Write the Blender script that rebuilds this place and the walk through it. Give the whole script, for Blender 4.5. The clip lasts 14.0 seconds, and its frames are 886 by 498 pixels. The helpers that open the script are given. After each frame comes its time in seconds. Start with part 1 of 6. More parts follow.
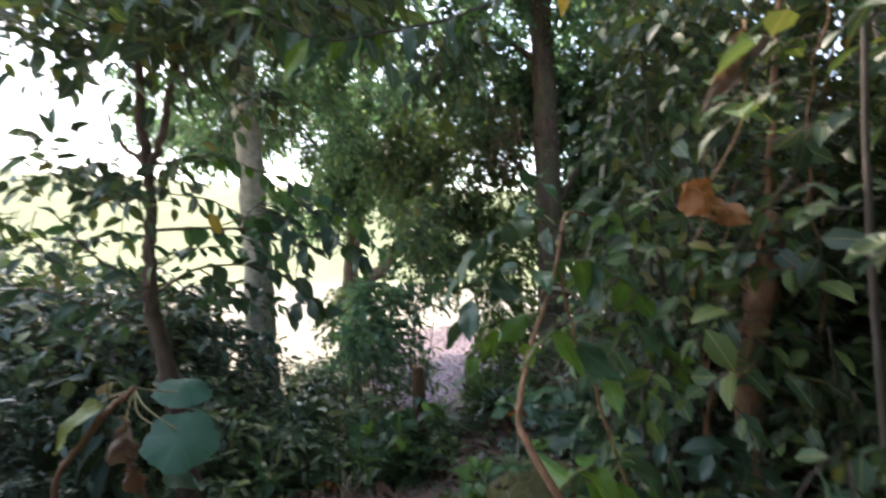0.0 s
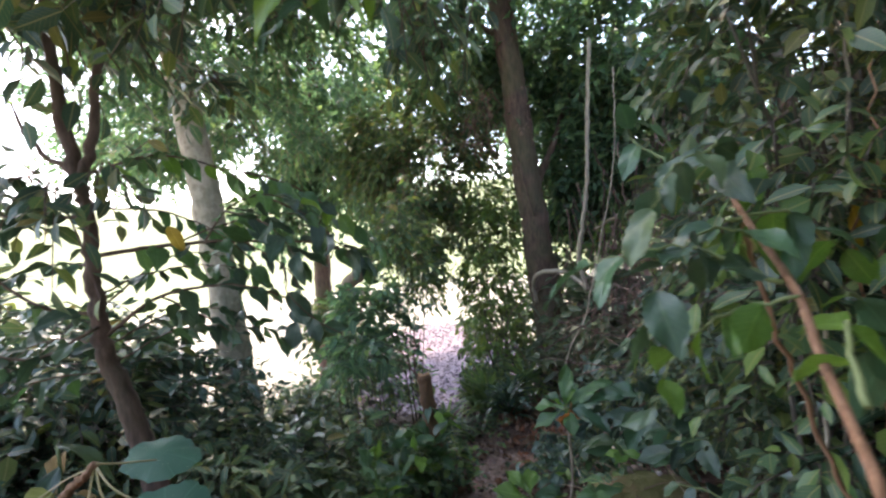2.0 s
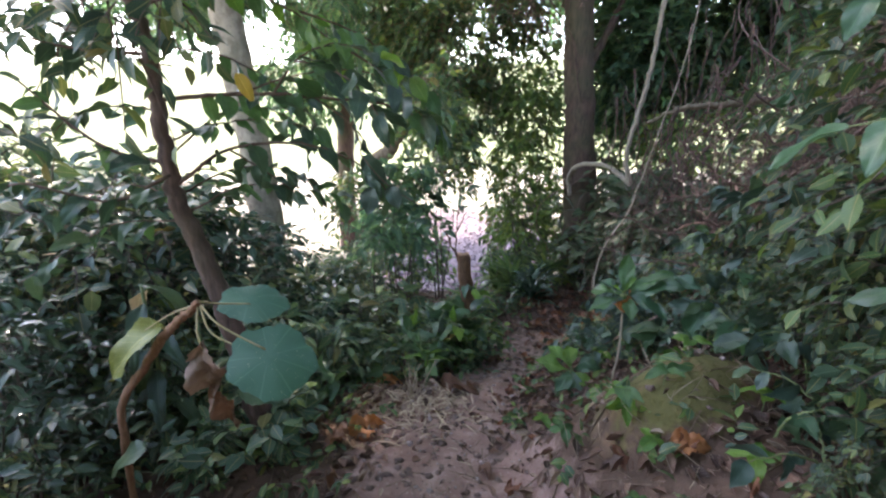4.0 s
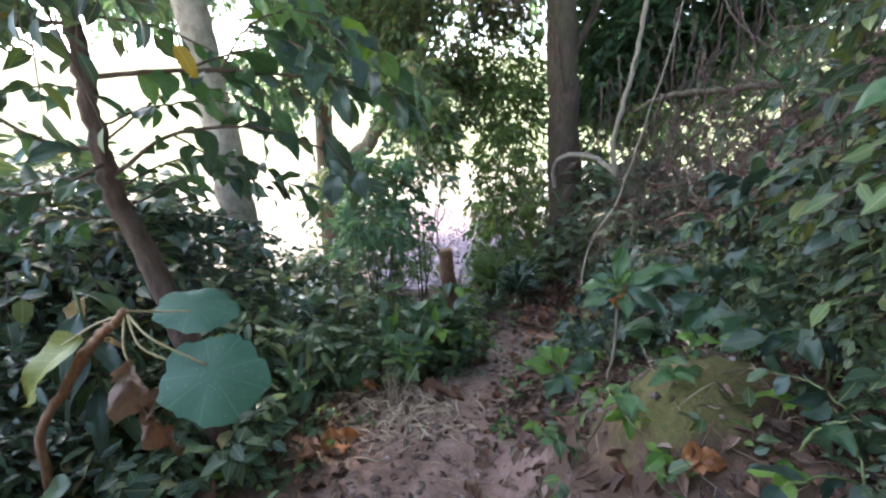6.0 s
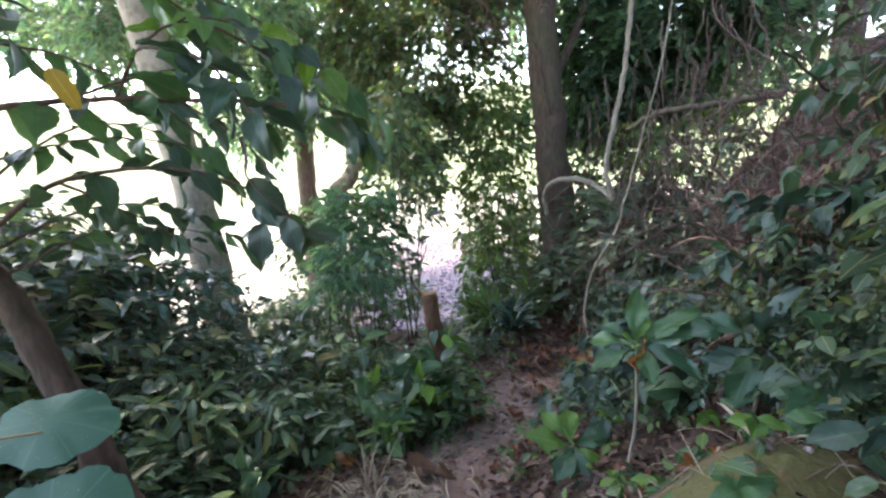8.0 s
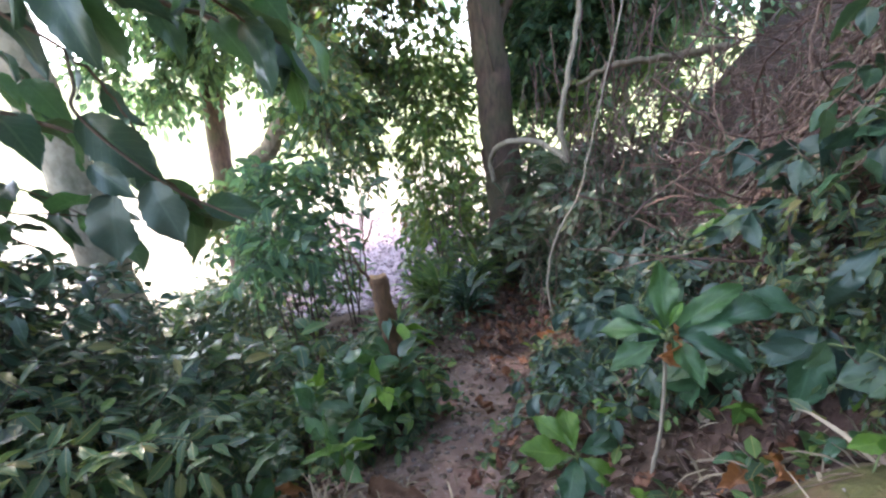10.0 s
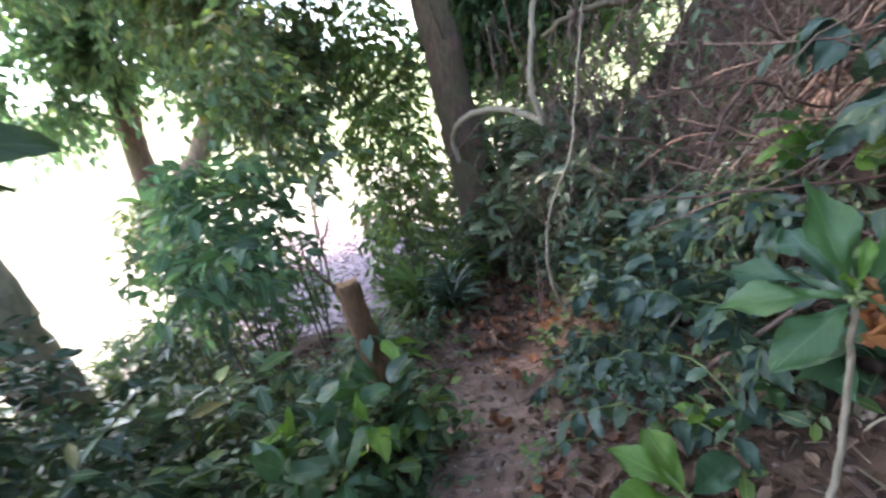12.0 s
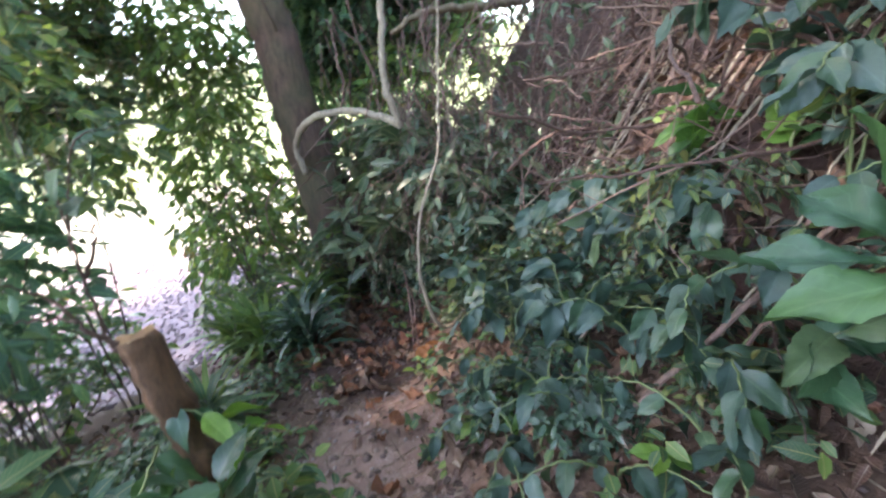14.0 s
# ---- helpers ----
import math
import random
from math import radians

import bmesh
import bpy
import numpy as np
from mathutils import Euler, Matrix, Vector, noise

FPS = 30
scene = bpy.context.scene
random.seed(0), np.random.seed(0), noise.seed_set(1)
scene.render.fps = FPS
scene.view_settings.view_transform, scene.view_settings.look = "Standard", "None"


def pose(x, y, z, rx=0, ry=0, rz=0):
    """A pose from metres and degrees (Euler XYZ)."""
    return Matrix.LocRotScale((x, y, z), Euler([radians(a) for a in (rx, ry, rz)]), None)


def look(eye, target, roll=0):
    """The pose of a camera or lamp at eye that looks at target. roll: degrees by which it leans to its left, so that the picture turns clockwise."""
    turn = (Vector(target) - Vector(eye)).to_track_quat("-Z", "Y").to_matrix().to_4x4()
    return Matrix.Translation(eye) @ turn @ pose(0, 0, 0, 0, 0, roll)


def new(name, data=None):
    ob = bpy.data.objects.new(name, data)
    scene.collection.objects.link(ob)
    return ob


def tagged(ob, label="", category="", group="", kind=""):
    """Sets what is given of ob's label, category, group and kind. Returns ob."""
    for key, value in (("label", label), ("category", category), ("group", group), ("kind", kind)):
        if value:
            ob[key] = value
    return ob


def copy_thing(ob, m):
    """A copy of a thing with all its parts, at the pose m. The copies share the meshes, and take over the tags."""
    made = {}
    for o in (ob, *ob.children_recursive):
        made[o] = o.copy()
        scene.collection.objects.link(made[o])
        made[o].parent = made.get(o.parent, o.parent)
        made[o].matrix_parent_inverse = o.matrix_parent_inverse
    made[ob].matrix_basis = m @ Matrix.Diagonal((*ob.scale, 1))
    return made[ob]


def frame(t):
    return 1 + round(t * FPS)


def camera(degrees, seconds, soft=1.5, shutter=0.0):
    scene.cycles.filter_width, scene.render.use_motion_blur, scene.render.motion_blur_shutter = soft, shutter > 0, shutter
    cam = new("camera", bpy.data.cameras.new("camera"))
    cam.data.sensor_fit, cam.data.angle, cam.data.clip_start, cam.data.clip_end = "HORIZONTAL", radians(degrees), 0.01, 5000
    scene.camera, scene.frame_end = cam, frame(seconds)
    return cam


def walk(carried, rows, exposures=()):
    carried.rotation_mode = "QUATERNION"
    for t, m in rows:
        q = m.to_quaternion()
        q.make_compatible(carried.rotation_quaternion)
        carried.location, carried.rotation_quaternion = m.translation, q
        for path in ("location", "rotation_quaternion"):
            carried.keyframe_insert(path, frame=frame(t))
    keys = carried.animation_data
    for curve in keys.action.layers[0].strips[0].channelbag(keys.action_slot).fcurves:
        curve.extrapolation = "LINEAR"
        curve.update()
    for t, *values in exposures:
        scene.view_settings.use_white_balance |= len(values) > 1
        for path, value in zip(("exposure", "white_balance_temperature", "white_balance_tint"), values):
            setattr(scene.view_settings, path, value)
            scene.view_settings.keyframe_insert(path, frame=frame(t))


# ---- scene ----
cam = camera(90.4, 14.0, soft=2.3, shutter=0.3)
PATH = [
    (0, (0.092, 0.067, 1.201), (-0.001, 2.064, 1.129), 0.5),
    (0.5, (0.135, 0.069, 1.095), (0.287, 2.045, 0.822), -0.3),
    (1, (0.052, 0.121, 1.082), (-0.003, 2.094, 0.761), -1.6),
    (1.5, (-0.054, 0.345, 1.103), (-0.07, 2.341, 0.972), -8.0),
    (2, (-0.207, 0.48, 1.164), (-0.134, 2.477, 1.068), -5.9),
    (2.3, (-0.39, 0.437, 1.166), (-0.485, 2.421, 0.931), -4.0),
    (2.5, (-0.427, 0.473, 1.166), (-0.489, 2.442, 0.817), -6.2),
    (3, (-0.429, 0.556, 1.154), (-0.058, 2.453, 0.64), -14.7),
    (3.5, (-0.523, 0.528, 1.165), (-0.476, 2.446, 0.601), -7.7),
    (3.7, (-0.54, 0.524, 1.145), (-0.544, 2.439, 0.568), -1.1),
    (5.8, (-0.473, 0.754, 1.041), (-0.423, 2.651, 0.41), -5.1),
    (6, (-0.493, 0.752, 1.028), (-0.43, 2.658, 0.425), -1.9),
    (6.5, (-0.458, 0.787, 1.047), (-0.452, 2.695, 0.447), -5.5),
    (7, (-0.409, 0.874, 1.044), (-0.406, 2.785, 0.454), -4.4),
    (7.5, (-0.372, 1.055, 1.022), (-0.47, 2.981, 0.491), -3.6),
    (8, (-0.371, 1.184, 0.997), (-0.278, 3.124, 0.518), -4.7),
    (8.2, (-0.389, 1.239, 0.981), (-0.279, 3.16, 0.436), -5.6),
    (10.3, (-0.451, 1.761, 0.836), (-0.048, 3.616, 0.207), -4.8),
    (10.5, (-0.431, 1.81, 0.797), (-0.005, 3.658, 0.161), -4.7),
    (11, (-0.337, 1.965, 0.758), (0.292, 3.747, 0.103), -9.2),
    (11.5, (-0.38, 2.111, 0.641), (0.14, 3.947, 0.044), -12.0),
    (11.6, (-0.384, 2.151, 0.656), (-0.045, 4.031, 0.063), -16.4),
    (12, (-0.447, 2.273, 0.636), (0.089, 4.09, -0.006), -12.0),
    (12.5, (-0.396, 2.321, 0.568), (0.476, 3.918, -0.262), -11.5),
    (13, (-0.305, 2.405, 0.573), (0.691, 3.927, -0.258), -3.3),
    (13.3, (-0.305, 2.545, 0.516), (0.793, 4.086, -0.129), -4.5),
    (13.5, (-0.361, 2.586, 0.478), (0.619, 4.163, -0.265), -3.4),
    (14, (-0.314, 2.735, 0.446), (0.815, 4.248, -0.217), -9.4),
]
EXPOSURES = [(0, 2.6, 7600, 14), (1, 3.0, 7700, 18), (2, 3.05, 7500, 18), (3, 3.05, 7500, 19), (3.7, 3.2, 7400, 19), (6.5, 3.5, 7200, 17), (8, 3.5, 7200, 17), (10.5, 3.8, 7150, 18), (12.5, 3.7, 7250, 16), (14, 4.1, 7350, 17)]
walk(cam, [(t, look(eye, target, roll)) for t, eye, target, roll in PATH], EXPOSURES)

# ---- light ----
SUN_AZ, SUN_EL = radians(-38), radians(50)      # azimuth clockwise from +y
world = bpy.data.worlds.new("world")
scene.world = world
world.use_nodes = True
wn = world.node_tree.nodes
sky = wn.new("ShaderNodeTexSky")
sky.sky_type, sky.sun_disc = "NISHITA", False
sky.sun_elevation, sky.sun_rotation = SUN_EL, SUN_AZ
sky.dust_density = 1.2
world.node_tree.links.new(sky.outputs[0], wn["Background"].inputs[0])
wn["Background"].inputs[1].default_value = 0.15
sun = new("sun", bpy.data.lights.new("sun", "SUN"))
sun.data.energy, sun.data.angle, sun.data.color = 2.2, radians(1.5), (1.0, 0.95, 0.88)
sdir = Vector((math.sin(SUN_AZ) * math.cos(SUN_EL), math.cos(SUN_AZ) * math.cos(SUN_EL), math.sin(SUN_EL)))
sun.matrix_world = look(sdir * 50, (0, 0, 0))


# ---- materials ----
def mat(name):
    m = bpy.data.materials.new(name)
    m.use_nodes = True
    nt = m.node_tree
    return m, nt, nt.nodes["Principled BSDF"], nt.nodes["Material Output"]


def node(nt, kind, **kw):
    n = nt.nodes.new(kind)
    for k, v in kw.items():
        n.inputs[k].default_value = v
    return n


def ramp(nt, fac, stops):
    r = nt.nodes.new("ShaderNodeValToRGB")
    els = r.color_ramp.elements
    while len(els) < len(stops):
        els.new(0.5)
    for e, (p, c) in zip(els, stops):
        e.position, e.color = p, (*c, 1)
    nt.links.new(fac, r.inputs[0])
    return r.outputs[0]


def mix(nt, fac, a, b, blend="MIX"):
    m = nt.nodes.new("ShaderNodeMix")
    m.data_type, m.blend_type = "RGBA", blend
    for sock, v in ((m.inputs[0], fac), (m.inputs[6], a), (m.inputs[7], b)):
        if hasattr(v, "is_linked"):
            nt.links.new(v, sock)
        elif isinstance(v, tuple):
            sock.default_value = (*v, 1)
        else:
            sock.default_value = v
    return m.outputs[2]


def math_node(nt, op, a, b=0.0):
    m = nt.nodes.new("ShaderNodeMath")
    m.operation = op
    for sock, v in ((m.inputs[0], a), (m.inputs[1], b)):
        if hasattr(v, "is_linked"):
            nt.links.new(v, sock)
        else:
            sock.default_value = v
    return m.outputs[0]


def leaf_mat(name, stops, rough=0.38, through_light=0.35, by="island", blotch=0.5, spots=False, veins=0.4, radial=False):
    """Leaf: colour by leaf, vein pattern by uv, blotches, light shining through."""
    m, nt, bs, out = mat(name)
    if by == "island":
        rnd = nt.nodes.new("ShaderNodeNewGeometry").outputs["Random Per Island"]
    else:
        rnd = nt.nodes.new("ShaderNodeObjectInfo").outputs["Random"]
    col = ramp(nt, rnd, stops)
    tc = nt.nodes.new("ShaderNodeTexCoord")
    n1 = node(nt, "ShaderNodeTexNoise", Scale=9.0, Detail=4.0)
    nt.links.new(tc.outputs["Object"], n1.inputs["Vector"])
    col = mix(nt, math_node(nt, "MULTIPLY", n1.outputs[0], blotch), col, tuple(c * 0.45 for c in stops[0][1]))
    uvs = nt.nodes.new("ShaderNodeSeparateXYZ")
    nt.links.new(tc.outputs["UV"], uvs.inputs[0])
    across = math_node(nt, "ABSOLUTE", math_node(nt, "SUBTRACT", uvs.outputs[1], 0.5))
    rib = math_node(nt, "LESS_THAN", across, 0.03)
    slant = math_node(nt, "SUBTRACT", math_node(nt, "MULTIPLY", uvs.outputs[0], 9.0), math_node(nt, "MULTIPLY", across, 5.0))
    side = math_node(nt, "LESS_THAN", math_node(nt, "FRACT", slant), 0.13)
    vein = math_node(nt, "MAXIMUM", rib, math_node(nt, "MULTIPLY", side, 0.45))
    if radial:
        sp = nt.nodes.new("ShaderNodeSeparateXYZ")
        nt.links.new(tc.outputs["Object"], sp.inputs[0])
        turn = math_node(nt, "MULTIPLY", math_node(nt, "ARCTAN2", sp.outputs[1], sp.outputs[0]), 4.5)
        vein = math_node(nt, "MULTIPLY", math_node(nt, "LESS_THAN", math_node(nt, "ABSOLUTE", math_node(nt, "SINE", turn)), 0.1), 0.8)
    col = mix(nt, math_node(nt, "MULTIPLY", vein, veins), col, tuple(min(1, c * 1.6 + 0.05) for c in stops[-1][1]))
    if spots:
        v = node(nt, "ShaderNodeTexVoronoi", Scale=26.0)
        nt.links.new(tc.outputs["Object"], v.inputs["Vector"])
        col = mix(nt, math_node(nt, "LESS_THAN", v.outputs["Distance"], 0.09), col, (0.5, 0.52, 0.36))
    nt.links.new(col, bs.inputs["Base Color"])
    rr = nt.nodes.new("ShaderNodeMapRange")
    rr.inputs[3].default_value, rr.inputs[4].default_value = rough - 0.12, rough + 0.16
    nt.links.new(n1.outputs[0], rr.inputs[0])
    nt.links.new(rr.outputs[0], bs.inputs["Roughness"])
    bs.inputs["Specular IOR Level"].default_value = 0.6
    bump = node(nt, "ShaderNodeBump", Strength=0.35, Distance=0.004)
    nt.links.new(math_node(nt, "SUBTRACT", 1.0, vein), bump.inputs["Height"])
    nt.links.new(bump.outputs[0], bs.inputs["Normal"])
    tr = nt.nodes.new("ShaderNodeBsdfTranslucent")
    nt.links.new(mix(nt, 1.0, col, (1.0, 1.0, 0.75), "MULTIPLY"), tr.inputs[0])
    ms = nt.nodes.new("ShaderNodeMixShader")
    ms.inputs[0].default_value = through_light
    nt.links.new(bs.outputs[0], ms.inputs[1])
    nt.links.new(tr.outputs[0], ms.inputs[2])
    nt.links.new(ms.outputs[0], out.inputs[0])
    return m


def bark_mat(name, dark, light, scale=(9, 9, 2.2), moss=0.0, patch=0.0):
    m, nt, bs, out = mat(name)
    tc = nt.nodes.new("ShaderNodeTexCoord")
    mp = nt.nodes.new("ShaderNodeMapping")
    mp.inputs["Scale"].default_value = scale
    nt.links.new(tc.outputs["Object"], mp.inputs[0])
    n1 = node(nt, "ShaderNodeTexNoise", Scale=3.0, Detail=8.0, Roughness=0.65)
    n2 = node(nt, "ShaderNodeTexNoise", Scale=1.6, Detail=3.0)
    nt.links.new(mp.outputs[0], n1.inputs["Vector"])
    nt.links.new(tc.outputs["Object"], n2.inputs["Vector"])
    col = ramp(nt, n1.outputs[0], [(0.32, dark), (0.66, light)])
    if moss:
        col = mix(nt, math_node(nt, "MULTIPLY", ramp(nt, n2.outputs[0], [(0.45, (0, 0, 0)), (0.6, (1, 1, 1))]), moss), col, (0.06, 0.085, 0.03))
    if patch:
        n3 = node(nt, "ShaderNodeTexNoise", Scale=7.0, Detail=2.0)
        nt.links.new(tc.outputs["Object"], n3.inputs["Vector"])
        col = mix(nt, math_node(nt, "MULTIPLY", ramp(nt, n3.outputs[0], [(0.5, (0, 0, 0)), (0.58, (1, 1, 1))]), patch), col, tuple(min(0.8, c * 1.7) for c in light))
    nt.links.new(col, bs.inputs["Base Color"])
    bs.inputs["Roughness"].default_value = 0.85
    b = node(nt, "ShaderNodeBump", Strength=0.8, Distance=0.012)
    nt.links.new(n1.outputs[0], b.inputs["Height"])
    nt.links.new(b.outputs[0], bs.inputs["Normal"])
    return m


def ground_mat():
    m, nt, bs, out = mat("forest_ground")
    tc = nt.nodes.new("ShaderNodeTexCoord")
    def noise_tex(scale, detail=6.0, rough=0.6):
        n = node(nt, "ShaderNodeTexNoise", Scale=scale, Detail=detail, Roughness=rough)
        nt.links.new(tc.outputs["Object"], n.inputs["Vector"])
        return n.outputs[0]
    def att(name):
        a = nt.nodes.new("ShaderNodeAttribute")
        a.attribute_name = name
        return a.outputs["Fac"]
    fine, mid, big = noise_tex(42.0), noise_tex(7.0), noise_tex(0.7, 3.0)
    v = node(nt, "ShaderNodeTexVoronoi", Scale=30.0)
    nt.links.new(tc.outputs["Object"], v.inputs["Vector"])
    humus = mix(nt, mid, (0.07, 0.037, 0.026), (0.18, 0.1, 0.068))
    humus = mix(nt, math_node(nt, "MULTIPLY", fine, 0.7), humus, (0.03, 0.02, 0.015))
    soil = ramp(nt, mid, [(0.3, (0.19, 0.105, 0.09)), (0.55, (0.31, 0.2, 0.175)), (0.75, (0.42, 0.31, 0.28))])
    soil = mix(nt, math_node(nt, "MULTIPLY", fine, 0.55), soil, (0.14, 0.075, 0.06))
    soil = mix(nt, math_node(nt, "MULTIPLY", ramp(nt, noise_tex(2.3, 3.0), [(0.45, (0, 0, 0)), (0.62, (1, 1, 1))]), 0.6), soil, (0.13, 0.075, 0.055))
    soil = mix(nt, math_node(nt, "MULTIPLY", math_node(nt, "LESS_THAN", v.outputs["Distance"], 0.16), 0.6), soil, (0.36, 0.29, 0.25))
    red = mix(nt, mid, (0.03, 0.015, 0.012), (0.1, 0.048, 0.038))
    grav = mix(nt, fine, (0.13, 0.095, 0.11), (0.26, 0.2, 0.23))
    grass = mix(nt, big, (0.12, 0.17, 0.06), (0.19, 0.22, 0.1))
    grass = mix(nt, math_node(nt, "MULTIPLY", mid, 0.5), grass, (0.17, 0.17, 0.10))
    dry = mix(nt, mid, (0.22, 0.2, 0.155), (0.31, 0.28, 0.225))
    w = nt.nodes.new("ShaderNodeTexWave")
    w.inputs["Scale"].default_value, w.inputs["Distortion"].default_value = 0.09, 3.0
    nt.links.new(tc.outputs["Object"], w.inputs["Vector"])
    grass = mix(nt, math_node(nt, "MULTIPLY", w.outputs[0], 0.35), grass, (0.19, 0.21, 0.11))
    edge = math_node(nt, "ADD", math_node(nt, "MULTIPLY", math_node(nt, "SUBTRACT", mid, 0.5), 1.3), math_node(nt, "MULTIPLY", math_node(nt, "SUBTRACT", fine, 0.5), 0.8))
    def mask(name):
        f = math_node(nt, "ADD", att(name), edge)
        r = nt.nodes.new("ShaderNodeMapRange")
        r.inputs[1].default_value, r.inputs[2].default_value = 0.35, 0.65
        nt.links.new(f, r.inputs[0])
        return r.outputs[0]
    col = mix(nt, mask("red_bank"), humus, red)
    col = mix(nt, mask("mossy"), col, mix(nt, ramp(nt, noise_tex(5.0, 5.0), [(0.5, (0, 0, 0)), (0.64, (1, 1, 1))]), mix(nt, fine, (0.075, 0.075, 0.025), (0.16, 0.135, 0.045)), mix(nt, fine, (0.1, 0.05, 0.028), (0.26, 0.15, 0.08))))
    col = mix(nt, mask("trodden"), col, soil)
    col = mix(nt, mask("lawn"), col, grass)
    col = mix(nt, mask("dry_earth"), col, dry)
    col = mix(nt, mask("gravelly"), col, grav)
    nt.links.new(col, bs.inputs["Base Color"])
    bs.inputs["Roughness"].default_value = 0.92
    b1 = node(nt, "ShaderNodeBump", Strength=0.7, Distance=0.02)
    nt.links.new(fine, b1.inputs["Height"])
    b2 = node(nt, "ShaderNodeBump", Strength=0.6, Distance=0.05)
    nt.links.new(mid, b2.inputs["Height"])
    nt.links.new(b1.outputs[0], b2.inputs["Normal"])
    nt.links.new(b2.outputs[0], bs.inputs["Normal"])
    return m


def plain_mat(name, a, b, scale=12.0, rough=0.8, bump=0.4, by=""):
    m, nt, bs, out = mat(name)
    tc = nt.nodes.new("ShaderNodeTexCoord")
    n = node(nt, "ShaderNodeTexNoise", Scale=scale, Detail=6.0)
    nt.links.new(tc.outputs["Object"], n.inputs["Vector"])
    col = mix(nt, n.outputs[0], a, b)
    if by:
        rnd = nt.nodes.new("ShaderNodeNewGeometry").outputs["Random Per Island"] if by == "island" else nt.nodes.new("ShaderNodeObjectInfo").outputs["Random"]
        col = mix(nt, math_node(nt, "MULTIPLY", rnd, 0.7), col, tuple(c * 0.4 for c in a))
    nt.links.new(col, bs.inputs["Base Color"])
    bs.inputs["Roughness"].default_value = rough
    bm_ = node(nt, "ShaderNodeBump", Strength=bump, Distance=0.006)
    nt.links.new(n.outputs[0], bm_.inputs["Height"])
    nt.links.new(bm_.outputs[0], bs.inputs["Normal"])
    return m


LEAF_DARK = leaf_mat("leaf_dark", [(0.0, (0.026, 0.062, 0.036)), (0.5, (0.045, 0.104, 0.06)), (0.72, (0.075, 0.145, 0.055)), (0.9, (0.145, 0.215, 0.05)), (1.0, (0.24, 0.18, 0.06))], 0.42, 0.35)
LEAF_MID = leaf_mat("leaf_mid", [(0.0, (0.042, 0.100, 0.055)), (0.5, (0.078, 0.172, 0.08)), (0.8, (0.13, 0.24, 0.075)), (0.95, (0.2, 0.31, 0.07)), (1.0, (0.318, 0.247, 0.081))], 0.33, 0.45)
LEAF_UNDER = leaf_mat("leaf_undergrowth", [(0.0, (0.045, 0.105, 0.07)), (0.5, (0.075, 0.16, 0.095)), (0.85, (0.11, 0.21, 0.1)), (0.97, (0.18, 0.28, 0.08)), (1.0, (0.3, 0.24, 0.1))], 0.3, 0.35)
LEAF_DULL = leaf_mat("leaf_dull", [(0.0, (0.035, 0.075, 0.04)), (0.5, (0.07, 0.12, 0.06)), (0.85, (0.12, 0.16, 0.08)), (1.0, (0.22, 0.19, 0.12))], 0.36, 0.3)
LEAF_FRESH = leaf_mat("leaf_fresh", [(0.0, (0.07, 0.15, 0.045)), (0.6, (0.12, 0.23, 0.06)), (1.0, (0.24, 0.31, 0.07))], 0.42, 0.45)
LEAF_BLUISH = leaf_mat("leaf_bluish", [(0.0, (0.032, 0.071, 0.045)), (1.0, (0.064, 0.119, 0.075))], 0.22, 0.2)
LEAF_CANOPY = leaf_mat("leaf_canopy", [(0.0, (0.05, 0.12, 0.078)), (0.5, (0.095, 0.205, 0.13)), (0.85, (0.15, 0.285, 0.145)), (1.0, (0.23, 0.34, 0.14))], 0.36, 0.62, blotch=0.2)
LEAF_RUSTY = leaf_mat("leaf_rusty", [(0.0, (0.12, 0.07, 0.045)), (1.0, (0.22, 0.13, 0.09))], 0.6, 0.3)
BIG_DARK = leaf_mat("big_leaf_dark", [(0.0, (0.032, 0.071, 0.045)), (0.7, (0.053, 0.114, 0.061)), (1.0, (0.106, 0.162, 0.068))], 0.36, 0.3, "object", 0.5, False, 0.16)
BIG_FRESH = leaf_mat("big_leaf_fresh", [(0.0, (0.08, 0.2, 0.04)), (1.0, (0.19, 0.33, 0.05))], 0.4, 0.42, "object", 0.55, False, 0.2)
BIG_MID = leaf_mat("big_leaf_mid", [(0.0, (0.04, 0.105, 0.055)), (1.0, (0.07, 0.155, 0.07))], 0.33, 0.3, "object", 0.4, False, 0.22)
BIG_SAP = leaf_mat("big_leaf_sapling", [(0.0, (0.055, 0.14, 0.055)), (1.0, (0.1, 0.21, 0.07))], 0.38, 0.38, "object", 0.6, False, 0.14)
BIG_TEAL = leaf_mat("big_leaf_teal", [(0.0, (0.05, 0.15, 0.095)), (1.0, (0.06, 0.165, 0.105))], 0.5, 0.3, "object", 0.25, True, 0.3, True)
BIG_GLOSS = leaf_mat("big_leaf_glossy", [(0.0, (0.028, 0.062, 0.05)), (1.0, (0.045, 0.09, 0.066))], 0.46, 0.12, "object", 0.4, False, 0.15)
BIG_YELLOW = leaf_mat("big_leaf_yellow", [(0.0, (0.42, 0.27, 0.03)), (1.0, (0.55, 0.36, 0.06))], 0.5, 0.4, "object", 0.2)
BIG_DRY = leaf_mat("big_leaf_dry", [(0.0, (0.17, 0.085, 0.055)), (0.5, (0.26, 0.13, 0.08)), (1.0, (0.25, 0.165, 0.125))], 0.65, 0.2, "object", 0.6, False, 0.12)
BIG_ORANGE = leaf_mat("big_leaf_orange", [(0.0, (0.36, 0.13, 0.045)), (1.0, (0.45, 0.18, 0.07))], 0.55, 0.35, "object", 0.3)
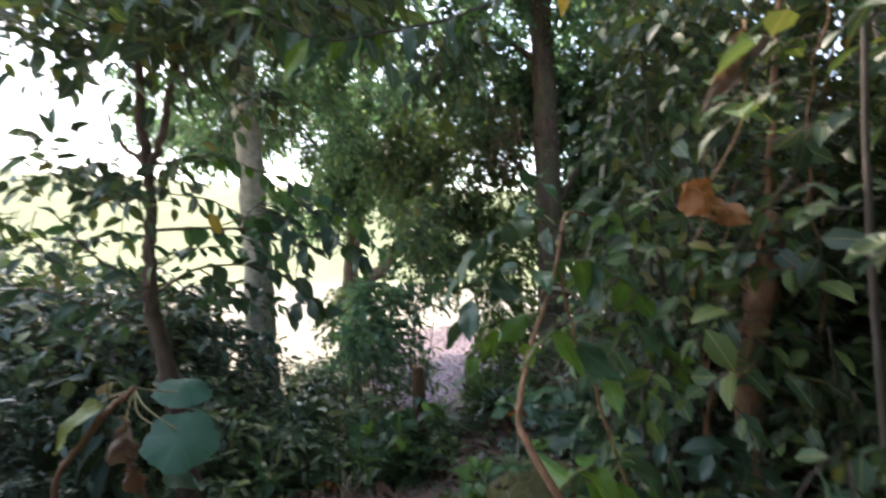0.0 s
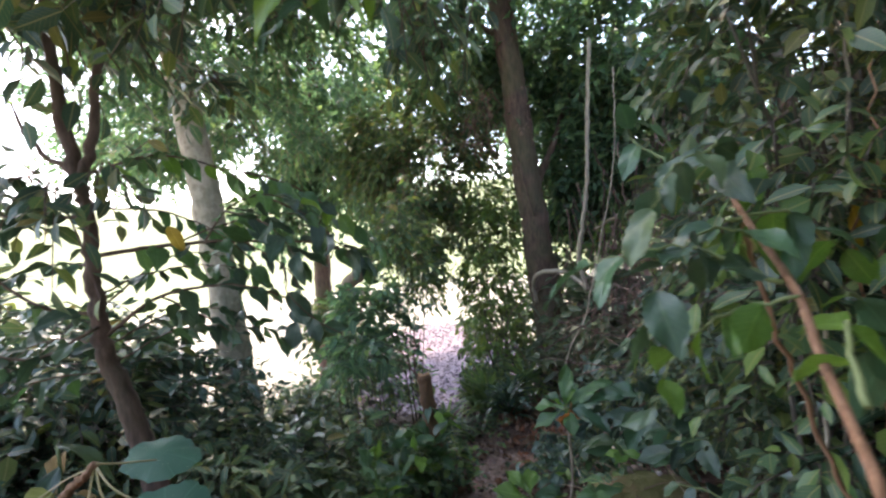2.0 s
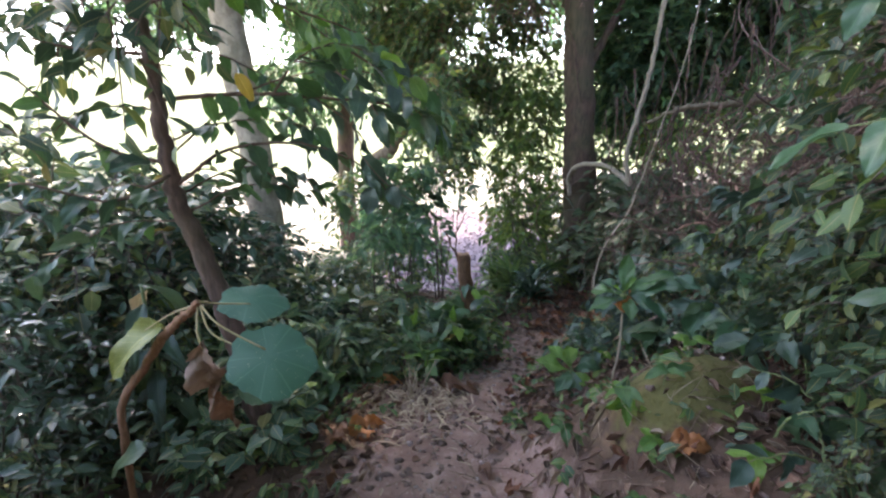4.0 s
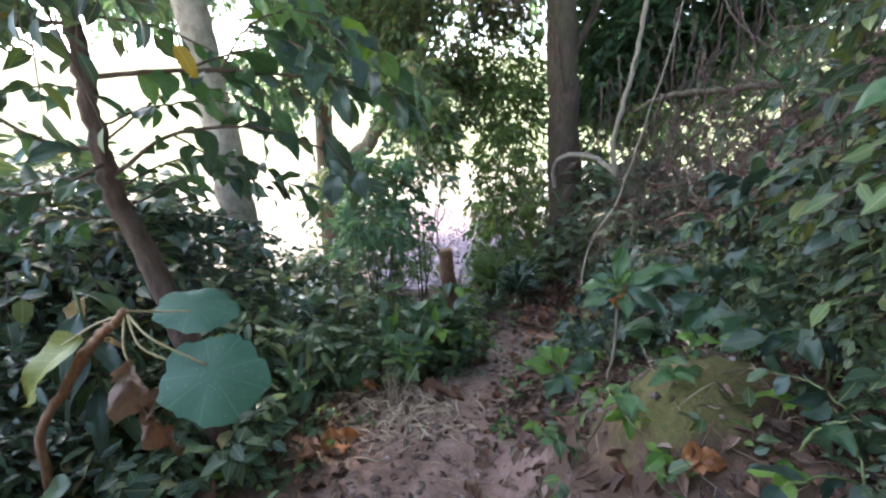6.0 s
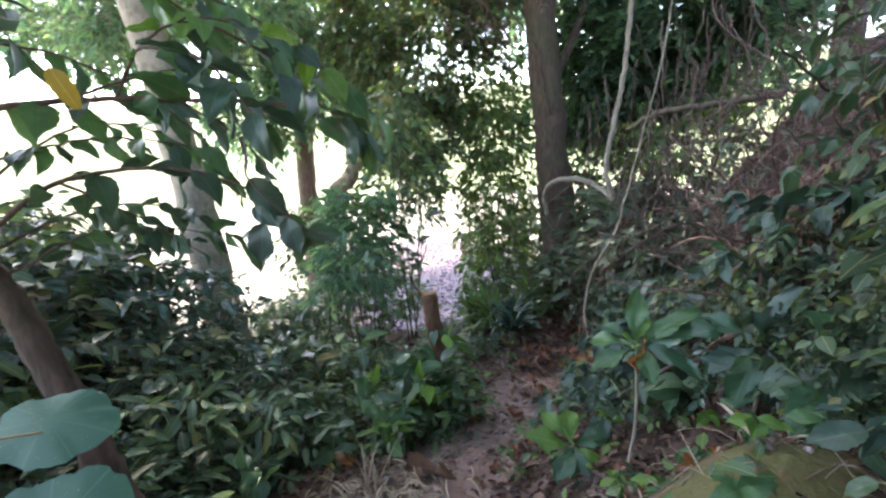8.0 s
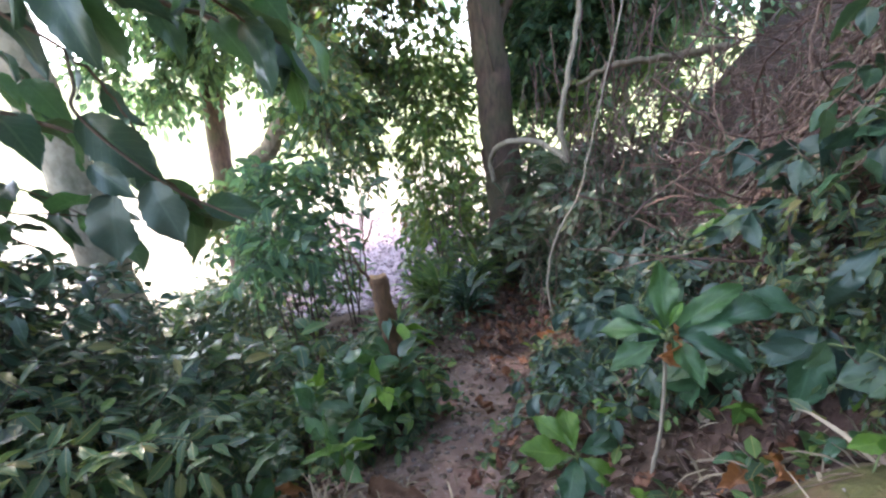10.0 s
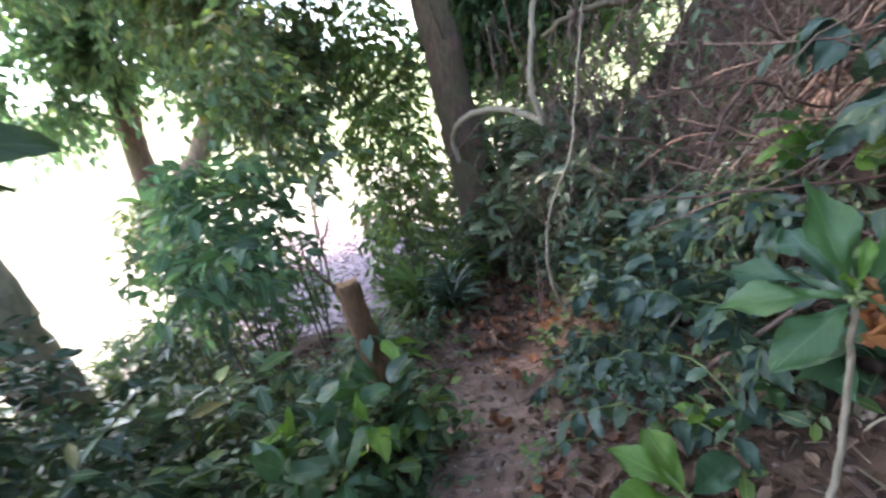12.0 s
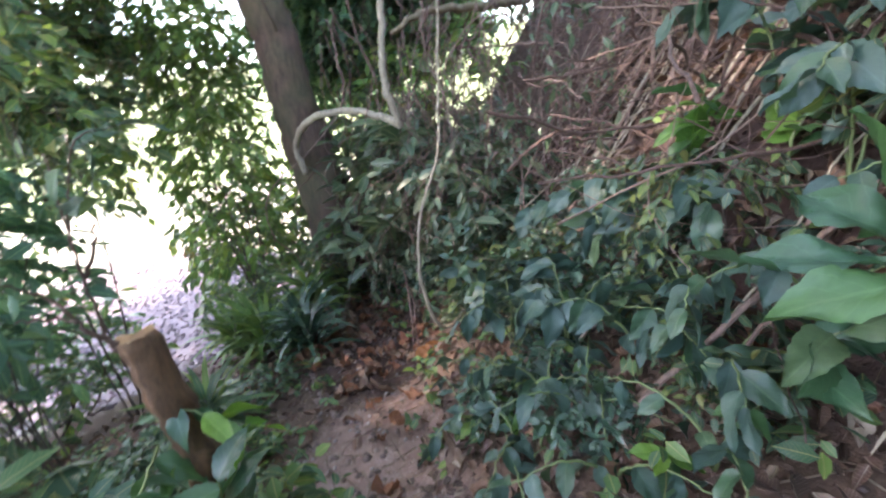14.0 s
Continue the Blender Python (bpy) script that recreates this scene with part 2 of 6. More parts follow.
LITTER = leaf_mat("litter_leaf", [(0.0, (0.05, 0.026, 0.02)), (0.4, (0.12, 0.06, 0.045)), (0.75, (0.2, 0.1, 0.065)), (0.92, (0.27, 0.165, 0.115)), (1.0, (0.4, 0.3, 0.23))], 0.75, 0.12)
BARK_DARK = bark_mat("bark_dark", (0.05, 0.027, 0.02), (0.16, 0.095, 0.072), moss=0.12)
BARK_PALE = bark_mat("bark_pale", (0.19, 0.145, 0.1), (0.33, 0.265, 0.195), (5, 5, 3), moss=0.25, patch=0.2)
BARK_TAN = bark_mat("bark_tan", (0.13, 0.085, 0.055), (0.3, 0.215, 0.15), (8, 8, 3), moss=0.3)
BARK_GREY = bark_mat("bark_grey", (0.04, 0.03, 0.026), (0.12, 0.09, 0.075), moss=0.2)
BARK_LIANA = bark_mat("bark_liana", (0.11, 0.066, 0.055), (0.27, 0.17, 0.14), (20, 20, 6))
BARK_VINE = bark_mat("bark_vine", (0.05, 0.025, 0.021), (0.14, 0.078, 0.064), (20, 20, 6))
BARK_WHITE = bark_mat("bark_bleached", (0.19, 0.145, 0.105), (0.38, 0.31, 0.24), (20, 20, 6))
BARK_BROWN = bark_mat("bark_brown", (0.16, 0.075, 0.04), (0.32, 0.17, 0.10), (24, 24, 6))
BARK_RED = bark_mat("bark_red_brown", (0.035, 0.019, 0.014), (0.12, 0.068, 0.05), moss=0.3)
BARK_STUMP = bark_mat("bark_stump", (0.05, 0.024, 0.012), (0.16, 0.078, 0.036), (12, 12, 3), moss=0.25)
CUT_WOOD = plain_mat("cut_wood", (0.16, 0.085, 0.04), (0.28, 0.165, 0.085), 40.0)
STRAW = plain_mat("straw", (0.36, 0.26, 0.18), (0.52, 0.41, 0.3), 20.0, 0.8, 0.2, "island")
TWIG = plain_mat("twig", (0.14, 0.09, 0.06), (0.26, 0.18, 0.13), 30.0, 0.85, 0.3, "island")
STEM_GREEN = plain_mat("stem_green", (0.10, 0.14, 0.05), (0.17, 0.2, 0.08), 30.0, 0.6, 0.2)
STEM_RED = plain_mat("petiole", (0.32, 0.30, 0.14), (0.36, 0.24, 0.12), 20.0, 0.5, 0.2)
STONE = plain_mat("stone", (0.26, 0.2, 0.19), (0.42, 0.35, 0.34), 25.0, 0.9, 0.4, "island")
GRAVEL = plain_mat("gravel_stone", (0.17, 0.125, 0.145), (0.34, 0.265, 0.305), 14.0, 0.9, 0.3, "island")
CLOD = plain_mat("clod", (0.15, 0.095, 0.08), (0.29, 0.205, 0.185), 22.0, 0.95, 0.6, "island")
GROUND = ground_mat()

# ---- building blocks ----
rng = np.random.default_rng(7)


def interp(v, table):
    xs, ys = zip(*table)
    return np.interp(v, xs, ys)


def smooth(v, a, b):
    s = np.clip((np.asarray(v, float) - a) / (b - a), 0, 1)
    return s * s * (3 - 2 * s)


PATH_X = [(-6, 0.3), (0, -0.1), (1, -0.4), (2.75, -0.6), (3.3, -0.45), (4.2, 0.1), (5, 0.65), (6, 1.1), (7.5, 1.45), (9, 0.6), (12, 0)]
PATH_Z = [(-8, 0.6), (-3, 0.1), (0, -0.3), (1, -0.42), (2, -0.6), (2.75, -0.74), (3.3, -0.85), (4.1, -1.12), (4.9, -1.25), (6.2, -1.34), (7.5, -1.62), (9, -2.1), (10, -2.2), (400, -2.2)]


def path_gap(x, y):
    return np.asarray(x, float) - interp(y, PATH_X)


def lawn_side(x, y):
    return np.asarray(y, float) - 8.0 + 0.8 * np.maximum(0, -np.asarray(x, float) - 2.6)


def mound_shape(x, y):
    q = np.hypot((np.asarray(x, float) - 0.42) / 0.46, (np.asarray(y, float) - 2.12) / 0.4)
    return 1 - smooth(q + 0.12 * np.sin(7 * x) * np.sin(9 * y), 0.1, 1.0)


def ground_z(x, y):
    x, y = np.asarray(x, float), np.asarray(y, float)
    d = path_gap(x, y)
    z = interp(y, PATH_Z)
    fade = 1 - smooth(y - 0.35 * np.maximum(0, x - 2), 6.2, 9.5)
    e = np.maximum(0, d - 0.38)
    rise = 0.2 + 0.3 * smooth(y, 2.15, 2.9)
    bank = np.where(e < 0.9, rise * e, rise * 0.9 + 1.0 * (e - 0.9))
    bank = np.where(bank > 3.2, 3.2 + 0.15 * (bank - 3.2), bank)
    z = z + bank * fade
    step = smooth(d, 0.35, 0.75) * (1 - smooth(y, 2.1, 2.75)) * 0.44
    z = z + step
    z = z + 0.22 * mound_shape(x, y)
    f = np.maximum(0, -d - 0.5)
    z = z - np.minimum(0.16 * f, 0.6) * (1 - smooth(y, 6, 9))
    z = z + 0.03 * np.sin(5.1 * x + 1.3 * y) * np.sin(4.3 * y - 2.1 * x) + 0.012 * np.sin(17 * x + 3 * y) * np.sin(13 * y + 5)
    l = smooth(lawn_side(x, y), -1.2, 1.6)
    r = np.hypot(x, y)
    hill = 11.5 * smooth(r, 32, 85) * smooth(y + 0.4 * np.abs(x), 0, 25)
    low = -2.2 + hill + 0.05 * np.sin(0.9 * x) * np.sin(0.7 * y)
    return z * (1 - l) + low * l


def gz(x, y):
    return float(ground_z(x, y))


def mesh_ob(name, verts, faces, material, parent=None, uvs=None, smooth_faces=True, label=""):
    """verts in world metres; under a parent they are kept relative to the parent's place."""
    v = np.asarray(verts, float)
    if parent is not None:
        v = v - np.array(world_place(parent))
    me = bpy.data.meshes.new(name)
    f = np.asarray(faces, np.int32)
    n, k = f.shape
    me.vertices.add(len(v))
    me.vertices.foreach_set("co", v.astype(np.float32).ravel())
    me.loops.add(n * k)
    me.loops.foreach_set("vertex_index", f.ravel())
    me.polygons.add(n)
    me.polygons.foreach_set("loop_start", np.arange(0, n * k, k, dtype=np.int32))
    if smooth_faces:
        me.polygons.foreach_set("use_smooth", np.ones(n, bool))
    if uvs is not None:
        layer = me.uv_layers.new(name="uv")
        layer.data.foreach_set("uv", np.asarray(uvs, np.float32)[f.ravel()].ravel())
    me.update(calc_edges=True)
    me.materials.append(material)
    ob = new(name, me)
    if parent is not None:
        ob.parent = parent
    if label:
        ob["label"] = label
    return ob


def world_place(ob):
    p = Vector(ob.location)
    while ob.parent:
        ob = ob.parent
        p = p + ob.location
    return p


def thing(name, place, label, category, group="", kind=""):
    ob = new(name)
    ob.empty_display_size = 0.1
    ob.location = place
    return tagged(ob, label, category, group, kind)


def curve_points(pts, per=6, wob=0.0, r=None):
    p = np.asarray(pts, float)
    p = np.vstack([2 * p[0] - p[1], p, 2 * p[-1] - p[-2]])
    out = []
    for i in range(1, len(p) - 2):
        for t in np.linspace(0, 1, per, endpoint=False):
            a, b, c, d = p[i - 1], p[i], p[i + 1], p[i + 2]
            out.append(0.5 * (2 * b + (c - a) * t + (2 * a - 5 * b + 4 * c - d) * t * t + (3 * b - a - 3 * c + d) * t ** 3))
    out.append(p[-2])
    out = np.array(out)
    if wob:
        g = (r or rng).normal(0, wob, out.shape)
        g[0] = g[-1] = 0
        out = out + g
    return out


def tube_data(pts, radii, sides=6, knob=0.0, r=None):
    p = np.asarray(pts, float)
    n = len(p)
    rad = np.interp(np.linspace(0, 1, n), np.linspace(0, 1, len(radii)), radii)
    tang = np.gradient(p, axis=0)
    tang /= np.linalg.norm(tang, axis=1)[:, None] + 1e-9
    ref = np.array([0.31, 0.87, 0.21]) if abs(tang[:, 2]).mean() > 0.6 else np.array([0.1, 0.2, 1.0])
    a = np.cross(tang, ref)
    a /= np.linalg.norm(a, axis=1)[:, None] + 1e-9
    b = np.cross(tang, a)
    ang = np.linspace(0, 2 * np.pi, sides, endpoint=False)
    rr = rad[:, None] * np.ones(sides)
    if knob:
        rr = rr * (1 + knob * (r or rng).normal(0, 1, rr.shape))
    v = p[:, None] + rr[..., None] * (np.cos(ang)[None, :, None] * a[:, None] + np.sin(ang)[None, :, None] * b[:, None])
    v = v.reshape(-1, 3)
    i, j = np.meshgrid(np.arange(n - 1), np.arange(sides), indexing="ij")
    k = (j + 1) % sides
    f = np.stack([i * sides + j, i * sides + k, (i + 1) * sides + k, (i + 1) * sides + j], -1).reshape(-1, 4)
    v = np.vstack([v, p[0], p[-1]])
    base = n * sides
    return v, f, base, sides, n


def tubes(name, lines, material, parent=None, label="", sides=6, knob=0.0, caps=True):
    """Several tubes (points, radii) in one mesh."""
    vs, fs, at = [], [], 0
    for pts, radii in lines:
        v, f, base, sd, n = tube_data(pts, radii, sides, knob)
        js = np.arange(0, sd, 2)
        fs.append(f + at)
        if caps:
            quad = lambda ring, c: np.stack([np.full(len(js), c), ring + (js + 2) % sd, ring + (js + 1) % sd, ring + js], -1)
            fs.append(quad(0, base) + at)
            fs.append(quad((n - 1) * sd, base + 1)[:, ::-1] + at)
        vs.append(v)
        at += len(v)
    return mesh_ob(name, np.vstack(vs), np.vstack(fs), material, parent, label=label)


LEAF8 = (np.array([(0, 0, 0), (0.3, -0.85, 0.03), (0.3, 0, -0.03), (0.3, 0.85, 0.03), (0.66, -0.82, -0.06), (0.66, 0, -0.13), (0.66, 0.82, -0.06), (1, 0, -0.3)]),
         np.array([(0, 1, 2), (0, 2, 3), (1, 4, 5), (1, 5, 2), (2, 5, 6), (2, 6, 3), (4, 7, 5), (5, 7, 6)]))
CURLED = (LEAF8[0] * np.array([1, 1, 1.8]) + np.array([(0, 0, 0.12), (0, 0, 0.22), (0, 0, -0.02), (0, 0, 0.16), (0, 0, 0.2), (0, 0, -0.04), (0, 0, 0.26), (0, 0, 0.3)]), LEAF8[1])
LEAF2 = (np.array([(0, 0, 0), (0.45, -1, 0.05), (1, 0, -0.18), (0.45, 1, 0.05)]), np.array([(0, 1, 2), (0, 2, 3)]))
BLADE = (np.array([(0, -0.6, 0), (0, 0.6, 0), (0.4, -1, 0.0), (0.4, 1, 0.0), (0.75, -0.7, -0.15), (0.75, 0.7, -0.15), (1, 0, -0.4), (1, 0, -0.4)]),
         np.array([(0, 2, 3), (0, 3, 1), (2, 4, 5), (2, 5, 3), (4, 6, 5), (5, 6, 7)]))


def unit(v):
    return v / (np.linalg.norm(v, axis=-1, keepdims=True) + 1e-9)


def leaves(name, P, D, N, L, W, material, parent=None, tpl=LEAF8, label=""):
    D = unit(D)
    S = unit(np.cross(N, D))
    N = np.cross(D, S)
    tv, tf = tpl
    n, k = len(P), len(tv)
    L, W = np.broadcast_to(L, n), np.broadcast_to(W, n)
    v = P[:, None] + (L[:, None] * tv[:, 0])[..., None] * D[:, None] + (0.5 * W[:, None] * tv[:, 1])[..., None] * S[:, None] + (L[:, None] * tv[:, 2])[..., None] * N[:, None]
    f = (tf[None] + (np.arange(n) * k)[:, None, None]).reshape(-1, 3)
    uv = np.tile(np.stack([tv[:, 0], 0.5 + 0.5 * tv[:, 1]], -1), (n, 1))
    return mesh_ob(name, v.reshape(-1, 3), f, material, parent, uv, label=label)


def twigs(r, O, D, length, per, droop=0.25, splay=0.9, flat=0.75):
    """Leaf bases, directions and normals along twigs that start at O and run along D."""
    n = len(O)
    D = unit(D)
    ln = length * r.uniform(0.6, 1.3, n)
    t = np.linspace(0.25, 1.0, per)
    sag = np.array([0, 0, -1.0])
    pos = O[:, None] + D[:, None] * (ln[:, None] * t)[..., None] + sag * (droop * ln[:, None] * t ** 2)[..., None]
    side = unit(np.cross(D, np.array([0, 0, 1.0]) + 0.3 * r.normal(size=(n, 3))))
    sgn = np.where(np.arange(per) % 2 == 0, 1.0, -1.0)
    sgn[-1] = 0.15
    ld = D[:, None] * 0.55 + side[:, None] * (splay * sgn)[None, :, None] + r.normal(0, 0.28, (n, per, 3)) + sag * droop
    nn = np.array([0, 0, 1.0]) * flat + r.normal(0, 0.42, (n, per, 3))
    lines = np.stack([O, O + D * ln[:, None] * 0.55 + sag * (droop * ln * 0.3)[:, None], O + D * ln[:, None] + sag * (droop * ln)[:, None]], 1)
    return pos.reshape(-1, 3), ld.reshape(-1, 3), nn.reshape(-1, 3), lines


def twig_mesh(name, lines, radius, material, parent):
    """Three-sided twigs, each of three points."""
    n = len(lines)
    ang = np.array([0, 2.1, 4.2])
    ring = np.stack([np.cos(ang), np.sin(ang), 0 * ang], -1)
    tilt = np.stack([np.cos(ang), 0 * ang, np.sin(ang)], -1) * 0.7 + ring * 0.5
    rad = np.array([1.0, 0.7, 0.35]) * radius
    v = lines[:, :, None] + (rad[:, None, None] * tilt[None])[None]
    f = []
    for s in range(2):
        for j in range(3):
            k = (j + 1) % 3
            f.append((s * 3 + j, s * 3 + k, s * 3 + 3 + k, s * 3 + 3 + j))
    f = (np.array(f)[None] + (np.arange(n) * 9)[:, None, None]).reshape(-1, 4)
    return mesh_ob(name, v.reshape(-1, 3), f, material, parent)


def shrub(name, place, height, spread, n, leaf, label, material, seed, per=5, wide=0.5, category="shrub", group="", lean=(0, 0), tpl=LEAF8, stem=BARK_GREY, droop=0.25, up=0.5, low=0.12):
    """Bushy plant: stems from its foot, twigs with leaves."""
    r = np.random.default_rng(seed)
    b = thing(name, place, label, category, group)
    c = np.array(place, float)
    lean3 = np.array([lean[0], lean[1], 0.0])
    a = r.uniform(0, 2 * np.pi, n)
    h = low + (1 - low) * r.beta(1.6, 1.1, n)
    rad = spread * np.sqrt(r.uniform(0.03, 1, n)) * (0.55 + 0.6 * np.sin(np.pi * np.clip(h, 0.05, 0.95)))
    O = c + np.stack([rad * np.cos(a), rad * np.sin(a), h * height], -1) + lean3 * h[:, None]
    out = np.stack([np.cos(a), np.sin(a), np.full(n, up)], -1) + r.normal(0, 0.45, (n, 3))
    P, D, N, lines = twigs(r, O, out, leaf * 2.1, per, droop)
    L = leaf * r.uniform(0.4, 1.35, len(P))
    leaves("foliage", P, D, N, L, L * wide * r.uniform(0.75, 1.25, len(P)), material, b, tpl)
    tagged(twig_mesh("branchwork", lines, 0.004, stem, b), kind="stuff")
    for k in range(min(7, 2 + n // 50)):
        e = O[r.integers(n)]
        m_ = (c + e) / 2 + r.normal(0, 0.06, 3)
        tubes("stem", [(curve_points([c + np.array([r.normal(0, 0.03), r.normal(0, 0.03), -0.05]), m_, e], 5), [0.009, 0.004])], stem, b, sides=6)
    return b


def tree(name, line, radii, label, bark, crown, seed, leaf=0.1, per=6, mat_=LEAF_CANOPY, wide=0.42, limbs=(), droop=0.3, tpl=LEAF2, group="", knob=0.05, twig=0.35, thin=1.0):
    """line: points of the trunk. crown: clumps (x, y, z, rx, ry, rz, twigs)."""
    r = np.random.default_rng(seed)
    base = tuple(line[0])
    b = thing(name, base, label, "tree", group)
    tubes("trunk", [(curve_points(line, 8, 0.006, r), radii)], bark, b, sides=14, knob=knob)
    for pts, rr in limbs:
        tubes("limb", [(curve_points(pts, 6, 0.006, r), rr)], bark, b, sides=8, knob=0.05)
    Ps, Ds, Ns, Ls = [], [], [], []
    for x, y, z, rx, ry, rz, n in crown:
        n = int(n * thin)
        sub = max(3, n // 22)
        cc = r.normal(0, 0.5, (sub, 3))
        pick = cc[r.integers(sub, size=n)] + r.normal(0, 0.17, (n, 3))
        O = np.array([x, y, z]) + pick * np.array([rx, ry, rz])
        D = unit(pick * np.array([rx, ry, rz])) * 0.7 + r.normal(0, 0.5, (n, 3)) + np.array([0, 0, -0.15])
        P, dd, nn, ln = twigs(r, O, D, twig, per, droop)
        Ps.append(P), Ds.append(dd), Ns.append(nn), Ls.append(ln)
    if Ps:
        P = np.vstack(Ps)
        L = leaf * r.uniform(0.6, 1.3, len(P))
        leaves("crown", P, np.vstack(Ds), np.vstack(Ns), L, L * wide, mat_, b, tpl)
        tagged(twig_mesh("branchwork", np.vstack(Ls), 0.006, bark, b), kind="stuff")
    return b


# unit leaves for plants whose leaves are objects of their own
def unit_leaf(name, shape, fold=0.1, curl=0.25, nu=18, nv=6, wave=0.04, seed=1, crumple=0.0):
    r = np.random.default_rng(seed)
    u = np.linspace(0, 1, nu + 1)
    v = np.linspace(-1, 1, nv + 1)
    hw = np.array([shape(t) for t in u])
    U, V = np.meshgrid(u, v, indexing="ij")
    ph = r.uniform(0, 6)
    z = fold * np.abs(V) * hw[:, None] - curl * U ** 2 + wave * np.sin(9 * U + ph + 2 * V) * np.abs(V)
    edge = 1 + (0.045 + 2 * crumple) * np.sin(44 * U + ph + 2 * V) + 0.05 * np.sin(7 * U + ph)
    z = z + crumple * r.normal(0, 1, z.shape) + 1.6 * crumple * np.sin(13 * U + 5 * V + ph)
    verts = np.stack([U, V * hw[:, None] * edge, z], -1).reshape(-1, 3)
    i, j = np.meshgrid(np.arange(nu), np.arange(nv), indexing="ij")
    a = i * (nv + 1) + j
    f = np.stack([a, a + nv + 1, a + nv + 2, a + 1], -1).reshape(-1, 4)
    return verts, f, np.stack([U, 0.5 + 0.5 * V], -1).reshape(-1, 2)


def peltate(lobes=5, seed=3, droop=0.13):
    """Round leaf held near its middle, with a wavy rim."""
    r = np.random.default_rng(seed)
    verts, uv = [(0, 0, 0)], [(0.2, 0.5)]
    na, nr = 48, 5
    for k in range(1, nr + 1):
        q = k / nr
        for i in range(na):
            a = 2 * np.pi * i / na
            rim = 0.5 * (1 + 0.09 * np.cos(a) + 0.055 * np.sin(lobes * a + 0.6) + 0.03 * np.sin(13 * a) + 0.018 * np.sin(23 * a))
            x, y = q * rim * np.cos(a), q * rim * np.sin(a)
            verts.append((x, y, -droop * q * q * (0.6 + 0.4 * np.cos(a)) + 0.01 * q * q * np.sin(lobes * a)))
            uv.append((0.2 + 0.8 * q * abs(np.cos(a)), 0.5 + 0.5 * q * np.sin(a)))
    f = [(0, 1 + i, 1 + (i + 1) % na, 1 + (i + 1) % na) for i in range(na)]
    quads = []
    for k in range(nr - 1):
        for i in range(na):
            j = (i + 1) % na
            quads.append((1 + k * na + i, 1 + (k + 1) * na + i, 1 + (k + 1) * na + j, 1 + k * na + j))
    return np.array(verts), f, quads, np.array(uv)


def mesh_data(name, verts, faces, uvs):
    me = bpy.data.meshes.new(name)
    me.from_pydata([tuple(v) for v in verts], [], [tuple(dict.fromkeys(int(i) for i in f)) for f in faces])
    layer = me.uv_layers.new(name="uv")
    for lp in me.loops:
        layer.data[lp.index].uv = uvs[lp.vertex_index]
    for p in me.polygons:
        p.use_smooth = True
    return me


OVATE = lambda t: 0.27 * math.sin(math.pi * min(1, t) ** 0.72) ** 0.85 if 0 < t < 1 else 0.004
OBOVATE = lambda t: 0.2 * math.sin(math.pi * t ** 1.35) ** 0.8 + 0.008 if 0 < t < 1 else 0.006
LANCE = lambda t: 0.15 * math.sin(math.pi * t ** 0.8) ** 0.9 + 0.004 if 0 < t < 1 else 0.003
UNIT = {
    "ovate": [mesh_data("ovate_leaf", *unit_leaf("o", OVATE, 0.25, c, seed=k, crumple=0.006)) for k, c in enumerate((0.12, 0.3, 0.45))],
    "obovate": [mesh_data("obovate_leaf", *unit_leaf("b", OBOVATE, 0.3, c, seed=k + 5, wave=0.06, crumple=0.008)) for k, c in enumerate((0.1, 0.22, 0.35))],
    "lance": [mesh_data("lance_leaf", *unit_leaf("l", LANCE, 0.3, c, seed=k + 9)) for k, c in enumerate((0.15, 0.35, 0.6))],
    "dry": [mesh_data("dry_leaf", *unit_leaf("d", OVATE, f, c, seed=k + 13, wave=w, crumple=0.035)) for k, (f, c, w) in enumerate(((0.5, 0.3, 0.12), (-0.4, -0.25, 0.15), (0.8, 0.1, 0.2), (0.3, -0.5, 0.1)))],
}
pv, pf, pq, pu = peltate()
UNIT["round"] = [mesh_data("round_leaf", pv, pf + pq, pu)]
SHARED = {}


def leaf_part(parent, kind, base, tip, material, width=1.0, face=(0, 0, 1), pick=0, name="leaf", label=""):
    """One leaf as a part, from its base to its tip."""
    key = (kind, pick % len(UNIT[kind]), material.name)
    if key not in SHARED:
        me = UNIT[kind][key[1]].copy()
        me.materials.append(material)
        SHARED[key] = me
    a, b = Vector(base), Vector(tip)
    d = b - a
    ln = d.length
    d.normalize()
    s = Vector(face).cross(d)
    if s.length < 1e-3:
        s = Vector((1, 0, 0)).cross(d)
    s.normalize()
    n = d.cross(s)
    m = Matrix(((d.x, s.x, n.x), (d.y, s.y, n.y), (d.z, s.z, n.z))).to_4x4()
    off = a - (world_place(parent) if parent else Vector())
    if kind == "round":
        off = off + d * ln * 0.5
    ob = new(name, SHARED[key])
    if parent:
        ob.parent = parent
    ob.matrix_basis = Matrix.Translation(off) @ m @ Matrix.Diagonal((ln, ln * width, ln, 1))
    if label:
        ob["label"] = label
    return ob

# ---- ground ----
def graded(lo, hi, step, far_lo, far_hi, grow=1.22):
    mid = list(np.arange(lo, hi, step))
    out, s, p = [], step, hi
    while p < far_hi:
        out.append(p)
        s *= grow
        p += s
    back, s, p = [], step, lo
    while p > far_lo:
        s *= grow
        p -= s
        back.append(p)
    return np.array(back[::-1] + mid + out + [far_hi])


